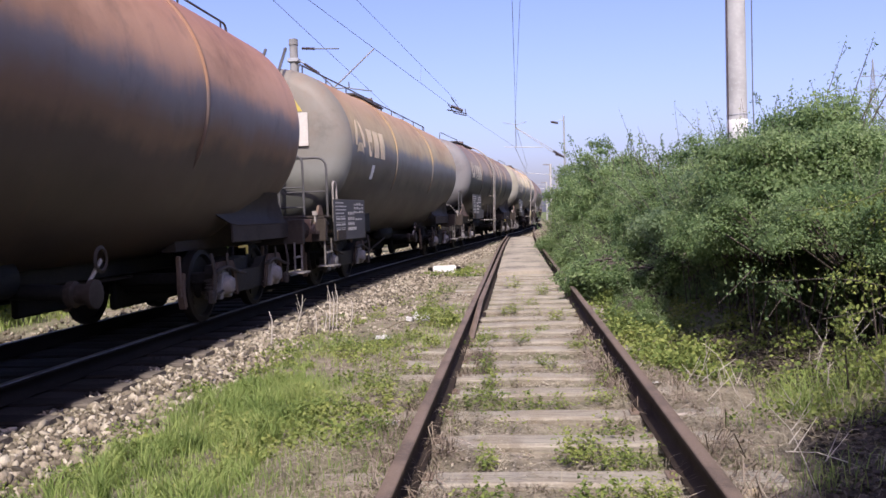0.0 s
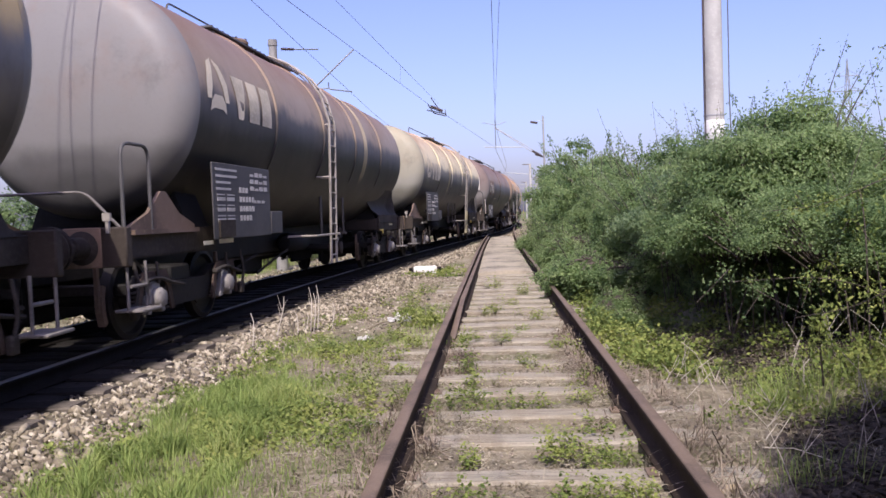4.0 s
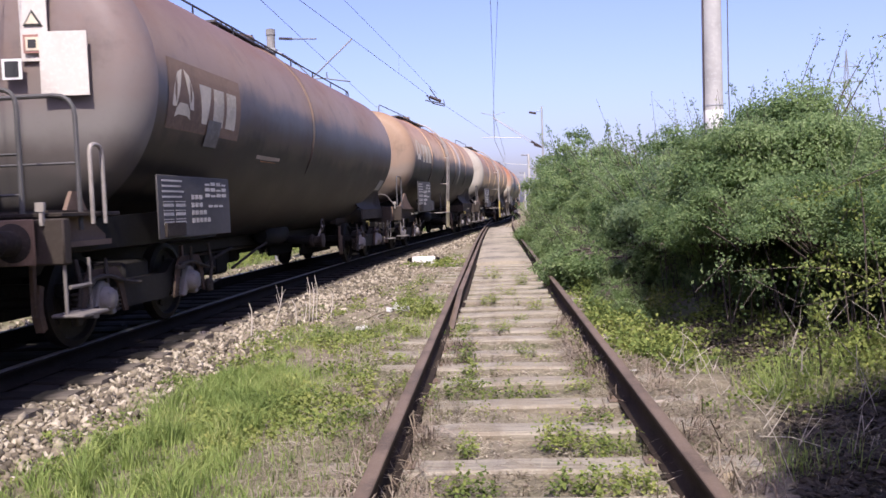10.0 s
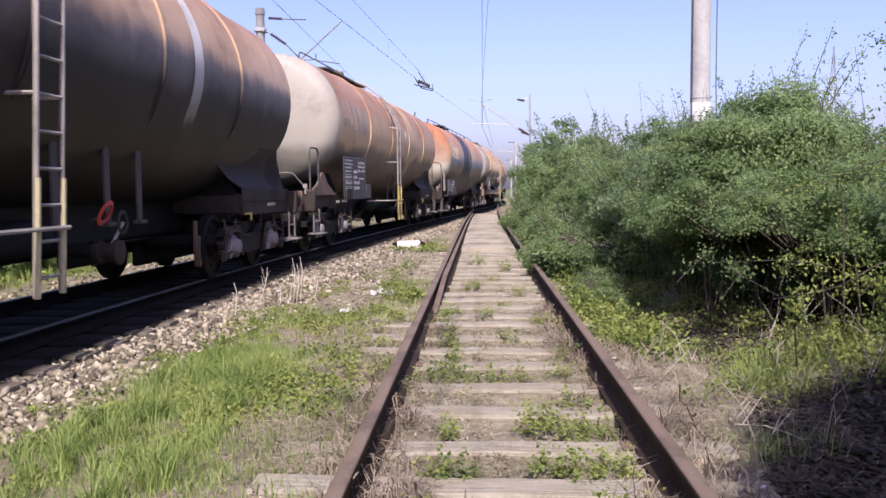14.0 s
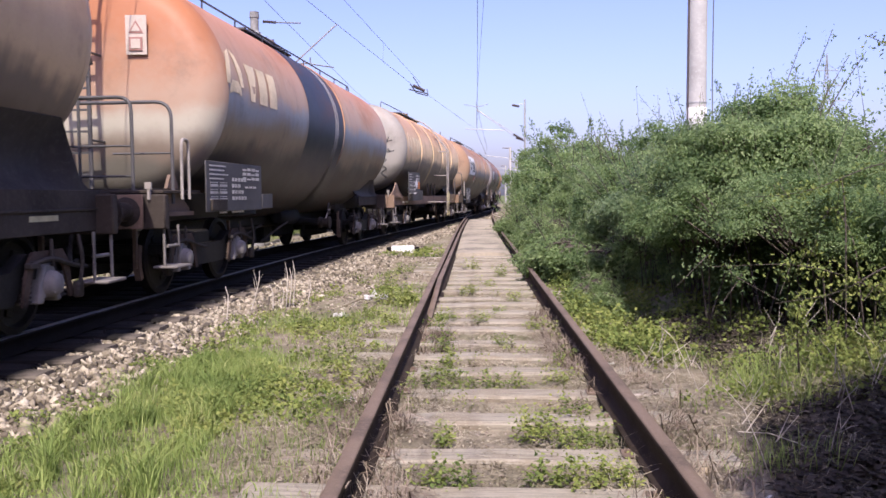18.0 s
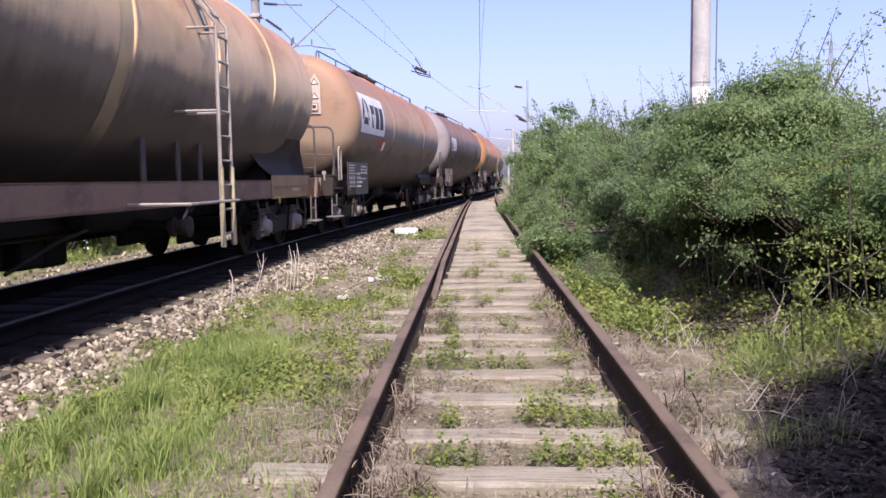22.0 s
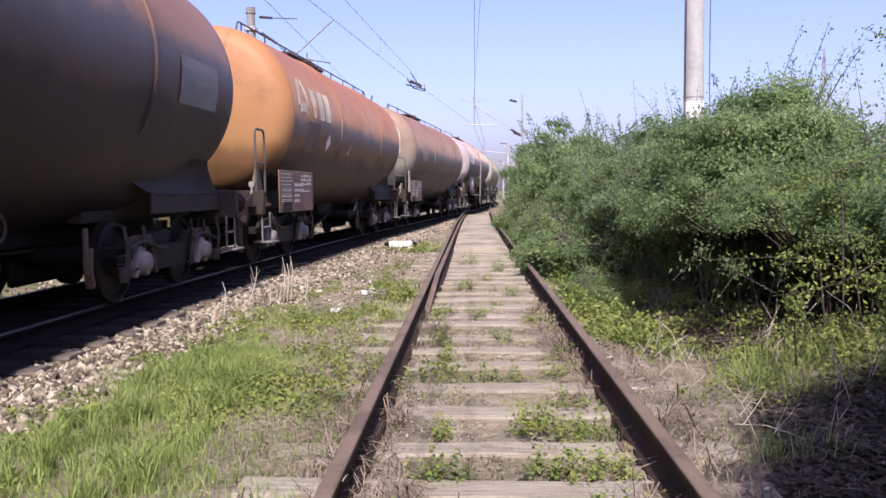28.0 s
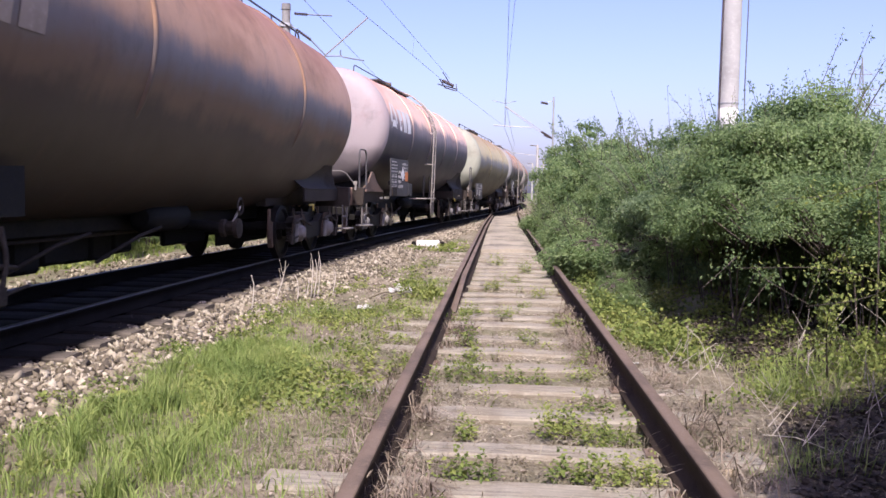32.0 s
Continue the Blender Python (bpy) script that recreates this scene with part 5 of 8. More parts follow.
        if hoop == "side":
            part("small_railing", tubed(rounded([(1.15, ys + 0.3, 1.22), (1.15, ys + 0.3, 2.12), (1.15, ys + 0.9, 2.12), (1.15, ys + 0.9, 1.22)], 0.16), 0.02, 8), M_TUBE, w, "bent tube hand rail")
            part("small_railing", tubed(rounded([(-0.9, ys + 0.12, 1.62), (0.85, ys + 0.12, 1.62), (1.12, ys + 0.3, 1.24)], 0.1), 0.016, 6), M_STEP, w, "low pale hand rail across the end")
        elif hoop == "across":
            part("small_railing", tubed(rounded([(0.16, ys + 0.1, 1.22), (0.16, ys + 0.1, 2.44), (0.50, ys + 0.1, 2.44), (0.50, ys + 0.1, 1.22)], 0.17, 6), 0.026, 8), M_BLACK, w, "black hoop rail across the end")
            part("small_railing", tubed([(0.16, ys + 0.1, 2.2), (0.50, ys + 0.1, 2.2)], 0.018, 6), M_BLACK, w)
            part("small_railing", tubed([(0.16, ys + 0.1, 1.5), (0.50, ys + 0.1, 1.5)], 0.018, 6), M_BLACK, w)
        for yy in (0.25, 1.25, 2.0):
            for sx in (-1, 1):
                shared("tank_strut", ("tank_strut", R), lambda: box(boxed(1.02, 1.05, -0.055, 0.055, 0.94, 1.84, 0.006), 1.0, 1.09, -0.09, 0.09, 0.92, 0.96, 0.006), M_STRUT, w, pose(0, yy if sx > 0 else -yy, 0, 0, 0, 0 if sx > 0 else 180), "dusty flat strut under the barrel")
        if look_.get("red_wheel"):
            part("valve_wheel", lathe(bmesh.new(), [(0.10, -0.018), (0.135, 0.0), (0.10, 0.018), (0.08, 0.0), (0.10, -0.018)], 18, "x", pose(1.16, 0.95, 1.06, 0, 25, 0)), M_RED, w, "bright red valve wheel")
            part("wheel_spindle", tubed([(1.0, 0.95, 0.98), (1.17, 0.95, 1.06)], 0.016, 6), M_FRAME, w)
        hatch(w, yl - 1.0, zc, R)
        note = part("notice", wrapped(quad(yl + 0.42, yl + 0.62, 0.28, 0.82), zc, R, 0.006), M_BOARD, w, "narrow dark notice beside the ladder")
        part("lettering", wrapped(quad(yl + 0.47, yl + 0.57, 0.62, 0.74) + quad(yl + 0.47, yl + 0.57, 0.36, 0.54), zc, R, 0.010), M_STENCIL, note, "pale bars of writing")["kind"] = "stuff"
    else:
        hatch(w, 0.2, zc, R)
        walkway(w, -1.6, 1.4, zc, R, False)
        xr = 0.45
        zr = zc + math.sqrt(R * R - xr * xr) + 0.16
        part("top_rail", tubed(rounded([(xr, y0, zr - 0.3), (xr, y0 + 0.1, zr), (xr, y1 - 0.1, zr), (xr, y1, zr - 0.3)], 0.1), 0.018, 6), M_TUBE, w)
        for k in range(9):
            y = y0 + 0.3 + (y1 - y0 - 0.6) * k / 8
            shared("rail_post", "rail_post", lambda: tubed([(0, 0, -0.18), (0, 0, 0)], 0.014, 6), M_TUBE, w, pose(xr, y, zr))
        if kind == "B":
            end_platform(w, ys + 0.02, zc, R, front, look_.get("deck", M_FRAME), look_.get("end_ladder_x", -0.22))
        else:
            part("small_railing", tubed(rounded([(1.2, ys + 0.05, 1.22), (1.2, ys + 0.05, 2.25), (1.2, ys + 0.5, 2.25), (1.2, ys + 0.5, 1.22)], 0.12), 0.02, 8), M_TUBE, w, "bent tube hand rail")
            part("small_railing", tubed([(1.2, ys + 0.05, 1.7), (1.2, ys + 0.5, 1.7)], 0.016, 6), M_TUBE, w)
    valve_gear(w, look_.get("valve_y", 1.2))
    brake_gear(w, 0.2)
    part("centre_sill", boxed(-0.32, 0.1, -half + 0.8, half - 0.8, 0.66, 1.18, 0.02), M_BOGIE, w, "near-black deep centre sill")
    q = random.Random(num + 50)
    for k in range(9):  # dark boxes added between the bogies, filling in the blackness underneath
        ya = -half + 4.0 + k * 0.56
        filler = part("dark_filler", boxed(-0.52 + q.uniform(0, 0.1), -0.30 + q.uniform(0, 0.25), ya, ya + q.uniform(0.50, 0.57), q.uniform(0.22, 0.36), 0.98, 0.04), M_SHADE_BLACK, w, "dark box added to close the gap under the frame")
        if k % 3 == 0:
            part("brake_lever", tubed([(0.35, ya - 0.4, 0.36), (0.55, ya + 0.2, 0.62), (0.5, ya + 0.9, 0.7)], 0.022, 6), M_FRAME, filler)
    # one more added dark box, ahead of the rear bogie
    filler = part("dark_filler", boxed(-0.50, -0.42, pv - 3.0, pv - 1.4, 0.30, 0.98, 0.03), M_SHADE_BLACK, w, "dark box added to close the gap under the frame")
    # added dark plate that blocks the view below the barrel
    part("side_filler", boxed(-0.92, -0.8, -half + 4.1, half - 4.1, 0.42, 1.1, 0.02), M_BOGIE, w)
    part("brake_handle", box(boxed(1.18, 1.195, half - 3.3, half - 3.0, 0.91, 0.94, 0.004), 1.18, 1.2, half - 3.04, half - 2.98, 0.82, 0.94, 0.005), M_YELLOW, w, "yellow brake change handle")
    if A:
        part("frame_mark", flat_marks([(yr - 1.4, yr - 0.9, 1.02, 1.07)], 1.162), M_YELLOW_PALE, w, "worn yellow frame marking", False)
    part("frame_mark", flat_marks([(ys + 2.8, ys + 3.3, 0.99, 1.05), (ys + 2.3, ys + 2.6, 0.99, 1.04)], 1.135 if A else 1.097), M_WHITE, w, "small white frame marking", False)
    return w


# ---- the train ----
W_NAVY, W_TAN, W_CREAM2, W_WHITE2 = (0.03, 0.033, 0.05), (0.52, 0.38, 0.22), (0.60, 0.46, 0.25), (0.66, 0.61, 0.54)
W_OCHRE = plain("paint_ochre", (0.30, 0.20, 0.10), 0.7, 0.0, 0.5, 2, 0.5, 0.1)
W_PALE = plain("paint_pale_panel", (0.36, 0.29, 0.24), 0.6, 0.0, 0.5, 2, 0.6, 0.1)
W_GREY = plain("paint_grey_patch", (0.17, 0.155, 0.14), 0.6, 0.0, 0.6, 2, 0.6, 0.1)
W_LIGHT = plain("paint_light_grey", (0.33, 0.32, 0.31), 0.6, 0.0, 0.5, 2, 0.6, 0.1)
W_LOGO_TAN = plain("logo_tan", (0.74, 0.58, 0.36), 0.65, 0.0, 0.6, 3, 0.5, 0.1)
W_LOGO_FADED = plain("logo_faded", (0.36, 0.28, 0.22), 0.65, 0.0, 0.6, 3, 0.6, 0.1)
M_W_RED = plain("pictogram_red", (0.30, 0.15, 0.12), 0.6, 0.0, 0.4, 8, 0.6, 0.1)
RINGS_A = (0.21, 0.41, 0.60, 0.80)
RINGS_B = (0.32, 0.735)
M_PLATE_TAN = plain("plate_faded_tan", (0.46, 0.385, 0.31), 0.7, 0.0, 0.5, 4, 0.6, 0.1)


def signs(x, z, plate_mat, tri_mat):
    """A column of three faded warning signs, its foot at x, z."""
    return [(x, z, 0.27, 0.70, plate_mat, "box", "faded warning plate"), (x, z + 0.70, 0.27, 0.22, plate_mat, "tri", "pointed top of the warning plate"), (x, z + 0.66, 0.19, 0.16, M_BLACK, "tri", "black warning triangle"), (x, z + 0.68, 0.13, 0.11, tri_mat, "tri", "yellowish warning triangle"), (x, z + 0.34, 0.19, 0.15, M_BLACK, "tri", "black warning triangle"), (x, z + 0.355, 0.13, 0.10, M_CREAM, "tri", "pale warning triangle"),
            (x, z + 0.07, 0.18, 0.18, M_W_RED, "box", "small red pictogram frame"), (x, z + 0.095, 0.13, 0.13, M_CREAM, "box", "pale pictogram field"), (x, z + 0.12, 0.08, 0.08, M_BLACK, "box", "small black pictogram")]


SIGN = signs(0.50, 2.80, M_OLDWHITE, M_YELLOW)
# where each barrel begins and ends along the track at 16 s
FRONT_S = [-104.0, -87.9, -71.5, -54.4, -37.35, -20.25, -3.15, 14.5, 30.5, 47.3, 63.25, 79.1, 93.46, 110.2, 127.5, 143.6, 160.4, 177.2, 194.0, 210.8]
END_S = [-107.42, -91.22, -75.22, -58.12, -40.92, -24.12, -6.87, 10.83, 26.78, 43.38, 60.18, 75.78, 90.18, 106.18, 124.08, 140.08, 156.78, 173.58, 190.38, 207.18, 223.98]
LOOKS = [
    ("B", {"label": "reddish brown rusty tank wagon with greenish grey flanks", "upper": (0.38, 0.215, 0.135), "lower": (0.10, 0.075, 0.06), "end": (0.136, 0.116, 0.095), "rings": (0.3, 0.72), "edge": -0.05, "rusty": 0.6}),
    ("B", {"label": "tan and grey tank wagon with white placard on its end", "board": (-1.05, 0.85, 2.1, 0.75), "upper": (0.47, 0.36, 0.20), "lower": (0.075, 0.069, 0.067), "end": (0.222, 0.220, 0.192), "end_top": (0.20, 0.175, 0.135), "end_ladder_x": 0.10, "rings": (0.30, 0.66), "edge": -0.05, "rusty": 0.4, "steps": ((0.27, (0.046, 0.039, 0.034)), (0.41, (0.145, 0.120, 0.092)), (0.52, (0.175, 0.165, 0.150)), (0.62, (0.42, 0.31, 0.155))), "logo": (W_LOGO_TAN, 0.55, 0.0, 1.12, None), "gusset": M_FRAME_RUST,
           "end_marks": [(0.56, 2.62, 0.46, 0.62, M_OLDWHITE, "box", "blank white placard"), (0.56, 3.26, 0.28, 0.22, M_YELLOW, "tri", "yellow warning triangle")], "patches": [(1.55, -0.62, 0.22, 0.3, M_WHITE, "small white notice")]}),
    ("A", {"label": "dark grey tank wagon with a cream band and pale grey end", "upper": (0.22, 0.18, 0.155), "lower": (0.044, 0.041, 0.040), "end": (0.19, 0.18, 0.17), "rings": RINGS_A, "rusty": 0.2, "streak": 0.3, "logo": (M_CREAM, 0.55, 0.0, 1.12, None), "bands": [(0.66, 0.34, W_CREAM2, "cream painted band")], "ladder_s": -65.8}),
    ("A", {"label": "cream and blue-grey tank wagon with a whitish end", "upper": (0.56, 0.51, 0.37), "lower": (0.125, 0.118, 0.112), "end": (0.265, 0.252, 0.205), "end_top": (0.32, 0.29, 0.205), "rings": RINGS_A, "edge": 0.02, "rusty": 0.55, "streak": 0.6, "rust": (0.26, 0.165, 0.085), "logo": (M_CREAM, 0.80, -0.18, 1.12, None), "bands": [(0.355, 0.28, W_CREAM2, "cream painted band")], "hoop": "across", "ladder_s": -45.5, "ladder_x": 1.35, "ladder_low": M_YELLOW_PALE}),
    ("B", {"label": "dark maroon tank wagon with warning plates on its grey end", "board": (0.05, 1.0, 2.0, 0.68), "upper": (0.205, 0.152, 0.128), "lower": (0.030, 0.026, 0.024), "end": (0.185, 0.168, 0.152), "end_top": (0.175, 0.128, 0.110), "rings": (0.445,), "edge": 0.0, "rusty": 0.35, "streak": 0.3, "logo": (M_CREAM, 0.60, -0.24, 0.88, M_FRAME_OLD),
           "end_marks": SIGN + [(0.80, 2.45, 0.46, 0.62, M_OLDWHITE, "box", "blank white placard"), (0.30, 2.62, 0.2, 0.2, M_WHITE, "box", "small white frame"), (0.30, 2.645, 0.14, 0.15, M_BLACK, "box", "small dark notice")], "patches": [(3.25, -1.10, 1.05, 0.48, W_PALE, "pale border of a hazard panel"), (3.46, -1.03, 0.66, 0.33, M_ORANGE_OLD, "faded orange hazard panel"), (11.3, -1.16, 1.0, 0.32, W_LIGHT, "pale grey paint patch"), (12.5, -1.04, 0.5, 0.28, W_LIGHT, "pale grey paint patch"), (1.3, -0.62, 0.4, 0.32, W_GREY, "grey notice")]}),
    ("A", {"label": "orange-brown tank wagon with dark flanks and a white band", "upper": (0.375, 0.265, 0.185), "lower": (0.042, 0.037, 0.035), "end": (0.215, 0.170, 0.132), "end_top": (0.30, 0.195, 0.12), "rings": RINGS_A, "edge": 0.04, "rusty": 0.5, "logo": (M_CREAM, 0.55, 0.02, 1.12, None), "bands": [(0.665, 0.30, W_WHITE2, "white painted band")], "red_wheel": True, "ladder_s": -14.7, "ladder_x": 1.4, "ladder_low": M_YELLOW_PALE, "gusset": M_FRAME_RUST}),
    ("A", {"label": "sandy brown tank wagon with a tan band and cream end", "upper": (0.43, 0.315, 0.205), "lower": (0.150, 0.105, 0.075), "end": (0.354, 0.320, 0.258), "rings": RINGS_A, "edge": -0.42, "rusty": 0.6, "streak": 0.4, "bands": [(0.615, 0.6, W_TAN, "tan painted band")], "ladder_s": 2.4, "ladder_x": 1.62, "ladder_low": M_YELLOW, "patches": [(7.6, 0.0, 0.3, 0.3, M_WHITE, "small white diamond notice")], "logo": (W_LOGO_FADED, 0.55, 0.0, 1.12, None)}),
    ("B", {"label": "rusty orange and grey tank wagon with a navy section", "board": (-0.62, 1.03, 2.2, 0.66), "upper": (0.56, 0.34, 0.21), "lower": (0.107, 0.094, 0.083), "end": (0.44, 0.40, 0.31), "end_top": (0.34, 0.135, 0.06), "end_rust": 0.6, "rings": (0.565,), "edge": -0.12, "rusty": 0.6, "steps": ((0.26, (0.06, 0.048, 0.038)), (0.38, (0.235, 0.175, 0.110)), (0.53, (0.265, 0.270, 0.275)), (0.62, (0.43, 0.285, 0.185))), "rust": (0.36, 0.13, 0.045), "logo": (W_LOGO_TAN, 0.25, 0.08, 1.05, None), "bands": [(0.33, 3.0, W_NAVY, "navy painted section"), (0.498, 0.32, W_WHITE2, "white painted stripe")],
           "end_marks": [(0.48, 3.05, 0.27, 0.50, M_PLATE_TAN, "box", "faded tan warning plate"), (0.48, 3.32, 0.19, 0.17, M_W_RED, "tri", "faded red warning triangle"), (0.48, 3.345, 0.12, 0.10, M_PLATE_TAN, "tri", "tan centre of the triangle"), (0.48, 3.10, 0.17, 0.17, M_W_RED, "box", "faded red pictogram frame"), (0.48, 3.125, 0.12, 0.12, M_PLATE_TAN, "box", "tan pictogram field")]}),
    ("A", {"label": "cream-brown tank wagon with scrawled paint on its grey end", "upper": (0.60, 0.46, 0.29), "lower": (0.115, 0.095, 0.080), "end": (0.299, 0.275, 0.232), "rings": RINGS_A, "edge": -0.26, "rusty": 0.5, "streak": 0.4, "logo": (W_LOGO_TAN, 0.55, 0.0, 1.12, None), "under": M_FRAME_OLD, "gusset": M_FRAME_OLD, "end_plate": W_OCHRE, "extra": "hazard", "hoop": "none", "ladder_s": 37.35, "ladder_x": 1.75, "through": True, "ladder_low": M_YELLOW_PALE, "bands": [(0.385, 0.32, W_CREAM2, "cream painted band")],
           "scrawl": True}),
    ("B", {"label": "brown tank wagon with a white panel and warning plates", "board": (-0.90, 0.85, 2.0, 0.75), "upper": (0.385, 0.27, 0.185), "lower": (0.085, 0.075, 0.063), "end": (0.28, 0.20, 0.13), "end_top": (0.29, 0.18, 0.108), "rings": RINGS_B, "edge": -0.15, "rusty": 0.75, "rust": (0.40, 0.15, 0.06), "logo": (M_BLACK, 0.60, -0.02, 1.12, M_WHITE), "end_marks": signs(0.56, 2.72, M_PLATE_TAN, M_CREAM), "patches": [(2.6, -0.8, 0.5, 0.4, M_RED, "faded red hazard panel"), (2.9, -0.75, 0.25, 0.28, M_WHITE, "white notice"), (10.85, -0.86, 1.0, 0.34, M_FRAME_OLD, "faded brownish panel"), (11.25, -0.80, 0.17, 0.2, M_BLACK, "small dark mark on the panel")]}),
    ("C", {"label": "dark brown tank wagon with a pale grey-pink end", "upper": (0.20, 0.118, 0.094), "lower": (0.046, 0.034, 0.034), "end": (0.252, 0.218, 0.204), "rings": (0.345, 0.79), "edge": 0.1, "rusty": 0.35, "logo": (M_WHITE, 0.05, -0.12, 1.12, None), "emblem": False, "patches": [(0.9, -0.55, 0.45, 0.4, W_GREY, "grey paint patch"), (1.5, -0.6, 0.3, 0.35, W_GREY, "grey paint patch"), (10.6, -0.4, 1.3, 0.55, W_GREY, "faded grey paint patch")], "board_mat": M_BOARD_RUST, "gusset_h": 0.55}),
    ("C", {"label": "orange rusted tank wagon with a bright ochre end", "upper": (0.42, 0.215, 0.115), "lower": (0.075, 0.046, 0.034), "end": (0.36, 0.19, 0.078), "end_top": (0.37, 0.175, 0.07), "patches": [(0.9, -0.62, 0.85, 0.5, M_BOARD_RUST, "faded brown paint patch"), (2.35, -0.62, 0.34, 0.36, M_WHITE, "small white diamond notice"), (4.3, -0.62, 0.3, 0.3, W_LOGO_FADED, "small pale triangle notice")], "rings": RINGS_B, "edge": -0.12, "rusty": 0.8, "rust": (0.42, 0.15, 0.05), "streak": 0.8, "logo": (M_CREAM, 0.55, 0.12, 1.12, None), "board_mat": M_BOARD_RUST, "gusset_h": 0.55}),
    ("B", {"label": "weathered red-brown tank wagon with a beige end", "upper": (0.36, 0.225, 0.158), "lower": (0.105, 0.085, 0.07), "end": (0.21, 0.195, 0.155), "end_top": (0.28, 0.19, 0.128), "rings": RINGS_B, "edge": -0.1, "rusty": 0.6, "logo": (W_LOGO_FADED, 0.68, -0.22, 0.9, None), "emblem": False, "end_marks": signs(0.86, 2.52, M_PLATE_TAN, M_CREAM), "board_mat": M_BOARD_RUST, "patches": [(0.9, -0.75, 0.7, 0.5, W_OCHRE, "ochre paint patch"), (0.8, -0.3, 0.3, 0.25, W_GREY, "grey notice")]}),
    ("A", {"label": "pink and pale blue-grey tank wagon", "upper": (0.60, 0.42, 0.38), "lower": (0.151, 0.139, 0.154), "end": (0.355, 0.300, 0.290), "rings": RINGS_A, "edge": 0.2, "rusty": 0.3, "rust": (0.4, 0.2, 0.17), "logo": (M_WHITE, 0.55, 0.12, 1.12, None), "extra": "hazard"}),
    ("C", {"label": "dull yellow tank wagon with an olive end", "upper": (0.42, 0.38, 0.23), "lower": (0.147, 0.126, 0.077), "end": (0.340, 0.340, 0.258), "rings": RINGS_B, "edge": 0.0, "rusty": 0.25}),
    ("A", {"label": "grey tank wagon with a brown dusty top", "upper": (0.370, 0.259, 0.209), "lower": (0.062, 0.057, 0.058), "end": (0.306, 0.292, 0.272), "rings": RINGS_A}),
    ("B", {"label": "brown tank wagon with dark flanks", "upper": (0.296, 0.173, 0.123), "lower": (0.053, 0.045, 0.042), "end": (0.272, 0.245, 0.204), "rings": RINGS_B}),
    ("A", {"label": "cream tank wagon with grey flanks", "upper": (0.616, 0.517, 0.370), "lower": (0.098, 0.090, 0.088), "end": (0.340, 0.326, 0.299), "rings": RINGS_A}),
    ("B", {"label": "rust-brown tank wagon far down the line", "upper": (0.345, 0.185, 0.123), "lower": (0.062, 0.049, 0.042), "end": (0.258, 0.224, 0.190), "rings": RINGS_B}),
    ("A", {"label": "dusty grey tank wagon far down the line", "upper": (0.332, 0.271, 0.222), "lower": (0.067, 0.057, 0.054), "end": (0.286, 0.272, 0.252), "rings": RINGS_A}),
]
WAGONS = []
for i, (kind, lk) in enumerate(LOOKS):
    lk = dict(lk)
    s0, s1 = END_S[i] + 1.35, END_S[i + 1] + 1.35
    mid, half = (s0 + s1) / 2, (s1 - s0) / 2
    if "under" in lk:
        lk["frame"] = lk["under"]
    for key in ("ladder_s", "valve_s"):
        if key in lk:
            lk[key[:-1] + "y"] = lk[key] - mid
    WAGONS.append((tank_wagon(i, kind, FRONT_S[i] - mid, END_S[i + 1] - mid, half, lk), mid, half))


# ---- plants ----
def leaf_arrays(pos, out, length, width, r, fold=0.25, face=None):
    """Small folded leaves at the places given, pointing along out; face: the way their upper sides turn."""
    n = len(pos)
    if face is not None:
        out = out - face * (out * face).sum(1, keepdims=True) / (face * face).sum(1, keepdims=True)
    out = out / (np.linalg.norm(out, axis=1, keepdims=True) + 1e-9)
    side = np.cross(out, r.normal(size=(n, 3)) if face is None else -face)
    side /= np.linalg.norm(side, axis=1, keepdims=True) + 1e-9
    nrm = np.cross(out, side)
    L, W = length[:, None], width[:, None]
    a = pos
    b = pos + out * L * 0.45 + side * W * 0.5 + nrm * W * fold
    c = pos + out * L
    d = pos + out * L * 0.45 - side * W * 0.5 + nrm * W * fold
    V = np.stack([a, b, c, d], 1).reshape(-1, 3)
    k = np.arange(n)[:, None] * 4
    return V, np.concatenate([k + [0, 1, 2], k + [0, 2, 3]], 0)


def joined(arrays):
    V, T, base = [], [], 0
    for v, t in arrays:
        V.append(v)
        T.append(t + base)
        base += len(v)
    return np.concatenate(V), np.concatenate(T)


def lumpy(dirs, seed):
    q = np.zeros(len(dirs))
    g = np.random.default_rng(seed)
    for f, a in ((2.0, 0.16), (4.0, 0.10), (7.0, 0.07)):
        ph, ax = g.uniform(0, 6.28, 3), g.normal(size=(3, 3))
        q += a * np.sin(dirs @ ax.T * f + ph).sum(1) / 1.7
    return 1 + q


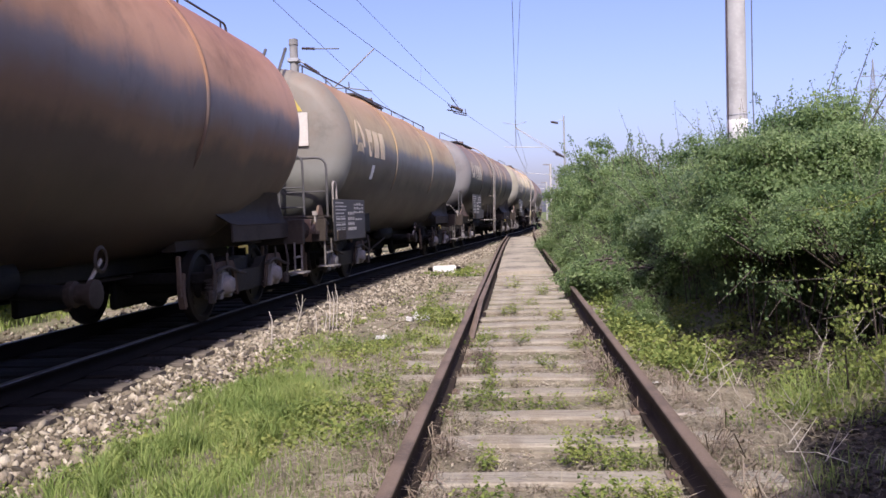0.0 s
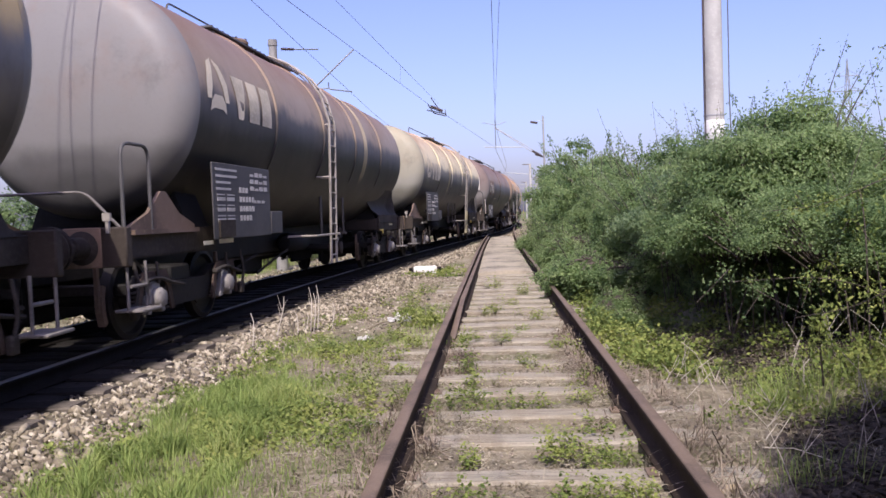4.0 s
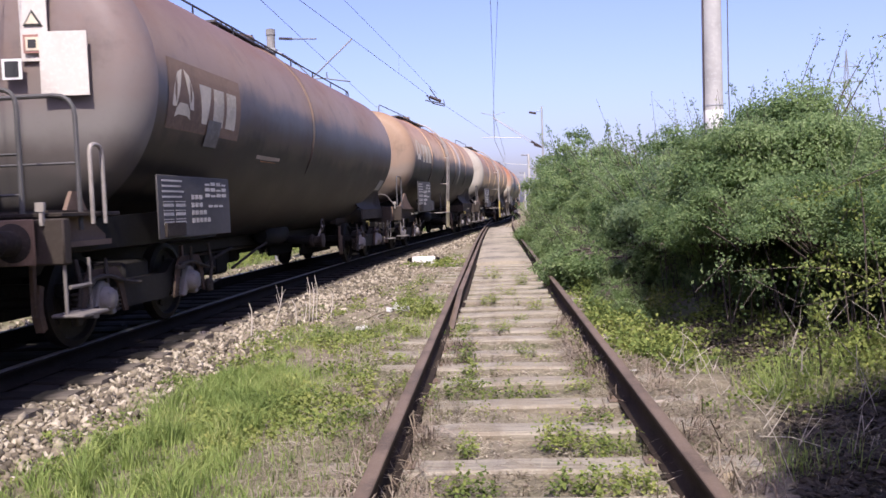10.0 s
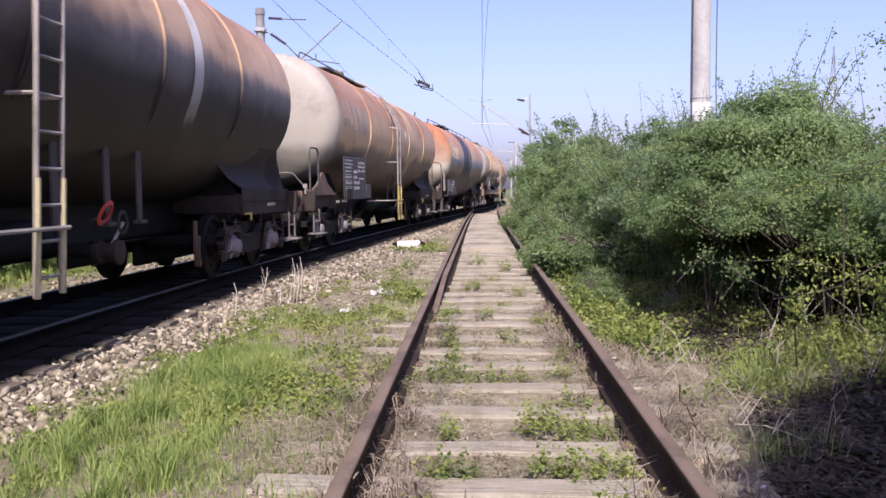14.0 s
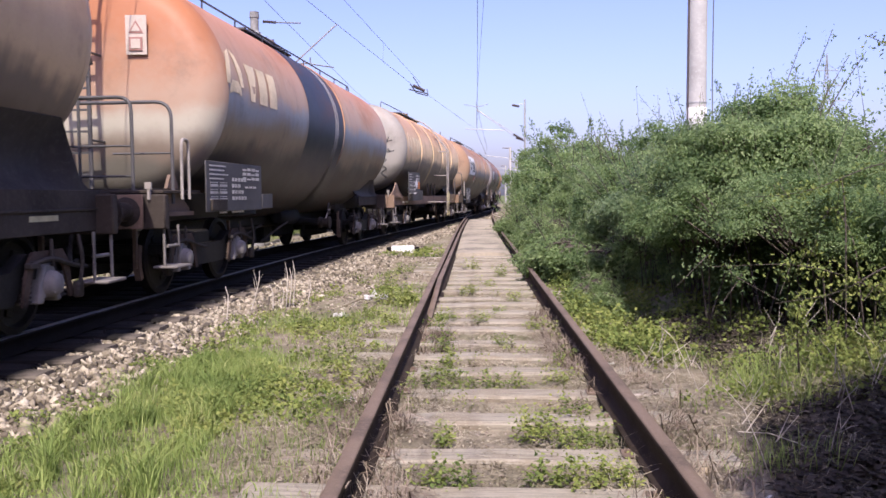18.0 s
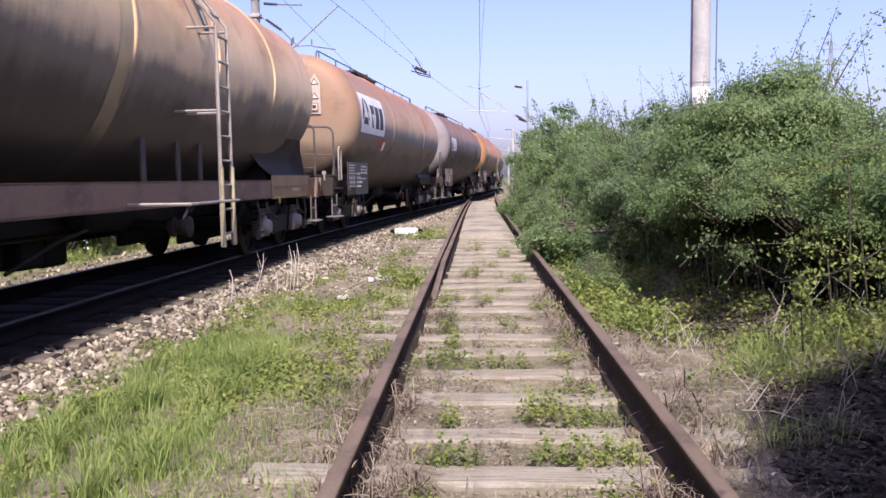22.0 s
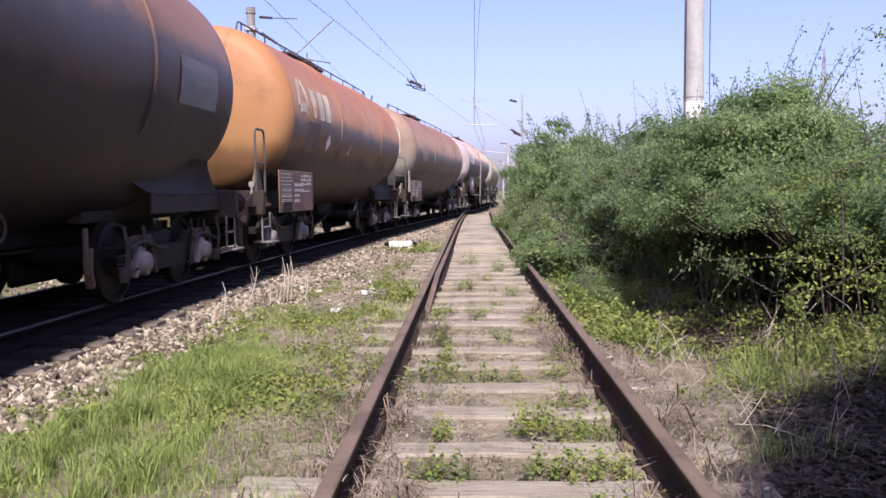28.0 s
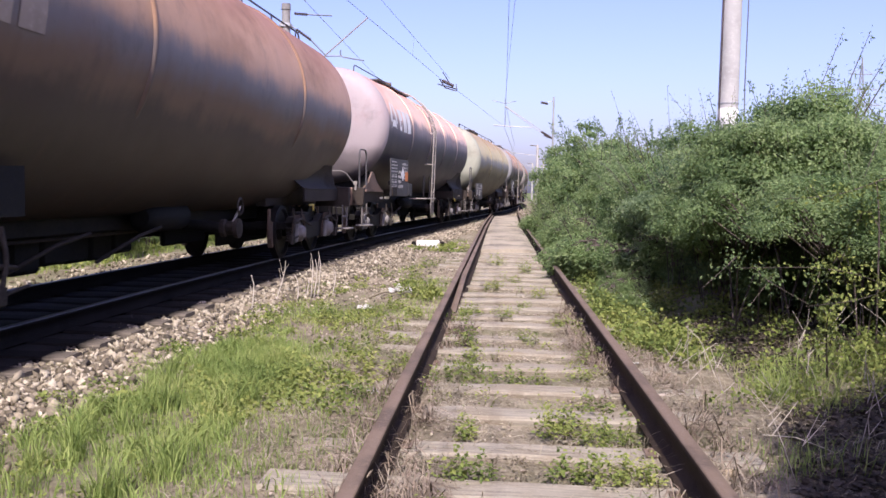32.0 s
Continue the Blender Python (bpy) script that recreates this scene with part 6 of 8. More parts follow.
def shrub_meshes(seed, leaves_n=160, clumps=180, wands=9, R=(1.35, 1.35, 1.45), leaf=0.064, mid=1.35, low=-0.45, lobes=15, stem=1.0, bases=7):
    """A dense shrub about 3 m high, of rounded lobes with dark gaps between them: crown and stems."""
    g = np.random.default_rng(seed)
    ld = g.normal(size=(lobes, 3))
    ld[:, 2] = np.abs(ld[:, 2]) * 1.1 + low
    ld /= np.linalg.norm(ld, axis=1, keepdims=True)
    lr = g.uniform(0.16, 0.34, lobes)
    lc = ld * (lumpy(ld, seed) * g.uniform(0.48, 0.98, lobes))[:, None]
    lobe = g.integers(0, lobes, clumps)
    d = g.normal(size=(clumps, 3)) + ld[lobe] * 0.9 + np.array([0, 0, 0.25])
    d /= np.linalg.norm(d, axis=1, keepdims=True)
    cen = (lc[lobe] + d * lr[lobe, None] * g.uniform(0.75, 1.05, (clumps, 1))) * np.array(R) + np.array([0, 0, mid])
    n = clumps * leaves_n
    which = np.repeat(np.arange(clumps), leaves_n)
    sig = g.uniform(0.07, 0.15, clumps)[which, None] * np.array([1.0, 1.0, 0.62])
    pos = cen[which] + g.normal(size=(n, 3)) * sig
    face = d[which] * 0.8 + g.normal(size=(n, 3)) * 0.55 + np.array([0, 0, 0.55])
    keep = pos[:, 2] > 0.02
    sets = [leaf_arrays(pos[keep], g.normal(size=(keep.sum(), 3)), g.uniform(0.6, 1.4, keep.sum()) * leaf, g.uniform(0.7, 1.3, keep.sum()) * leaf * 0.55, g, 0.25, face[keep])]
    m = n // 6  # a sparse inner fill
    dm = g.normal(size=(m, 3))
    dm[:, 2] = np.abs(dm[:, 2]) + low * 0.6
    dm /= np.linalg.norm(dm, axis=1, keepdims=True)
    pm = dm * g.uniform(0.35, 0.80, (m, 1)) * np.array(R) + np.array([0, 0, mid])
    pm = pm[pm[:, 2] > 0.03]
    sets.append(leaf_arrays(pm, g.normal(size=(len(pm), 3)), g.uniform(0.8, 1.5, len(pm)) * leaf, g.uniform(0.8, 1.4, len(pm)) * leaf * 0.6, g))
    stems = bmesh.new()
    for i in range(bases):
        a = g.uniform(0, 6.28)
        tip = cen[g.integers(clumps)]
        b0 = Vector((0.18 * math.cos(a), 0.18 * math.sin(a), -0.1))
        tube(stems, [b0, b0.lerp(Vector(tip), 0.4) + Vector((0, 0, 0.25)), b0.lerp(Vector(tip), 0.75) + Vector((0, 0, 0.2)), Vector(tip)], [0.032 * stem, 0.024 * stem, 0.016 * stem, 0.007], 5)
    for c in cen[:: max(1, clumps // 40)]:
        m = Vector(c) * 0.45 + Vector((0, 0, 0.5))
        tube(stems, [m, m.lerp(Vector(c), 0.6) + Vector((0, 0, 0.1)), Vector(c) * 1.04], [0.014, 0.01, 0.004], 4)
    for i in range(wands):  # long young shoots above the outline
        a, q = g.uniform(0, 6.28), g.uniform(0.2, 0.8)
        b0 = np.array([math.cos(a) * q * R[0], math.sin(a) * q * R[1], mid + R[2] * (0.42 + 0.35 * (1 - q))])
        lean = np.array([math.cos(a) * 0.5, math.sin(a) * 0.5, 1.0]) + g.normal(size=3) * 0.25
        lean /= np.linalg.norm(lean)
        ln = g.uniform(0.55, 1.15)
        tube(stems, [b0, b0 + lean * ln * 0.5 + [0, 0, 0.03], b0 + lean * ln], [0.009, 0.006, 0.003], 4)
        m = int(ln * 75)
        t = g.uniform(0.1, 1, m)
        p = b0 + lean * ln * t[:, None] + g.normal(size=(m, 3)) * 0.035
        sets.append(leaf_arrays(p, g.normal(size=(m, 3)) + lean * 0.6, g.uniform(0.6, 1.2, m) * leaf, g.uniform(0.6, 1.1, m) * leaf * 0.5, g))
    V, T = joined(sets)
    return raw("crown", V, T, M_BUSH), mesh_of("stem", stems, M_BARK, True)


SHRUBS = [shrub_meshes(31 + i, 165, 125, leaf=0.052, lobes=19) for i in range(5)]
SHRUBS += [shrub_meshes(51 + i, 100, 60, 3, (0.7, 0.7, 0.5), 0.06, 0.35, lobes=9) for i in range(3)]
SHRUBS += [shrub_meshes(61 + i, 130, 150, 12, (1.4, 1.4, 1.05), 0.064, 1.55, -0.25, stem=0.4) for i in range(2)]
SHRUBS += [shrub_meshes(71 + i, 80, 110, 7, leaf=0.085) for i in range(4)]  # lighter ones for the distance
SHRUBS += [shrub_meshes(91 + i, 150, 120, 2, (1.3, 1.05, 0.66), 0.046, 1.50, -0.05, lobes=11, stem=0.5, bases=2) for i in range(2)]  # overhanging canopies


def shrub(x, y, k, variant, turn, squash=1.0, label="dense green wild shrub beside the siding", group="hedge beside the siding"):
    b = thing("shrub", label, "shrub", group, "", Matrix.LocRotScale((x, y, float(ground_z(x, y)) - 0.05), Euler((0, 0, turn)), (k, k, k * squash)))
    crown, stems = SHRUBS[variant]
    for nm, me in (("crown", crown), ("stem", stems)):
        o = new(nm, me)
        o.parent = b
        if nm == "crown":
            o.material_slots[0].link = "OBJECT"
            o.material_slots[0].material = (M_BUSH2 if variant in (5, 6, 7) else (M_BUSH, M_BUSH2, M_BUSH3, M_BUSH2)[int(turn * 10) % 4])
    return b


g = random.Random(8)
HEDGE = [(3.3, 10.9, 0.76), (4.0, 12.0, 0.80), (3.6, 10.7, 0.74), (3.9, 11.4, 0.80), (3.1, 12.9, 0.82), (4.6, 13.4, 0.90), (2.9, 15.0, 0.80), (3.0, 17.2, 0.86), (2.7, 19.4, 0.90), (2.8, 21.8, 0.95), (2.7, 24.2, 1.0), (2.9, 26.8, 1.08), (2.8, 29.5, 1.05), (2.9, 32.5, 1.08), (3.0, 36.0, 1.1), (3.1, 40.0, 1.1), (3.3, 44.5, 1.05), (3.7, 49.5, 1.0), (4.2, 55.0, 0.95), (4.7, 61.0, 0.9), (5.2, 68.0, 0.9),
         (5.9, 10.2, 0.62), (6.3, 12.4, 0.62), (5.4, 15.5, 0.9), (4.8, 19.8, 0.95), (4.8, 24.0, 0.98), (4.9, 30.0, 1.0), (2.7, -1.0, 1.1), (5.2, 3.6, 1.1)]
for i, (x, y, k) in enumerate(HEDGE):
    shrub(x, y, k, i % 5 if 4 < y < 20 else 10 + i % 4, g.uniform(0, 6.28), g.uniform(0.92, 1.08))
for i, (x, y, k) in enumerate(((2.85, 1.3, 0.95), (4.0, 2.6, 1.0), (2.9, 0.5, 1.0), (3.3, 1.7, 1.0), (2.5, 0.0, 0.9), (2.75, 0.9, 0.95), (3.5, 0.8, 1.0), (3.0, 1.6, 0.9), (3.1, 1.0, 1.05), (2.65, 0.5, 0.95))):
    shrub(x, y, k, i % 5, 1.3 * i, 1.65, "tall dense green shrub that shades the verge")
for i, (x, y, k) in enumerate(((3.5, 6.75, 0.46), (3.95, 7.2, 0.58), (5.1, 8.4, 0.60), (4.6, 6.3, 0.62), (5.3, 6.5, 0.66), (4.4, 9.6, 0.60), (6.1, 7.8, 0.55), (2.4, 9.5, 0.60), (2.4, 10.4, 0.60), (2.25, 11.5, 0.64), (2.35, 12.6, 0.68), (2.9, 10.0, 0.66), (3.3, 9.9, 0.72))):
    shrub(x, y, k, 8 + i % 2, g.uniform(0, 6.28), 1.0, "arching green shrub with a dark hollow beneath")
for i, (x, y, k) in enumerate(((5.0, 9.6, 1.5), (6.2, 9.2, 1.6), (4.4, 10.2, 1.2), (6.2, 8.2, 1.4), (6.9, 6.8, 1.4), (2.6, 10.2, 0.85), (3.4, 10.0, 1.0), (3.9, 9.4, 0.9), (4.9, 8.7, 1.1), (5.4, 7.6, 1.0), (3.2, 9.5, 0.8), (2.8, 9.5, 0.6), (2.6, 11.2, 0.6), (2.3, 12.0, 0.55), (2.7, 8.9, 0.62), (3.2, 8.7, 0.75), (3.7, 8.3, 0.7))):
    shrub(x, y, k, 5 + i % 3, g.uniform(0, 6.28), 1.2, "low leafy undergrowth in the shade of the hedge", "low growth")
for i, (x, y, k) in enumerate(((3.05, 2.6, 0.85), (3.2, 3.6, 0.82), (3.35, 4.4, 0.66), (4.1, 3.9, 0.9))):
    shrub(x, y, k, i % 5, 2.3 * i, 1.0, "dense green shrub close beside the verge")
# out of view, added to keep sky light off the verge
for i, (x, y, k) in enumerate(((2.35, 2.1, 0.95), (2.8, 2.9, 1.05), (3.3, 3.6, 1.15), (2.0, 1.4, 0.9), (2.5, 1.6, 1.2), (3.0, 2.4, 1.3))):
    shrub(x, y, k, 5 + i % 3, 0.9 * i, 1.3, "unseen low shrub added to darken the verge", "low growth")
for i, (x, y, k) in enumerate(((2.68, 8.6, 0.78), (2.9, 9.2, 0.86), (3.02, 8.8, 0.78), (3.15, 9.4, 0.86), (2.5, 7.95, 0.66), (3.0, 7.75, 0.68), (2.2, 8.6, 0.62), (3.5, 7.8, 0.66), (2.8, 7.25, 0.60), (3.3, 7.1, 0.60))):
    shrub(x, y, k, 14 + i % 2, 0.4 * (i % 3) + 3.1 * (i % 2), 1.0 if k < 0.75 else 1.2, "wide overhanging shrub above a dark hollow")
for i in range(64):  # low growth along the foot of the hedge
    y = 9.3 + i * 0.38 + g.uniform(-0.3, 0.3)
    x = float(siding_x(y)) + (1.35 + g.uniform(-0.1, 0.2) if y < 11.5 else 1.6 + g.uniform(-0.1, 0.5) if y < 14 else 1.5 + g.uniform(-0.1, 0.5))
    shrub(x, y, g.uniform(0.28, 0.45) if y < 12 else g.uniform(0.6, 1.05), 5 + i % 3, g.uniform(0, 6.28), g.uniform(0.6, 1.15), "low leafy bramble at the foot of the hedge", "low growth")
for i in range(64):  # beyond the main line
    y = (1 + i * 0.45 if i < 40 else 19 + (i - 40) * 1.5) + g.uniform(-0.4, 0.4)
    x = float(train_x(y)) - g.uniform(3.3, 5.6)
    shrub(x, y, g.uniform(0.4, 0.85), 10 + i % 4, g.uniform(0, 6.28), 0.9, "green shrub on the far side of the main line", "far side growth")


def blades(pos, height, lean, width, g):
    """Grass blades: three triangles each."""
    n = len(pos)
    a = g.uniform(0, 6.28, n)
    side = np.stack([np.cos(a), np.sin(a), np.zeros(n)], -1)
    b = g.uniform(0, 6.28, n)
    bend = np.stack([np.cos(b), np.sin(b), np.zeros(n)], -1) * (height * lean)[:, None]
    up = np.array([0, 0, 1.0])
    w = width[:, None]
    mid = pos + up * (height * 0.6)[:, None] + bend * 0.35
    tip = pos + up * (height * np.sqrt(np.clip(1 - lean ** 2 * 0.5, 0.05, 1)))[:, None] + bend
    V = np.stack([pos - side * w, pos + side * w, mid + side * w * 0.7, mid - side * w * 0.7, tip], 1).reshape(-1, 3)
    k = np.arange(n)[:, None] * 5
    return V, np.concatenate([k + [0, 1, 2], k + [0, 2, 3], k + [3, 2, 4]], 0)


def patchy(x, y, seed, f=1.0):
    g2 = np.random.default_rng(seed)
    q = np.zeros(len(x))
    for fr, am in ((0.7, 1.0), (1.7, 0.7), (3.9, 0.5), (8.0, 0.35)):
        p, t = g2.uniform(0, 6.28, 2), g2.uniform(0, 6.28)
        q += am * np.sin((x * math.cos(t) + y * math.sin(t)) * fr * f + p[0]) * np.sin((y * math.cos(t) - x * math.sin(t)) * fr * f * 1.1 + p[1])
    return q


def scatter(g, n, x0, x1, y0, y1, power=1.0):
    return g.uniform(x0, x1, n), y0 + (y1 - y0) * g.uniform(0, 1, n) ** power


def on_ground(x, y, lift=0.0):
    return np.stack([x, y, ground_z(x, y) + lift], -1)


g = np.random.default_rng(21)
sets = []
x, y = scatter(g, 72000, -3.5, -1.0, 2.6, 12.0, 1.25)  # tall grass between the tracks
edge = -1.74 - 0.08 * (y - 4) * (y < 9) + 0.15 * np.sin(y * 2.1) + g.normal(size=len(y)) * 0.13
left = train_x(y) + 2.22 + 0.14 * np.sin(y * 1.7) + 0.1 * np.sin(y * 4.3)
k = (x < edge + 0.1) & (x > left - 0.1) & (patchy(x, y, 3) + 0.7 * patchy(x, y, 6, 2.6) + g.normal(size=len(x)) * 0.3 > 0.05 + 0.34 * np.clip(y - 6.3, 0, 4))
x, y = x[k], y[k]
tall = np.clip(1.35 - np.abs(x + 2.15) * 1.1, 0.35, 1.2) * np.clip(1.25 - np.clip(y - 6.0, 0, 4) * 0.25, 0.3, 1.3) * np.clip(0.75 + 0.3 * patchy(x, y, 5), 0.35, 1.25)
sets.append(blades(on_ground(x, y), g.uniform(0.06, 0.19, len(x)) * tall, g.uniform(0.1, 0.75, len(x)), g.uniform(0.0018, 0.004, len(x)), g))
tx, ty = scatter(g, 300, -3.3, -1.4, 2.7, 9.5, 1.2)  # tufts of longer grass
k = (tx < -1.62 - 0.10 * (ty - 4)) & (tx > train_x(ty) + 2.25) & (patchy(tx, ty, 6, 2.6) > -0.35)
tx, ty = tx[k], ty[k]
w = np.repeat(np.arange(len(tx)), 46)
a, q = g.uniform(0, 6.28, len(w)), 0.05 * np.sqrt(g.uniform(0, 1, len(w)))
th = g.uniform(0.09, 0.25, len(tx))[w] * np.clip(1.2 - np.clip(ty[w] - 6, 0, 4) * 0.2, 0.4, 1.2)
sets.append(blades(on_ground(tx[w] + q * np.cos(a), ty[w] + q * np.sin(a)), th * g.uniform(0.5, 1.1, len(w)), g.uniform(0.25, 0.95, len(w)), g.uniform(0.0018, 0.0045, len(w)), g))
x, y = scatter(g, 26000, -3.0, -0.85, 3.0, 26.0, 1.1)  # short grass further on
k = (x > train_x(y) + 2.1) & (patchy(x, y, 9) > 0.15 + 0.06 * np.clip(y - 8, 0, 8) + 0.5 * (y > 13)) & (y < 20) & (np.hypot(x + 1.7, (y - 11.1) * 0.7) > 0.55)
x, y = x[k], y[k]
sets.append(blades(on_ground(x, y), g.uniform(0.03, 0.12, len(x)), g.uniform(0.1, 0.8, len(x)), g.uniform(0.002, 0.0045, len(x)), g))
x, y = scatter(g, 8500, 1.15, 3.4, 4.3, 14.0, 1.2)  # right verge
k = (patchy(x, y, 13, 1.6) > 0.45 - 0.25 * (x > 1.7)) & ((y < 6.9) | (x < 1.8) | (g.uniform(size=len(x)) < 0.08))
x, y = x[k], y[k]
sets.append(blades(on_ground(x, y), g.uniform(0.05, 0.28, len(x)) * np.clip(0.5 + (x - 1.1) * 0.6, 0.4, 1.2) * np.clip(1.1 - (y - 5.6) * 0.28, 0.3, 1.0), g.uniform(0.1, 0.8, len(x)), g.uniform(0.002, 0.004, len(x)), g))
x, y = scatter(g, 3000, 1.65, 3.0, 5.3, 6.4, 1.0)  # longer grass before the hollow
k = patchy(x, y, 15, 1.8) + g.normal(size=len(x)) * 0.3 > 0.25 - 0.3 * (x > 1.9) * (y < 5.9)
x, y = x[k], y[k]
sets.append(blades(on_ground(x, y), g.uniform(0.08, 0.34, len(x)), g.uniform(0.15, 0.9, len(x)), g.uniform(0.0018, 0.0038, len(x)), g))
x, y = scatter(g, 30000, -13, -6.8, 4, 45, 1.2)  # beyond the main line
k = (x < train_x(y) - 2.6)
x, y = x[k], y[k]
sets.append(blades(on_ground(x, y), g.uniform(0.08, 0.3, len(x)), g.uniform(0.1, 0.8, len(x)), g.uniform(0.004, 0.01, len(x)), g))
tagged(new("grass", raw("grass", *joined(sets), M_GRASS)), "patchy green grass between and beside the tracks", "grass", kind="stuff")


def rosettes(g, cx, cy, n, spread, high, leaf):
    """Broad-leaved weeds: clusters of rounded leaves."""
    k = len(cx)
    w = np.repeat(np.arange(k), n)
    a, q = g.uniform(0, 6.28, k * n), spread * np.sqrt(g.uniform(0, 1, k * n)) * g.uniform(0.5, 1.3, k)[w]
    x, y = cx[w] + q * np.cos(a), cy[w] + q * np.sin(a)
    p = on_ground(x, y)
    p[:, 2] += g.uniform(0.02, 1, k * n) * high * (1.1 - q / (spread * 1.4)) + 0.01
    out = np.stack([np.cos(a), np.sin(a), g.uniform(-0.2, 0.6, k * n)], -1) + g.normal(size=(k * n, 3)) * 0.35
    s = g.uniform(0.6, 1.3, k * n) * leaf
    return leaf_arrays(p, out, s, s * 0.8, g, 0.15)


sets = []
x, y = scatter(g, 900, -3.2, -0.85, 3.2, 16.0, 1.2)
edge = -1.9 + 0.36 * np.clip(y - 5.0, 0, 1.2)
k = (x < edge + 0.12 * np.sin(y * 5)) & (g.uniform(size=len(x)) < np.where(y < 5.2, 0.45, 0.9)) & (x > train_x(y) + 2.0) & (np.hypot(x + 1.7, (y - 11.1) * 0.7) > 0.6) & (patchy(x, y, 17) > -0.35 + 0.14 * np.clip(y - 7.5, 0, 6))
sets.append(rosettes(g, x[k], y[k], 40, 0.11, 0.08, 0.023))
x, y = scatter(g, 1500, -3.0, -1.1, 4.4, 9.5, 1.0)  # yellow-green margin of the grass
k = (g.uniform(size=len(x)) < 0.10 + 0.55 * np.exp(-((x + 1.70) / 0.42) ** 2 - ((y - 6.2) / 1.1) ** 2)) & (patchy(x, y, 18, 2.2) > -0.4) & (x > train_x(y) + 2.1) & ((x < -1.75) | (y > 5.1))
sets.append(rosettes(g, x[k], y[k], 52, 0.12, 0.12, 0.030))
x, y = scatter(g, 300, -2.3, -0.85, 9.0, 24.0, 1.0)
k = (patchy(x, y, 19) > 0.75) & (np.hypot(x + 1.7, (y - 11.1) * 0.7) > 0.6) & (x > train_x(y) + 2.0)
sets.append(rosettes(g, x[k], y[k], 30, 0.16, 0.13, 0.05))
x, y = scatter(g, 380, 1.25, 3.3, 5.4, 13.0, 1.2)
k = (patchy(x, y, 23, 1.5) > -0.1 - 0.4 * (x > 1.8)) & ((y < 7.0) | (x < 1.85) | (g.uniform(size=len(x)) < 0.14))
far = k & (y > 7.0)
sets.append(rosettes(g, x[k & ~far], y[k & ~far], 30, 0.17, 0.20, 0.032))
sets.append(rosettes(g, x[far], y[far], 40, 0.16, 0.11, 0.036))
x, y = scatter(g, 120, 1.9, 3.6, 7.8, 13.0, 1.0)  # under the hedge
sets.append(rosettes(g, x, y, 44, 0.17, 0.16, 0.04))
x, y = scatter(g, 260, 0.95, 1.85, 7.2, 16.0, 1.0)  # leafy growth that leans against the rail
k = x - siding_x(y) < 1.42 + 0.3 * patchy(x, y, 27)
sets.append(rosettes(g, x[k], y[k], 52, 0.2, 0.24, 0.042))
x, y = scatter(g, 270, 1.02, 1.95, 6.7, 11.0, 1.0)  # sunlit yellow-green growth along the rail
k = (x < 1.45 + 0.16 * (y - 6.7)) & (x > 1.3 - 0.1 * (y - 6.7)) & (patchy(x, y, 33, 1.6) > -0.6)
sets.append(rosettes(g, x[k], y[k], 40, 0.15, 0.20, 0.040))
x, y = scatter(g, 120, 1.7, 3.6, 5.7, 7.6, 1.0)  # the verge before the hollow
k = patchy(x, y, 37, 1.9) > 0.35
sets.append(rosettes(g, x[k], y[k], 36, 0.15, 0.26, 0.036))
x, y = scatter(g, 300, -0.68, 0.70, 3.0, 14.0, 1.3)  # seedlings between the sleepers
k = (patchy(x, y, 43, 2.2) + 0.9 * (x > 0.05) * (y < 6) > 0.5) & (np.abs(x) < 0.66)
sets.append(rosettes(g, x[k], y[k], 26, 0.08, 0.14, 0.019))
x, y = scatter(g, 420, -12, -7, 3, 30, 1.0)
sets.append(rosettes(g, x, y, 26, 0.25, 0.25, 0.07))
tagged(new("weeds", raw("weeds", *joined(sets), M_WEED)), "low broad-leaved weeds, yellow-green in the sun", "weeds", kind="stuff")


def leafy_stems(g, x, y, k):
    """A small bushy weed: several leaning stems with leaves all the way up."""
    n = int(5 + k * 45)
    a, q = g.uniform(0, 6.28, n), k * 0.75 * np.sqrt(g.uniform(0, 1, n))
    tall = (0.085 + k * 0.75) * g.uniform(0.45, 1.1, n) * (1.15 - 0.5 * q / k)
    w = np.repeat(np.arange(n), 20)
    t = g.uniform(0.1, 1, len(w))
    p = on_ground(x + (q * np.cos(a))[w] * (1 + 0.3 * t), y + (q * np.sin(a))[w] * (1 + 0.3 * t)) + g.normal(size=(len(w), 3)) * [0.02, 0.02, 0.006]
    p[:, 2] += 0.01 + t * tall[w]
    out = g.normal(size=(len(w), 3)) * [1, 1, 0.35] + np.stack([np.cos(a), np.sin(a), np.zeros(n)], -1)[w] * 0.5
    s = g.uniform(0.6, 1.3, len(w)) * (0.020 + 0.06 * k)
    return leaf_arrays(p, out, s, s * 0.62, g, 0.2, np.array([0, 0, 1.0]) + g.normal(size=(len(w), 3)) * 0.45)


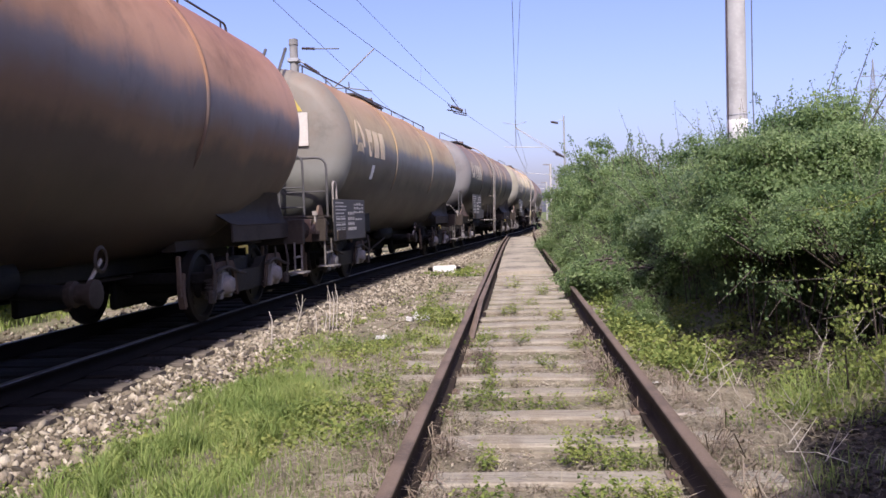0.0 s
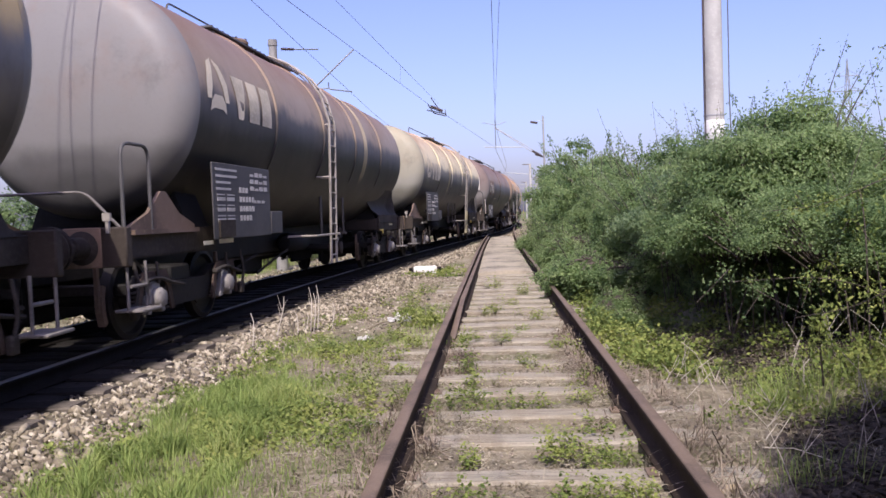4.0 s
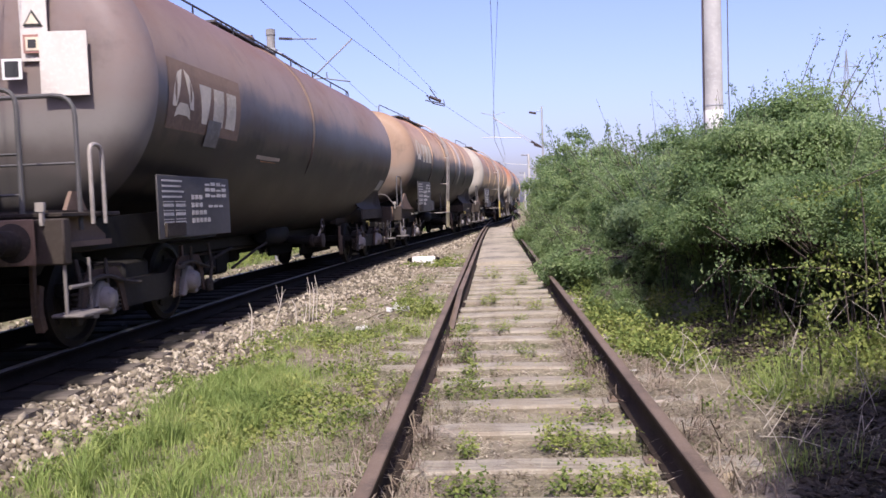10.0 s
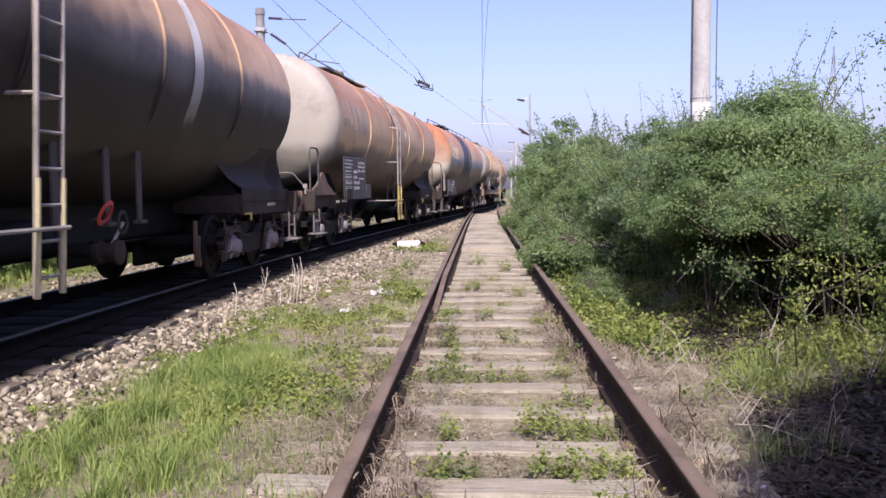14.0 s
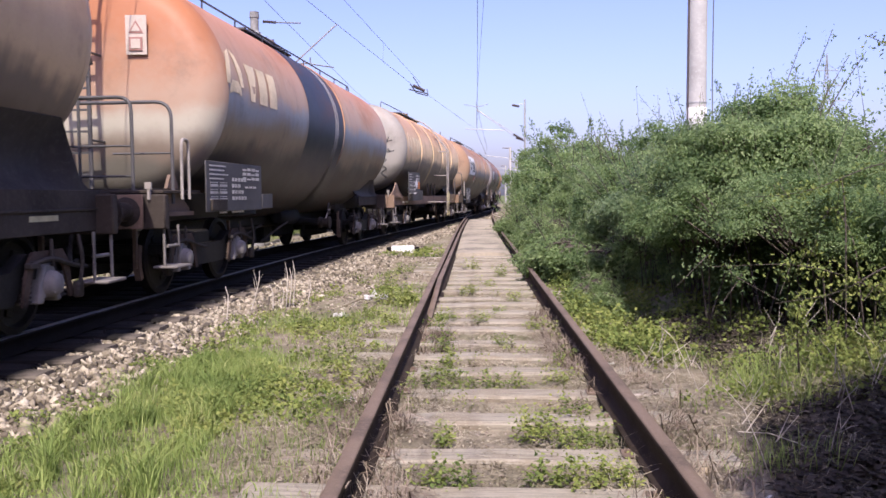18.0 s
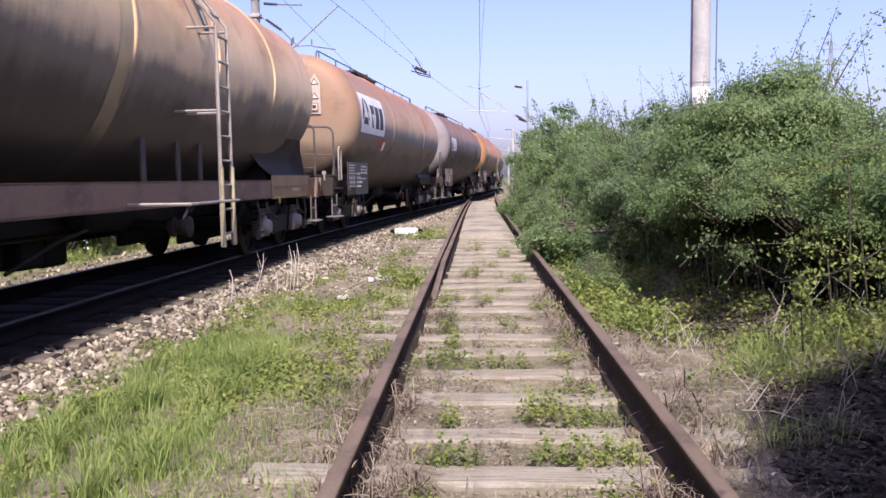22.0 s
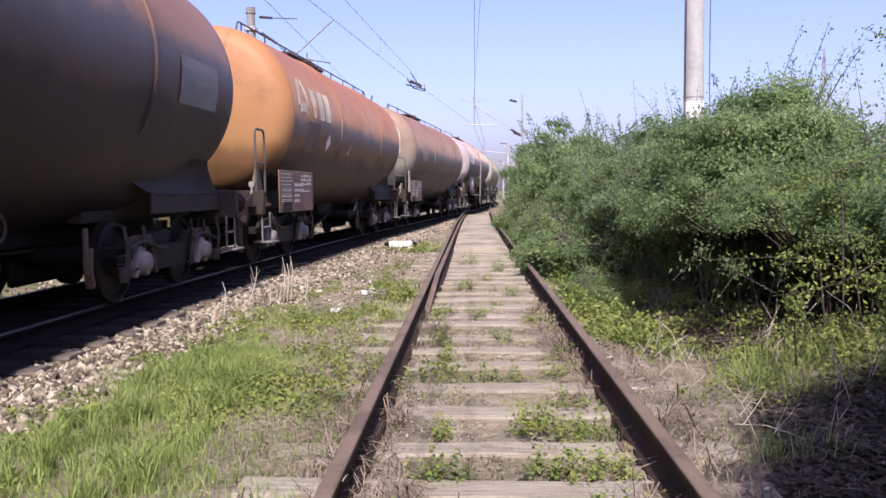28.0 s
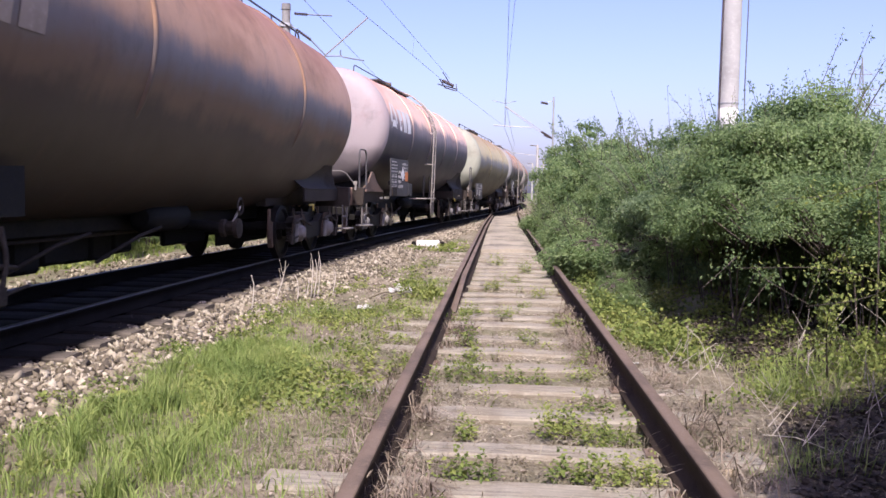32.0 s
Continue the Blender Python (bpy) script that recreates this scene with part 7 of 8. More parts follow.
# weeds that stand singly between the siding's rails
TRACK_WEEDS = [(-0.47, 6.26, 0.17), (-0.40, 6.55, 0.14), (-0.08, 6.27, 0.16), (0.12, 6.36, 0.10), (0.43, 6.43, 0.12), (-0.38, 4.88, 0.12), (0.12, 4.90, 0.15), (0.26, 5.02, 0.14), (0.36, 4.82, 0.12), (0.52, 4.94, 0.14), (0.48, 5.45, 0.13), (-0.38, 4.15, 0.15), (-0.25, 4.10, 0.09), (0.16, 4.20, 0.15), (0.32, 4.15, 0.16), (0.48, 4.25, 0.12), (0.57, 4.15, 0.10), (-0.49, 9.46, 0.12), (-0.19, 12.23, 0.15), (0.55, 8.78, 0.18), (0.47, 9.0, 0.12), (0.11, 7.95, 0.11), (-0.34, 7.24, 0.13), (-0.49, 7.91, 0.18), (-0.42, 7.5, 0.12), (0.0, 13.0, 0.16), (0.3, 14.8, 0.2), (-0.2, 16.2, 0.22), (0.60, 7.2, 0.13), (-0.1, 9.4, 0.10), (0.15, 10.2, 0.11), (0.42, 3.5, 0.15), (0.15, 3.35, 0.12), (-0.45, 3.6, 0.10), (-1.16, 10.95, 0.22), (-1.0, 10.7, 0.14), (-1.08, 6.33, 0.18), (-1.22, 6.5, 0.16), (-0.9, 6.5, 0.12), (-1.15, 7.6, 0.16), (-1.05, 9.0, 0.14), (-1.3, 7.0, 0.16), (-1.43, 15.5, 0.20), (-1.06, 10.5, 0.22), (-1.25, 11.0, 0.26), (-1.1, 11.5, 0.2), (-1.33, 9.8, 0.2), (-1.5, 13.0, 0.2), (-0.60, 9.2, 0.16), (-0.3, 12.1, 0.13), (0.35, 11.3, 0.12)]
for x, y, k in TRACK_WEEDS:
    V, T = leafy_stems(g, x, y, k)
    tagged(new("weed", raw("weed", V, T, M_WEED)), "leafy green weed growing between the sleepers", "weed", "weeds in the siding", "stuff")
def litter(pos, length, rise, width, g):
    """Bent dry twigs that lie over one another: thin arches from the soil to the soil."""
    n = len(pos)
    a = g.uniform(0, 6.28, n)
    go = np.stack([np.cos(a), np.sin(a), np.zeros(n)], -1) * length[:, None]
    side = np.stack([-np.sin(a), np.cos(a), g.uniform(-0.6, 0.6, n)], -1) * width[:, None]
    up = np.array([0, 0, 1.0])
    curl = np.stack([-np.sin(a), np.cos(a), np.zeros(n)], -1) * (length * g.normal(size=n) * 0.18)[:, None]
    one = pos + go * 0.35 + curl + up * rise[:, None]
    two = pos + go * 0.7 + curl * 0.8 + up * (rise * g.uniform(0.5, 1.1, n))[:, None]
    tip = pos + go + up * (rise * g.uniform(0, 0.8, n))[:, None]
    V = np.stack([pos - side, pos + side, one + side, one - side, two + side * 0.8, two - side * 0.8, tip], 1).reshape(-1, 3)
    k = np.arange(n)[:, None] * 7
    return V, np.concatenate([k + [0, 1, 2], k + [0, 2, 3], k + [3, 2, 4], k + [3, 4, 5], k + [5, 4, 6]], 0)


sets, dark = [], []  # dry stalks and litter of twigs
for n, x0, x1, y0, y1 in ((7500, -0.71, -0.36, 2.9, 9.0), (4800, 0.46, 0.73, 2.9, 10.5), (6500, -1.65, -0.8, 2.9, 9.0), (7500, 0.8, 1.9, 3.0, 10.5), (5200, -0.5, 0.5, 3.0, 13.0), (5500, 1.3, 3.0, 3.6, 10.0)):
    x, y = scatter(g, n, x0, x1, y0, y1, 1.2)
    k = patchy(x, y, 29 + n, 1.6) > -0.4
    x, y = x[k], y[k]
    sets.append(litter(on_ground(x, y, 0.014), g.uniform(0.04, 0.19, len(x)), g.gamma(2, 0.011, len(x)), g.uniform(0.0008, 0.0019, len(x)), g))
for n, x0, x1, y0, y1 in ((5200, -0.72, -0.44, 2.9, 8.6), (2600, 0.52, 0.72, 2.9, 10.0), (1500, 0.82, 1.15, 3.0, 9.0), (1000, -1.0, -0.82, 2.9, 8.0)):  # tangles against the rails
    x, y = scatter(g, n, x0, x1, y0, y1, 1.2)
    k = patchy(x, y, 61 + n, 1.4) > -0.2
    x, y = x[k], y[k]
    dark.append(litter(on_ground(x, y, 0.02), g.uniform(0.08, 0.30, len(x)), g.gamma(3, 0.020, len(x)), g.uniform(0.0014, 0.0033, len(x)), g))
x, y = scatter(g, 16000, -1.7, 1.7, 2.9, 12.0, 1.3)  # flakes of dead leaf
k = patchy(x, y, 41, 1.3) > -0.5
p = on_ground(x[k], y[k], 0.012)
inside = np.abs(p[:, 0]) < 0.72
p[:, 2] += inside * 0.012
m = len(p)
sets.append(leaf_arrays(p, g.normal(size=(m, 3)) * [1, 1, 0.25], g.uniform(0.012, 0.04, m), g.uniform(0.006, 0.017, m), g, 0.1))
tagged(new("dry_stalks", raw("dry_stalks", *joined(sets), M_DRY)), "pale grey-brown dry stalks and twigs on the soil", "dry grass", kind="stuff")
tagged(new("twig_tangle", raw("twig_tangle", *joined(dark), M_TWIG)), "tangled grey-brown dead twigs caught against the rails", "twigs", kind="stuff")


# dark flakes laid where the shrubs' shade falls, to deepen it
M_SHADE_FLAKES = leaf_mat("shade_flakes", [(0.030, 0.024, 0.018), (0.052, 0.042, 0.032), (0.085, 0.068, 0.052), (0.130, 0.105, 0.082)], 0.05)
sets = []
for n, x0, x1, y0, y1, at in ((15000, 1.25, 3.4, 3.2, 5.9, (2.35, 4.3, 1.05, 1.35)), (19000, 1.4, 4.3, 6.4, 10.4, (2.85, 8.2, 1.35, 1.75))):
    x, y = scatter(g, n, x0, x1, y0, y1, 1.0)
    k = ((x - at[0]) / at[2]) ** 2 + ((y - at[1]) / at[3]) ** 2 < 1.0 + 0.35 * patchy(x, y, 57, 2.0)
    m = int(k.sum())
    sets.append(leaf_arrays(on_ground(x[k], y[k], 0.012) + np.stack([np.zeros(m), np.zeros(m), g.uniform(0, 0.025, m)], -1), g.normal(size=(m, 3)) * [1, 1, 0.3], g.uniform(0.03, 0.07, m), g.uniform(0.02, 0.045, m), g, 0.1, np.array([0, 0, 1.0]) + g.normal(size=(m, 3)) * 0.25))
tagged(new("shade_flakes", raw("shade_flakes", *joined(sets), M_SHADE_FLAKES)), "dark brown flakes that deepen the shade under the shrubs", "leaf litter", kind="stuff")


def stalk_thing(x, y, h, lean, name="dry_stalk", label="bare dry weed stalk at the ballast's edge", twigs=2, r=0.009):
    bm = bmesh.new()
    z = float(ground_z(x, y))
    tip = Vector((x + lean, y, z + h))
    b0 = Vector((x, y, z - 0.02))
    tube(bm, [b0, b0.lerp(tip, 0.35) + Vector((0.02, 0.01, 0.02)), b0.lerp(tip, 0.7) + Vector((0.03, 0.0, 0.03)), tip], [r, r * 0.85, r * 0.7, r * 0.5], 5)
    q = random.Random(int(x * 1000))
    for k in range(twigs):
        p = b0.lerp(tip, q.uniform(0.35, 0.75))
        tube(bm, [p, p + Vector((q.uniform(-0.12, 0.12), 0, q.uniform(0.08, 0.2)))], [0.0035, 0.0015], 4)
    tagged(new(name, mesh_of(name, bm, M_STALK, True)), label, "dry plant", "dry stalks")


for x, y, h, lean in ((-3.02, 9.6, 0.42, 0.0), (-2.93, 10.3, 0.52, 0.13), (-2.72, 10.6, 0.34, -0.04), (-2.62, 10.9, 0.60, 0.0), (-2.58, 10.9, 0.52, 0.02), (-2.55, 11.0, 0.62, 0.01), (-2.42, 11.3, 0.36, 0.03), (-2.66, 10.7, 0.3, 0.05)):
    stalk_thing(x, y, h, lean, twigs=3 if abs(lean) > 0.1 else 1)
q = random.Random(17)
for k in range(32):  # fallen and leaning stalks along the verge
    x, y = q.uniform(1.15, 2.9), q.uniform(4.3, 7.2)
    stalk_thing(x, y, q.uniform(0.05, 0.5), q.choice((-1, 1)) * q.uniform(0.05, 0.5), label="thin pale dry stalk on the verge", r=q.uniform(0.0022, 0.0042))



def bramble(pts, seed, leaves=60, label="arching bramble shoot with small leaves", size=1.0, mat=M_WEED, spread=0.045):
    leaves *= 2
    g2 = np.random.default_rng(seed)
    p = np.array(rounded(pts, 0.5, 6))
    bm = tubed([tuple(q) for q in p], [0.007 - 0.005 * i / (len(p) - 1) for i in range(len(p))], 5)
    st = new("bramble", mesh_of("bramble", bm, M_BARK, True))
    tagged(st, label, "bramble", "brambles")
    t = g2.uniform(0.12, 1, leaves) * (len(p) - 1)
    i = np.minimum(t.astype(int), len(p) - 2)
    q = p[i] + (p[i + 1] - p[i]) * (t - i)[:, None] + g2.normal(size=(leaves, 3)) * spread
    V, T = leaf_arrays(q, g2.normal(size=(leaves, 3)) + [0, 0, 0.2], g2.uniform(0.022, 0.046, leaves) * size, g2.uniform(0.014, 0.027, leaves) * size, g2)
    o = new("leaves", raw("leaves", V, T, mat))
    o.parent = st


bramble([(3.4, 6.5, 0.1), (2.9, 6.35, 0.5), (2.3, 6.35, 0.74), (1.62, 6.5, 0.70)], 1, 170)
bramble([(3.0, 6.0, 0.3), (2.6, 5.6, 0.85), (2.1, 5.4, 0.62), (1.75, 5.5, 0.55)], 2, 90)
bramble([(3.6, 5.6, 0.4), (3.0, 5.3, 0.9), (2.5, 5.2, 0.75), (2.2, 5.1, 0.35)], 3, 160)
bramble([(3.8, 7.0, 1.2), (3.1, 6.7, 1.55), (2.4, 6.7, 1.25), (2.0, 6.8, 1.22)], 4, 120)
bramble([(2.6, 5.6, 0.0), (2.45, 5.4, 0.45), (2.3, 5.2, 0.75)], 5, 120)
bramble([(2.1, 6.0, 0.0), (2.0, 5.8, 0.4), (1.95, 5.6, 0.62)], 6, 90)
bramble([(3.6, 7.2, 2.2), (3.2, 7.0, 2.4), (2.95, 7.0, 2.5)], 7, 60)
bramble([(3.9, 7.6, 2.2), (3.5, 7.3, 2.4), (3.25, 7.1, 2.65)], 8, 90)
q = random.Random(5)
for i in range(10):  # a sunlit tangle of shoots beside the hollow
    x, y, h = q.uniform(2.65, 3.25), q.uniform(6.0, 7.2), q.uniform(0.5, 1.5)
    dx, dy = q.uniform(-0.4, 0.2), q.uniform(-0.5, 0.3)
    bramble([(x, y, -0.05), (x + dx * 0.25, y + dy * 0.25, h * 0.75), (x + dx * 0.6, y + dy * 0.7, h), (x + dx, y + dy, h * q.uniform(0.55, 0.95))], 40 + i, 50, "arching bramble shoot with sunlit yellow-green leaves", 1.05)
bramble([(3.4, 14.8, 1.8), (3.0, 14.6, 2.5), (2.6, 14.5, 2.95)], 9, 26, "bare young shoot above the hedge")
bramble([(3.5, 15.2, 1.8), (3.35, 15.0, 2.6), (3.2, 15.0, 3.1)], 10, 22, "bare young shoot above the hedge")
q = random.Random(29)
for i in range(4):  # leafy shoots that hang in a band before the hollow
    x, y, z = 1.7 + i * 0.2 + q.uniform(-0.1, 0.1), q.uniform(6.8, 7.4), q.uniform(0.42, 0.68)
    dx = q.uniform(-0.55, 0.35)
    bramble([(x + 0.3, y + 0.9, 0.0), (x + 0.15, y + 0.4, z + 0.1), (x, y, z + 0.08), (x + dx, y - 0.25, z - 0.12)], 110 + i, 42, "leafy shoot hanging before the dark hollow", 1.0, M_BUSH, 0.05)
q = random.Random(23)
for i in range(11):  # bare twigs that stand out of the hedge before the pole
    x, y, h = 2.0 + i * 0.19 + q.uniform(-0.1, 0.1), q.uniform(12.6, 14.6), q.uniform(2.5, 3.05)
    dx = q.uniform(-0.5, 0.35)
    bramble([(x, y, 1.5), (x + dx * 0.4, y, h * 0.75), (x + dx, y + q.uniform(-0.3, 0.3), h)], 70 + i, 9, "thin bare twig above the hedge")
q = random.Random(37)
for i in range(16):  # leafy young shoots that rise from the hedge's top
    x, y, h = 2.5 + i * 0.07 + q.uniform(-0.1, 0.1), q.uniform(8.7, 9.6), q.uniform(2.05, 2.5)
    dx = q.uniform(-0.22, 0.22)
    bramble([(x, y, 1.0), (x + dx * 0.3, y, h * 0.75), (x + dx, y + q.uniform(-0.2, 0.2), h)], 170 + i, 130, "leafy young shoot on top of the hedge", 1.15, M_BUSH2, 0.065)
q = random.Random(31)
for i in range(7):  # thin leafy shoots that stand against the sky at the hedge's open end
    x, y, h = q.uniform(3.55, 4.3), q.uniform(8.0, 8.8), q.uniform(1.7, 2.9)
    dx = q.uniform(-0.25, 0.3)
    bramble([(x, y, 0.0), (x + dx * 0.4, y, h * 0.6), (x + dx, y + q.uniform(-0.3, 0.3), h)], 150 + i, 110, "thin leafy shoot at the end of the hedge", 1.3, M_BUSH, 0.06)
# white flowers beyond the main line
n = 60
x, y = scatter(g, n, -9.6, -7.4, 6, 24, 1.0)
p = on_ground(x, y, 0.0)
p[:, 2] += g.uniform(0.15, 0.4, n)
sets = [leaf_arrays(p + g.normal(size=(n, 3)) * 0.02, g.normal(size=(n, 3)) + [0, 0, 0.4], np.full(n, 0.06), np.full(n, 0.05), g) for _ in range(5)]
tagged(new("flowers", raw("flowers", *joined(sets), M_FLOWER)), "small white flowers in the grass beyond the main line", "flowers", kind="stuff")


# ---- masts and wires ----
def wire(pts, r, name="overhead_wire", label="thin dark overhead line wire"):
    ob = new(name, mesh_of(name, tubed(pts, r, 5), M_WIRE, True))
    return tagged(ob, label, "overhead wire", "overhead line")


def insulator_bm(a, b, r=0.05):
    bm = bmesh.new()
    a, b = Vector(a), Vector(b)
    n = 7
    pts, rad = [], []
    for k in range(n * 2 + 1):
        pts.append(a.lerp(b, k / (n * 2)))
        rad.append(r if k % 2 else r * 0.45)
    return tube(bm, pts, rad, 8)


def mast(x, y, z1, w0, w1, mat, label):
    m = new("catenary_mast", mesh_of("catenary_mast", tubed([(x, y, -0.4), (x, y, z1 * 0.5), (x, y, z1)], [w0, (w0 + w1) / 2, w1], 12), mat, True))
    return tagged(m, label, "mast", "overhead line masts")


m = mast(-6.34, 24, 6.42, 0.17, 0.12, M_MAST_OLD, "grey concrete overhead line mast beyond the main line")
part("mast_cap", lathe(bmesh.new(), [(0.0, 0.06), (0.13, 0.05), (0.14, -0.12)], 12, "z", pose(-6.34, 24, 6.42)), M_MAST_OLD, m)
part("clamp", boxed(-6.5, -6.18, 23.84, 24.16, 5.8, 5.92, 0.02), M_MAST, m)
part("insulator", insulator_bm((-6.1, 24, 6.2), (-5.72, 24, 6.17)), M_INSUL, m)
part("top_arm", tubed([(-5.72, 24, 6.17), (-5.0, 23.9, 6.12)], 0.02, 6), M_WIRE, m)
part("insulator", insulator_bm((-6.05, 24, 5.76), (-5.62, 24, 5.46)), M_INSUL, m)
part("stay_tube", tubed([(-6.22, 24, 5.87), (-6.05, 24, 5.76)], 0.02, 6), M_WIRE, m)
part("stay_tube", tubed([(-5.62, 24, 5.46), (-5.15, 23.7, 5.0)], 0.02, 6), M_WIRE, m)
part("cantilever_tube", tubed([(-6.22, 23.9, 4.3), (-5.15, 23.5, 4.91), (-3.87, 23.2, 5.93)], 0.022, 8), M_MAST, m)
part("steady_arm", tubed(rounded([(-4.67, 23.5, 5.1), (-4.67, 23.5, 4.92), (-4.0, 23.4, 4.80)], 0.08), 0.018, 6), M_WIRE, m)
part("top_tube", tubed([(-5.15, 23.5, 4.93), (-4.67, 23.5, 4.94)], 0.018, 6), M_WIRE, m)
wire([(-4.55, -30, 5.75), (-4.82, 16.6, 5.68), (-5.07, 34.6, 5.63), (-5.0, 60, 5.6)], 0.0065)
wire([(-5.0, -30, 5.7), (-4.6, 5, 5.6), (-4.09, 16.6, 5.63), (-3.63, 22, 5.65), (-2.53, 33, 5.57), (-2.22, 33.5, 5.42), (0.0, 52, 5.3)], 0.007)
wire([(-5.4, -25, 7.2), (-4.9, 5, 6.9), (-3.86, 20.7, 6.64), (-2.26, 34, 5.75)], 0.006)
for y in (12.5, 15.2, 18.0, 27.5):
    x2, x3 = float(np.interp(y, (5, 16.6, 22, 33), (-4.6, -4.09, -3.63, -2.53))), float(np.interp(y, (5, 20.7, 34), (-4.9, -3.86, -2.26)))
    z3 = float(np.interp(y, (5, 20.7, 34), (6.9, 6.64, 5.75)))
    if y > 26:
        wire([(x2, y, 5.6), (x3, y, z3)], 0.004, "dropper", "thin dropper wire between overhead wires")
sec = tagged(new("section_insulator", mesh_of("section_insulator", insulator_bm((-2.5, 33.2, 5.55), (-2.1, 33.8, 5.42), 0.07), M_INSUL, True)), "dark section insulator on the contact wire", "insulator")
bm = tubed(rounded([(-2.62, 33.2, 5.62), (-2.4, 33.4, 5.3), (-1.95, 33.8, 5.22), (-2.0, 33.9, 5.5)], 0.05), 0.022, 6)
tube(bm, [(-2.66, 33.1, 5.4), (-1.95, 33.8, 5.3)], 0.025, 6)
tube(bm, [(-2.5, 33.3, 5.9), (-2.2, 33.6, 5.45)], 0.02, 6)
part("runner", bm, M_WIRE, sec)
# the siding's own wires
wire([(-0.25, -30, 5.5), (-0.07, 16.6, 5.39), (0.08, 50, 5.16)], 0.0065)
wire([(0.3, -30, 7.0), (0.15, 21.6, 6.62), (0.03, 50, 6.6)], 0.0065)
m = mast(2.88, 50, 6.86, 0.07, 0.05, M_MAST, "slim grey lamp and line mast behind the hedge")
part("lamp_arm", tubed([(2.9, 50, 6.62), (2.55, 50, 6.56)], 0.02, 6), M_MAST, m)
part("lamp_head", box(bmesh.new(), -0.22, 0.22, -0.12, 0.12, -0.06, 0.05, 0.03, pose(2.34, 50, 6.5, 0, 12, 0)), M_INSUL, m, "dark lamp head")
for dz in (-0.06, 0.08):
    part("cantilever_tube", tubed([(0.02, 50, 6.30 + dz * 0.3), (2.2, 50, 4.82 + dz)], 0.022, 6), M_MAST, m)
part("insulator", insulator_bm((2.2, 50, 4.84), (2.75, 50, 4.5), 0.09), M_INSUL, m)
part("insulator", insulator_bm((2.35, 50, 4.62), (2.85, 50, 4.45), 0.07), M_INSUL, m)
part("steady_arm", tubed([(-0.62, 50, 5.17), (1.64, 50, 5.07)], 0.025, 6), M_MAST, m)
part("upright", tubed([(0.05, 50, 6.75), (0.05, 50, 5.1)], 0.018, 6), M_WIRE, m)
part("top_stay", tubed([(-0.7, 50, 6.62), (0.05, 50, 6.45), (0.7, 50, 6.6)], 0.018, 6), M_WIRE, m)
for x, y, z, a in ((3.99, 95, 6.6, 0.85), (5.97, 120, 6.05, 0.9), (5.58, 150, 6.5, 0.9), (6.9, 88, 6.2, 0)):
    m = mast(x, y, z, 0.17, 0.13, M_CONCRETE, "distant overhead line mast along the curve")
    if a:
        part("cantilever_tube", tubed([(x, y, z - 0.1), (x - a, y, z - 0.05)], 0.06, 6), M_INSUL, m)
        part("steady_arm", tubed([(x, y, z - 1.2), (x - 2.8, y, z - 0.9)], 0.03, 6), M_MAST, m)
wire([(0.0, 52, 5.3), (1.4, 95, 5.5), (1.3, 120, 5.5), (0, 150, 5.5)], 0.014)
wire([(0.03, 50, 6.6), (1.4, 95, 6.5), (1.3, 120, 6.6)], 0.014)
# the big pole behind the hedge
pole = tagged(new("utility_pole", mesh_of("utility_pole", tubed([(4.24, 17.0, -0.3), (4.24, 17.0, 4.0), (4.25, 17.0, 11.0)], [0.20, 0.19, 0.165], 28), M_CONCRETE, True)), "tall round pale grey concrete pole behind the hedge", "pole")
part("pole_plate", lathe(bmesh.new(), [(0.194, 2.50), (0.198, 2.505), (0.198, 2.94), (0.194, 2.945)], 28, "z", pose(4.24, 17.0, 0)), M_WHITE, pole, "white painted band on the pole")
part("pole_strap", lathe(bmesh.new(), [(0.194, 3.02), (0.2, 3.025), (0.2, 3.05), (0.194, 3.055)], 28, "z", pose(4.24, 17.0, 0)), M_MAST, pole)
part("pole_conduit", tubed([(4.06, 16.93, 0.0), (4.06, 16.93, 11.0)], 0.018, 6), M_INSUL, pole)
cable = tagged(new("pole_cable", mesh_of("pole_cable", tubed([(4.62, 17, 0.2), (4.545, 17, 3.4), (4.56, 17, 7.0), (4.45, 17, 11)], 0.012, 6), M_WIRE, True)), "thin dark cable hanging beside the pole", "cable")
# distant pylon
bm = bmesh.new()
px, py = 164.0, 400.0
for sx in (-1, 1):
    for sy in (-1, 1):
        tube(bm, [(px + sx * 5, py + sy * 5, 0), (px + sx * 1.2, py + sy * 1.2, 46), (px, py, 66)], 0.16, 4)
for z in range(6, 64, 6):
    w = 5 - 3.8 * min(z, 46) / 46 if z < 46 else 1.2 * (66 - z) / 20
    tube(bm, [(px - w, py - w, z), (px + w, py + w, z + 5)], 0.1, 4)
    tube(bm, [(px + w, py - w, z), (px - w, py + w, z + 5)], 0.1, 4)
for z, a in ((44, 9), (51, 7), (58, 5)):
    tube(bm, [(px - a, py, z), (px + a, py, z)], 0.18, 4)
    tube(bm, [(px - a, py, z), (px, py, z + 3), (px + a, py, z)], 0.1, 4)
tagged(new("lattice_pylon", mesh_of("lattice_pylon", bm, M_MAST, False)), "distant grey lattice power pylon", "pylon")


# ---- small things ----
def trackside_block():
    b = thing("trackside_marker", "white painted concrete marker lying beside the main line", "marker", m=pose(-1.97, 21.4, float(ground_z(-1.97, 21.4)), 0, 0, 4))
    part("block", boxed(-0.29, 0.29, -0.12, 0.12, -0.02, 0.19, 0.025), M_WHITE, b, "white painted block")
    for x in (-0.36, 0.36):
        part("end_block", boxed(x - 0.055, x + 0.055, -0.13, 0.13, -0.02, 0.16, 0.02), M_SLEEPER2, b, "dark end piece")


trackside_block()


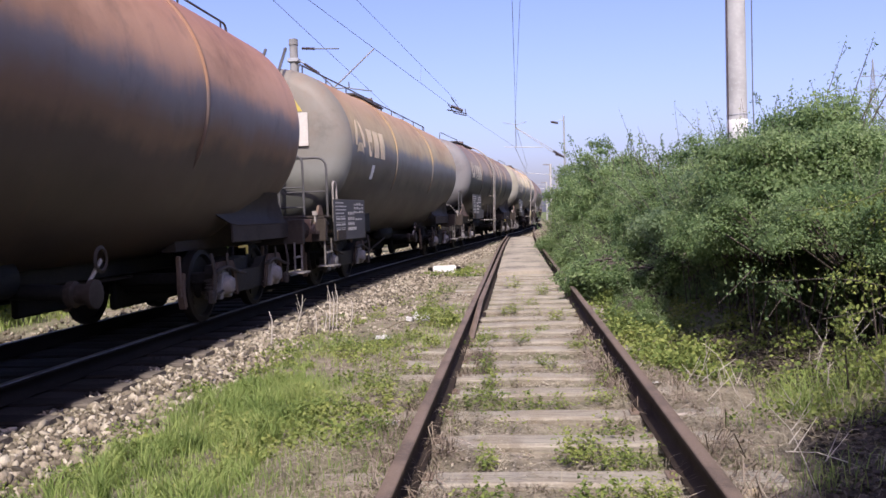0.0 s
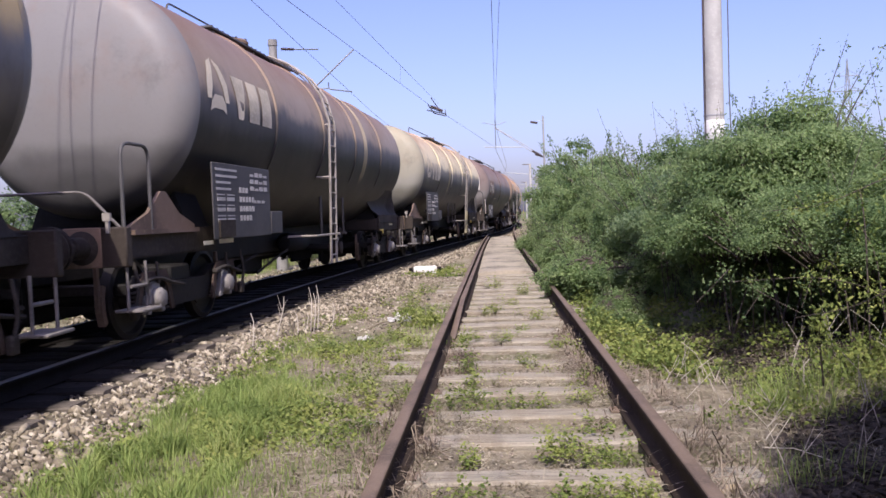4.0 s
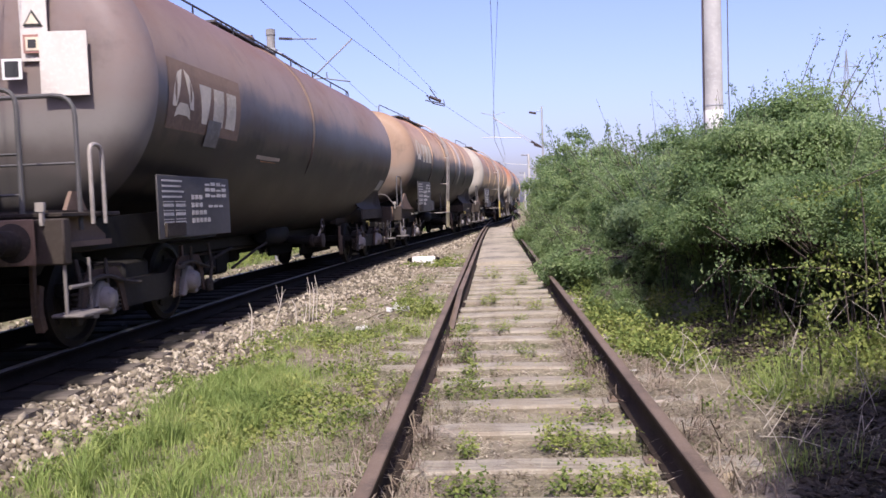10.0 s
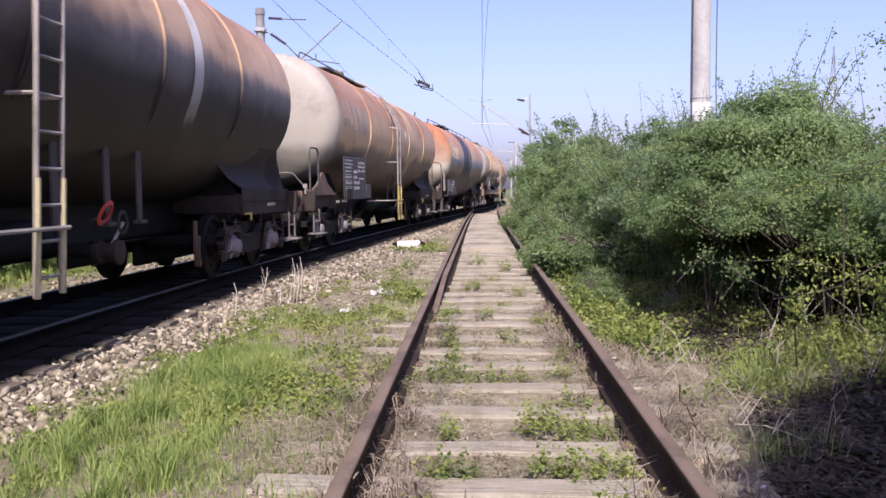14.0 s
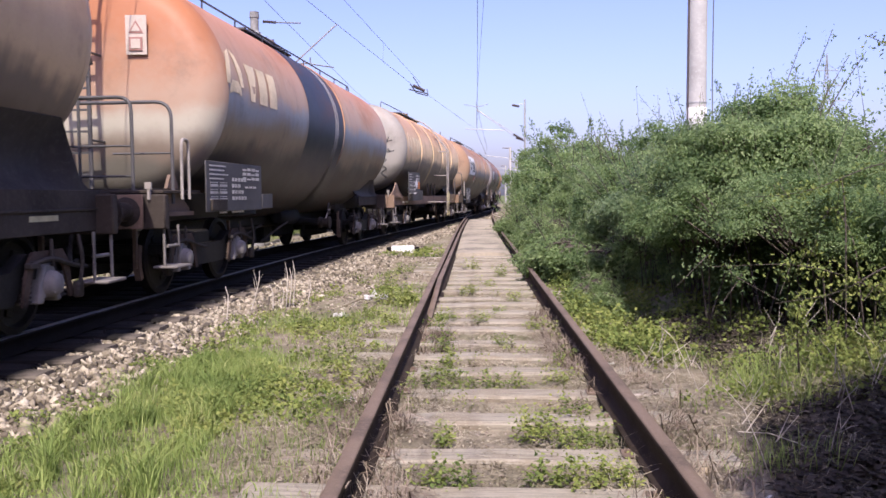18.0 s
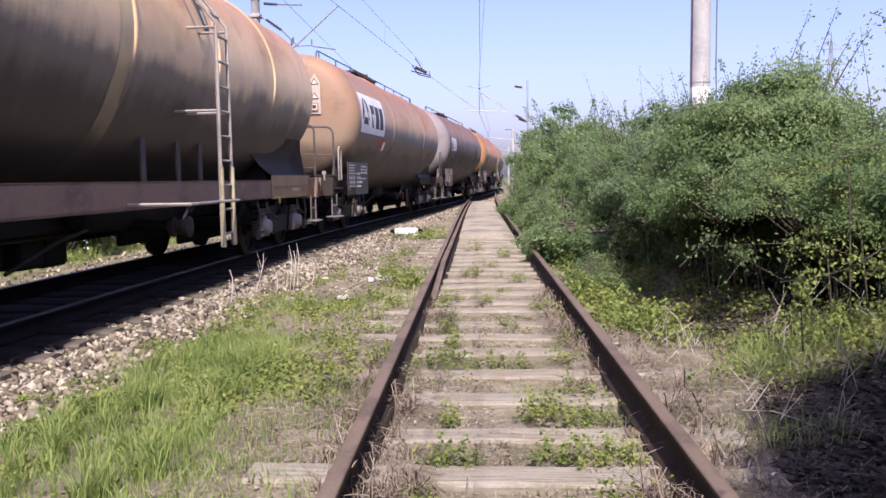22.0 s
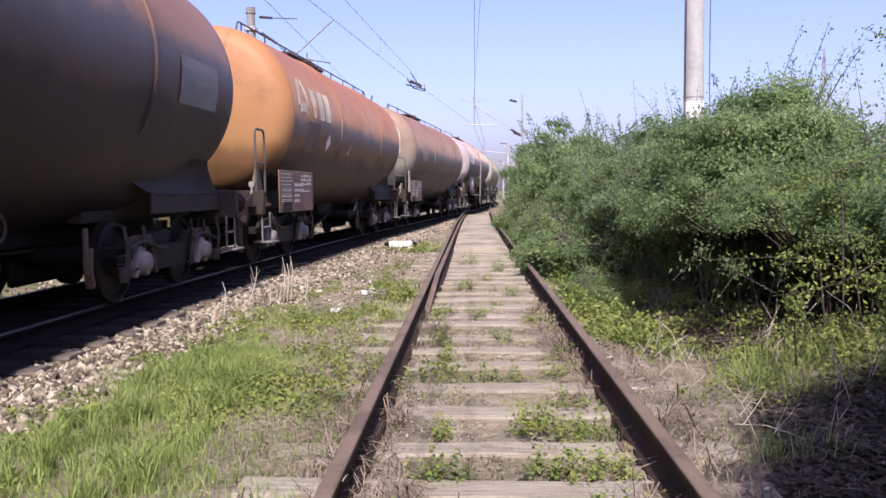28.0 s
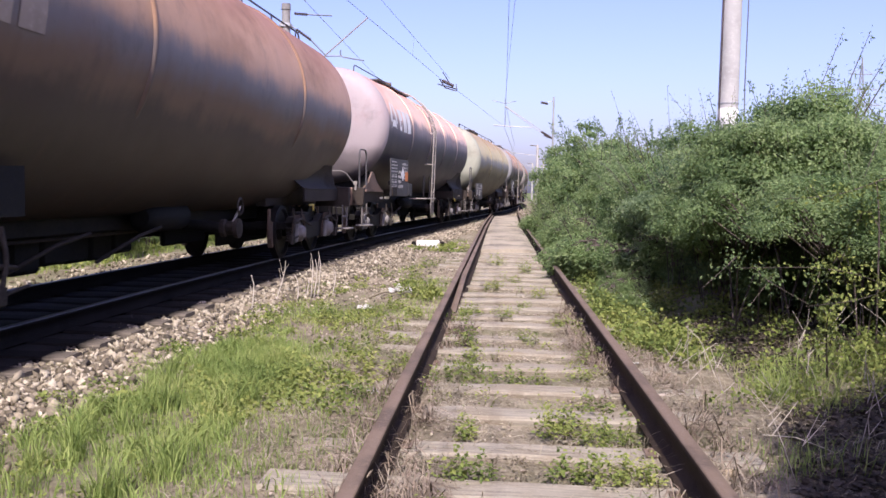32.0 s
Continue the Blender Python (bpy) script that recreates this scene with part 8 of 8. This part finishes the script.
def crumpled(name, x, y, w, h, seed, mat, label, category="litter"):
    """A torn, crumpled sheet."""
    g2 = random.Random(seed)
    n = 7
    bm = bmesh.new()
    z = float(ground_z(x, y)) + 0.01
    grid = [[bm.verts.new((x + w * (i / (n - 1) - 0.5) + g2.uniform(-0.02, 0.02), y + w * 0.6 * (j / (n - 1) - 0.5) + g2.uniform(-0.02, 0.02), z + abs(g2.gauss(0, h)))) for i in range(n)] for j in range(n)]
    for j in range(n - 1):
        for i in range(n - 1):
            if g2.random() < 0.86:
                bm.faces.new((grid[j][i], grid[j][i + 1], grid[j + 1][i + 1], grid[j + 1][i]))
    bmesh.ops.solidify(bm, geom=bm.faces[:], thickness=0.003)
    tagged(new(name, mesh_of(name, bm, mat, False)), label, category, "litter")


crumpled("plastic_scrap", -1.77, 10.1, 0.17, 0.035, 1, M_WHITE, "crumpled white plastic scrap on the soil")
crumpled("plastic_bag", -1.49, 11.35, 0.32, 0.04, 2, M_WHITE, "torn white plastic bag on the soil")
crumpled("paper_scrap", -1.02, 5.75, 0.09, 0.018, 3, M_WHITE, "small white paper scrap beside the rail")
crumpled("paper_scrap", 0.93, 6.9, 0.06, 0.01, 4, M_WHITE, "small white paper scrap beside the rail")
tagged(new("branch", mesh_of("branch", tubed(rounded([(-1.85, 10.9, -0.17), (-1.7, 11.2, -0.12), (-1.56, 11.45, -0.15)], 0.1), 0.012, 6), M_DRY, True)), "dry grey branch beside the plastic scraps", "branch")


def flat_stone(name, x, y, sx, sy, sz, rz, mat, label):
    co, tri = STONES[int(abs(x * 10)) % 10]
    me = raw(name, co * np.array([sx, sy, sz * 1.4]), tri, mat)
    ob = new(name, me)
    ob.matrix_basis = pose(x, y, float(ground_z(x, y)) + sz * 0.15, 0, 0, rz)
    return tagged(ob, label, "stone", "stones beside the siding")


M_OCHRE = plain("ochre_stone", (0.36, 0.285, 0.18), 0.9, 0.0, 0.5, 8, 0.6, 0.4)
M_SLAB = plain("pale_slab", (0.40, 0.34, 0.28), 0.9, 0.0, 0.5, 8, 0.6, 0.4)
flat_stone("stone", 0.98, 4.33, 0.22, 0.16, 0.12, 20, M_OCHRE, "ochre stone beside the rail")
for x, y, sx, sy, rz in ((0.98, 5.3, 0.36, 0.24, -8), (1.02, 6.0, 0.42, 0.22, 6)):
    flat_stone("slab", x, y, sx, sy, 0.05, rz, M_SLAB, "flat pale slab of stone beside the rail")
ball = thing("foil_ball", "crumpled silver foil can beside the rail", "litter", "litter", m=pose(1.19, 3.92, float(ground_z(1.19, 3.92)) + 0.03))
M_FOIL = plain("foil", (0.7, 0.7, 0.7), 0.45, 0.7, 0.2)
co, tri = stone_shape(77)
o = new("foil", raw("foil", co * 0.06, tri, M_FOIL))
o.parent = ball


def shed():
    b = thing("low_building", "white low building far behind the hedge", "building", m=pose(20.5, 47, -0.2, 0, 0, -20))
    wm = plain("render_white", (0.72, 0.71, 0.69), 0.9, 0.0, 0.3, 1, 0.8, 0.1)
    part("wall", boxed(-5, 5, -3, 3, 0, 2.9, 0.02), wm, b)
    part("roof", plate(bmesh.new(), [(-3.4, 2.9), (3.4, 2.9), (0, 3.7)], -5.3, 5.3), M_FRAME_OLD, b)
    for k in range(4):
        part("window", boxed(-4.2 + k * 2.4, -3.1 + k * 2.4, -3.03, -2.99, 1.0, 2.1, 0.01), M_INSUL, b)


shed()


# ---- what moves ----
SPEED_AT, SPEED = (0, 6, 12, 18, 25, 32), (5.542, 5.827, 6.235, 6.014, 6.118, 6.419)
TT = np.arange(0, 32.01, 0.05)
vv = np.interp(TT, SPEED_AT, SPEED)
ADV = np.concatenate([[0], np.cumsum((vv[1:] + vv[:-1]) / 2 * 0.05)])
ADV = ADV - np.interp(16, TT, ADV)


def motions():
    for w, mid, half in WAGONS:
        rows = []
        pv = half - 2.62
        for t in np.arange(0, 32.01, 0.5):
            s = mid - float(np.interp(t, TT, ADV))
            xa, ya, _ = line(s - pv)
            xb, yb, _ = line(s + pv)
            rows.append((float(t), pose((xa + xb) / 2, (ya + yb) / 2, Z_RAIL, 0, 0, -math.degrees(math.atan2(xb - xa, yb - ya)))))
        walk(w, rows)
    for k, (wheel, num) in enumerate(SPINNING):
        y = wheel.matrix_basis.translation.y
        turn0 = (k * 37) % 360
        walk(wheel, [(i / 10, pose(0, y, WHEEL_R, turn0 + math.degrees(float(np.interp(i / 10, TT, ADV)) / WHEEL_R))) for i in range(321)])


motions()
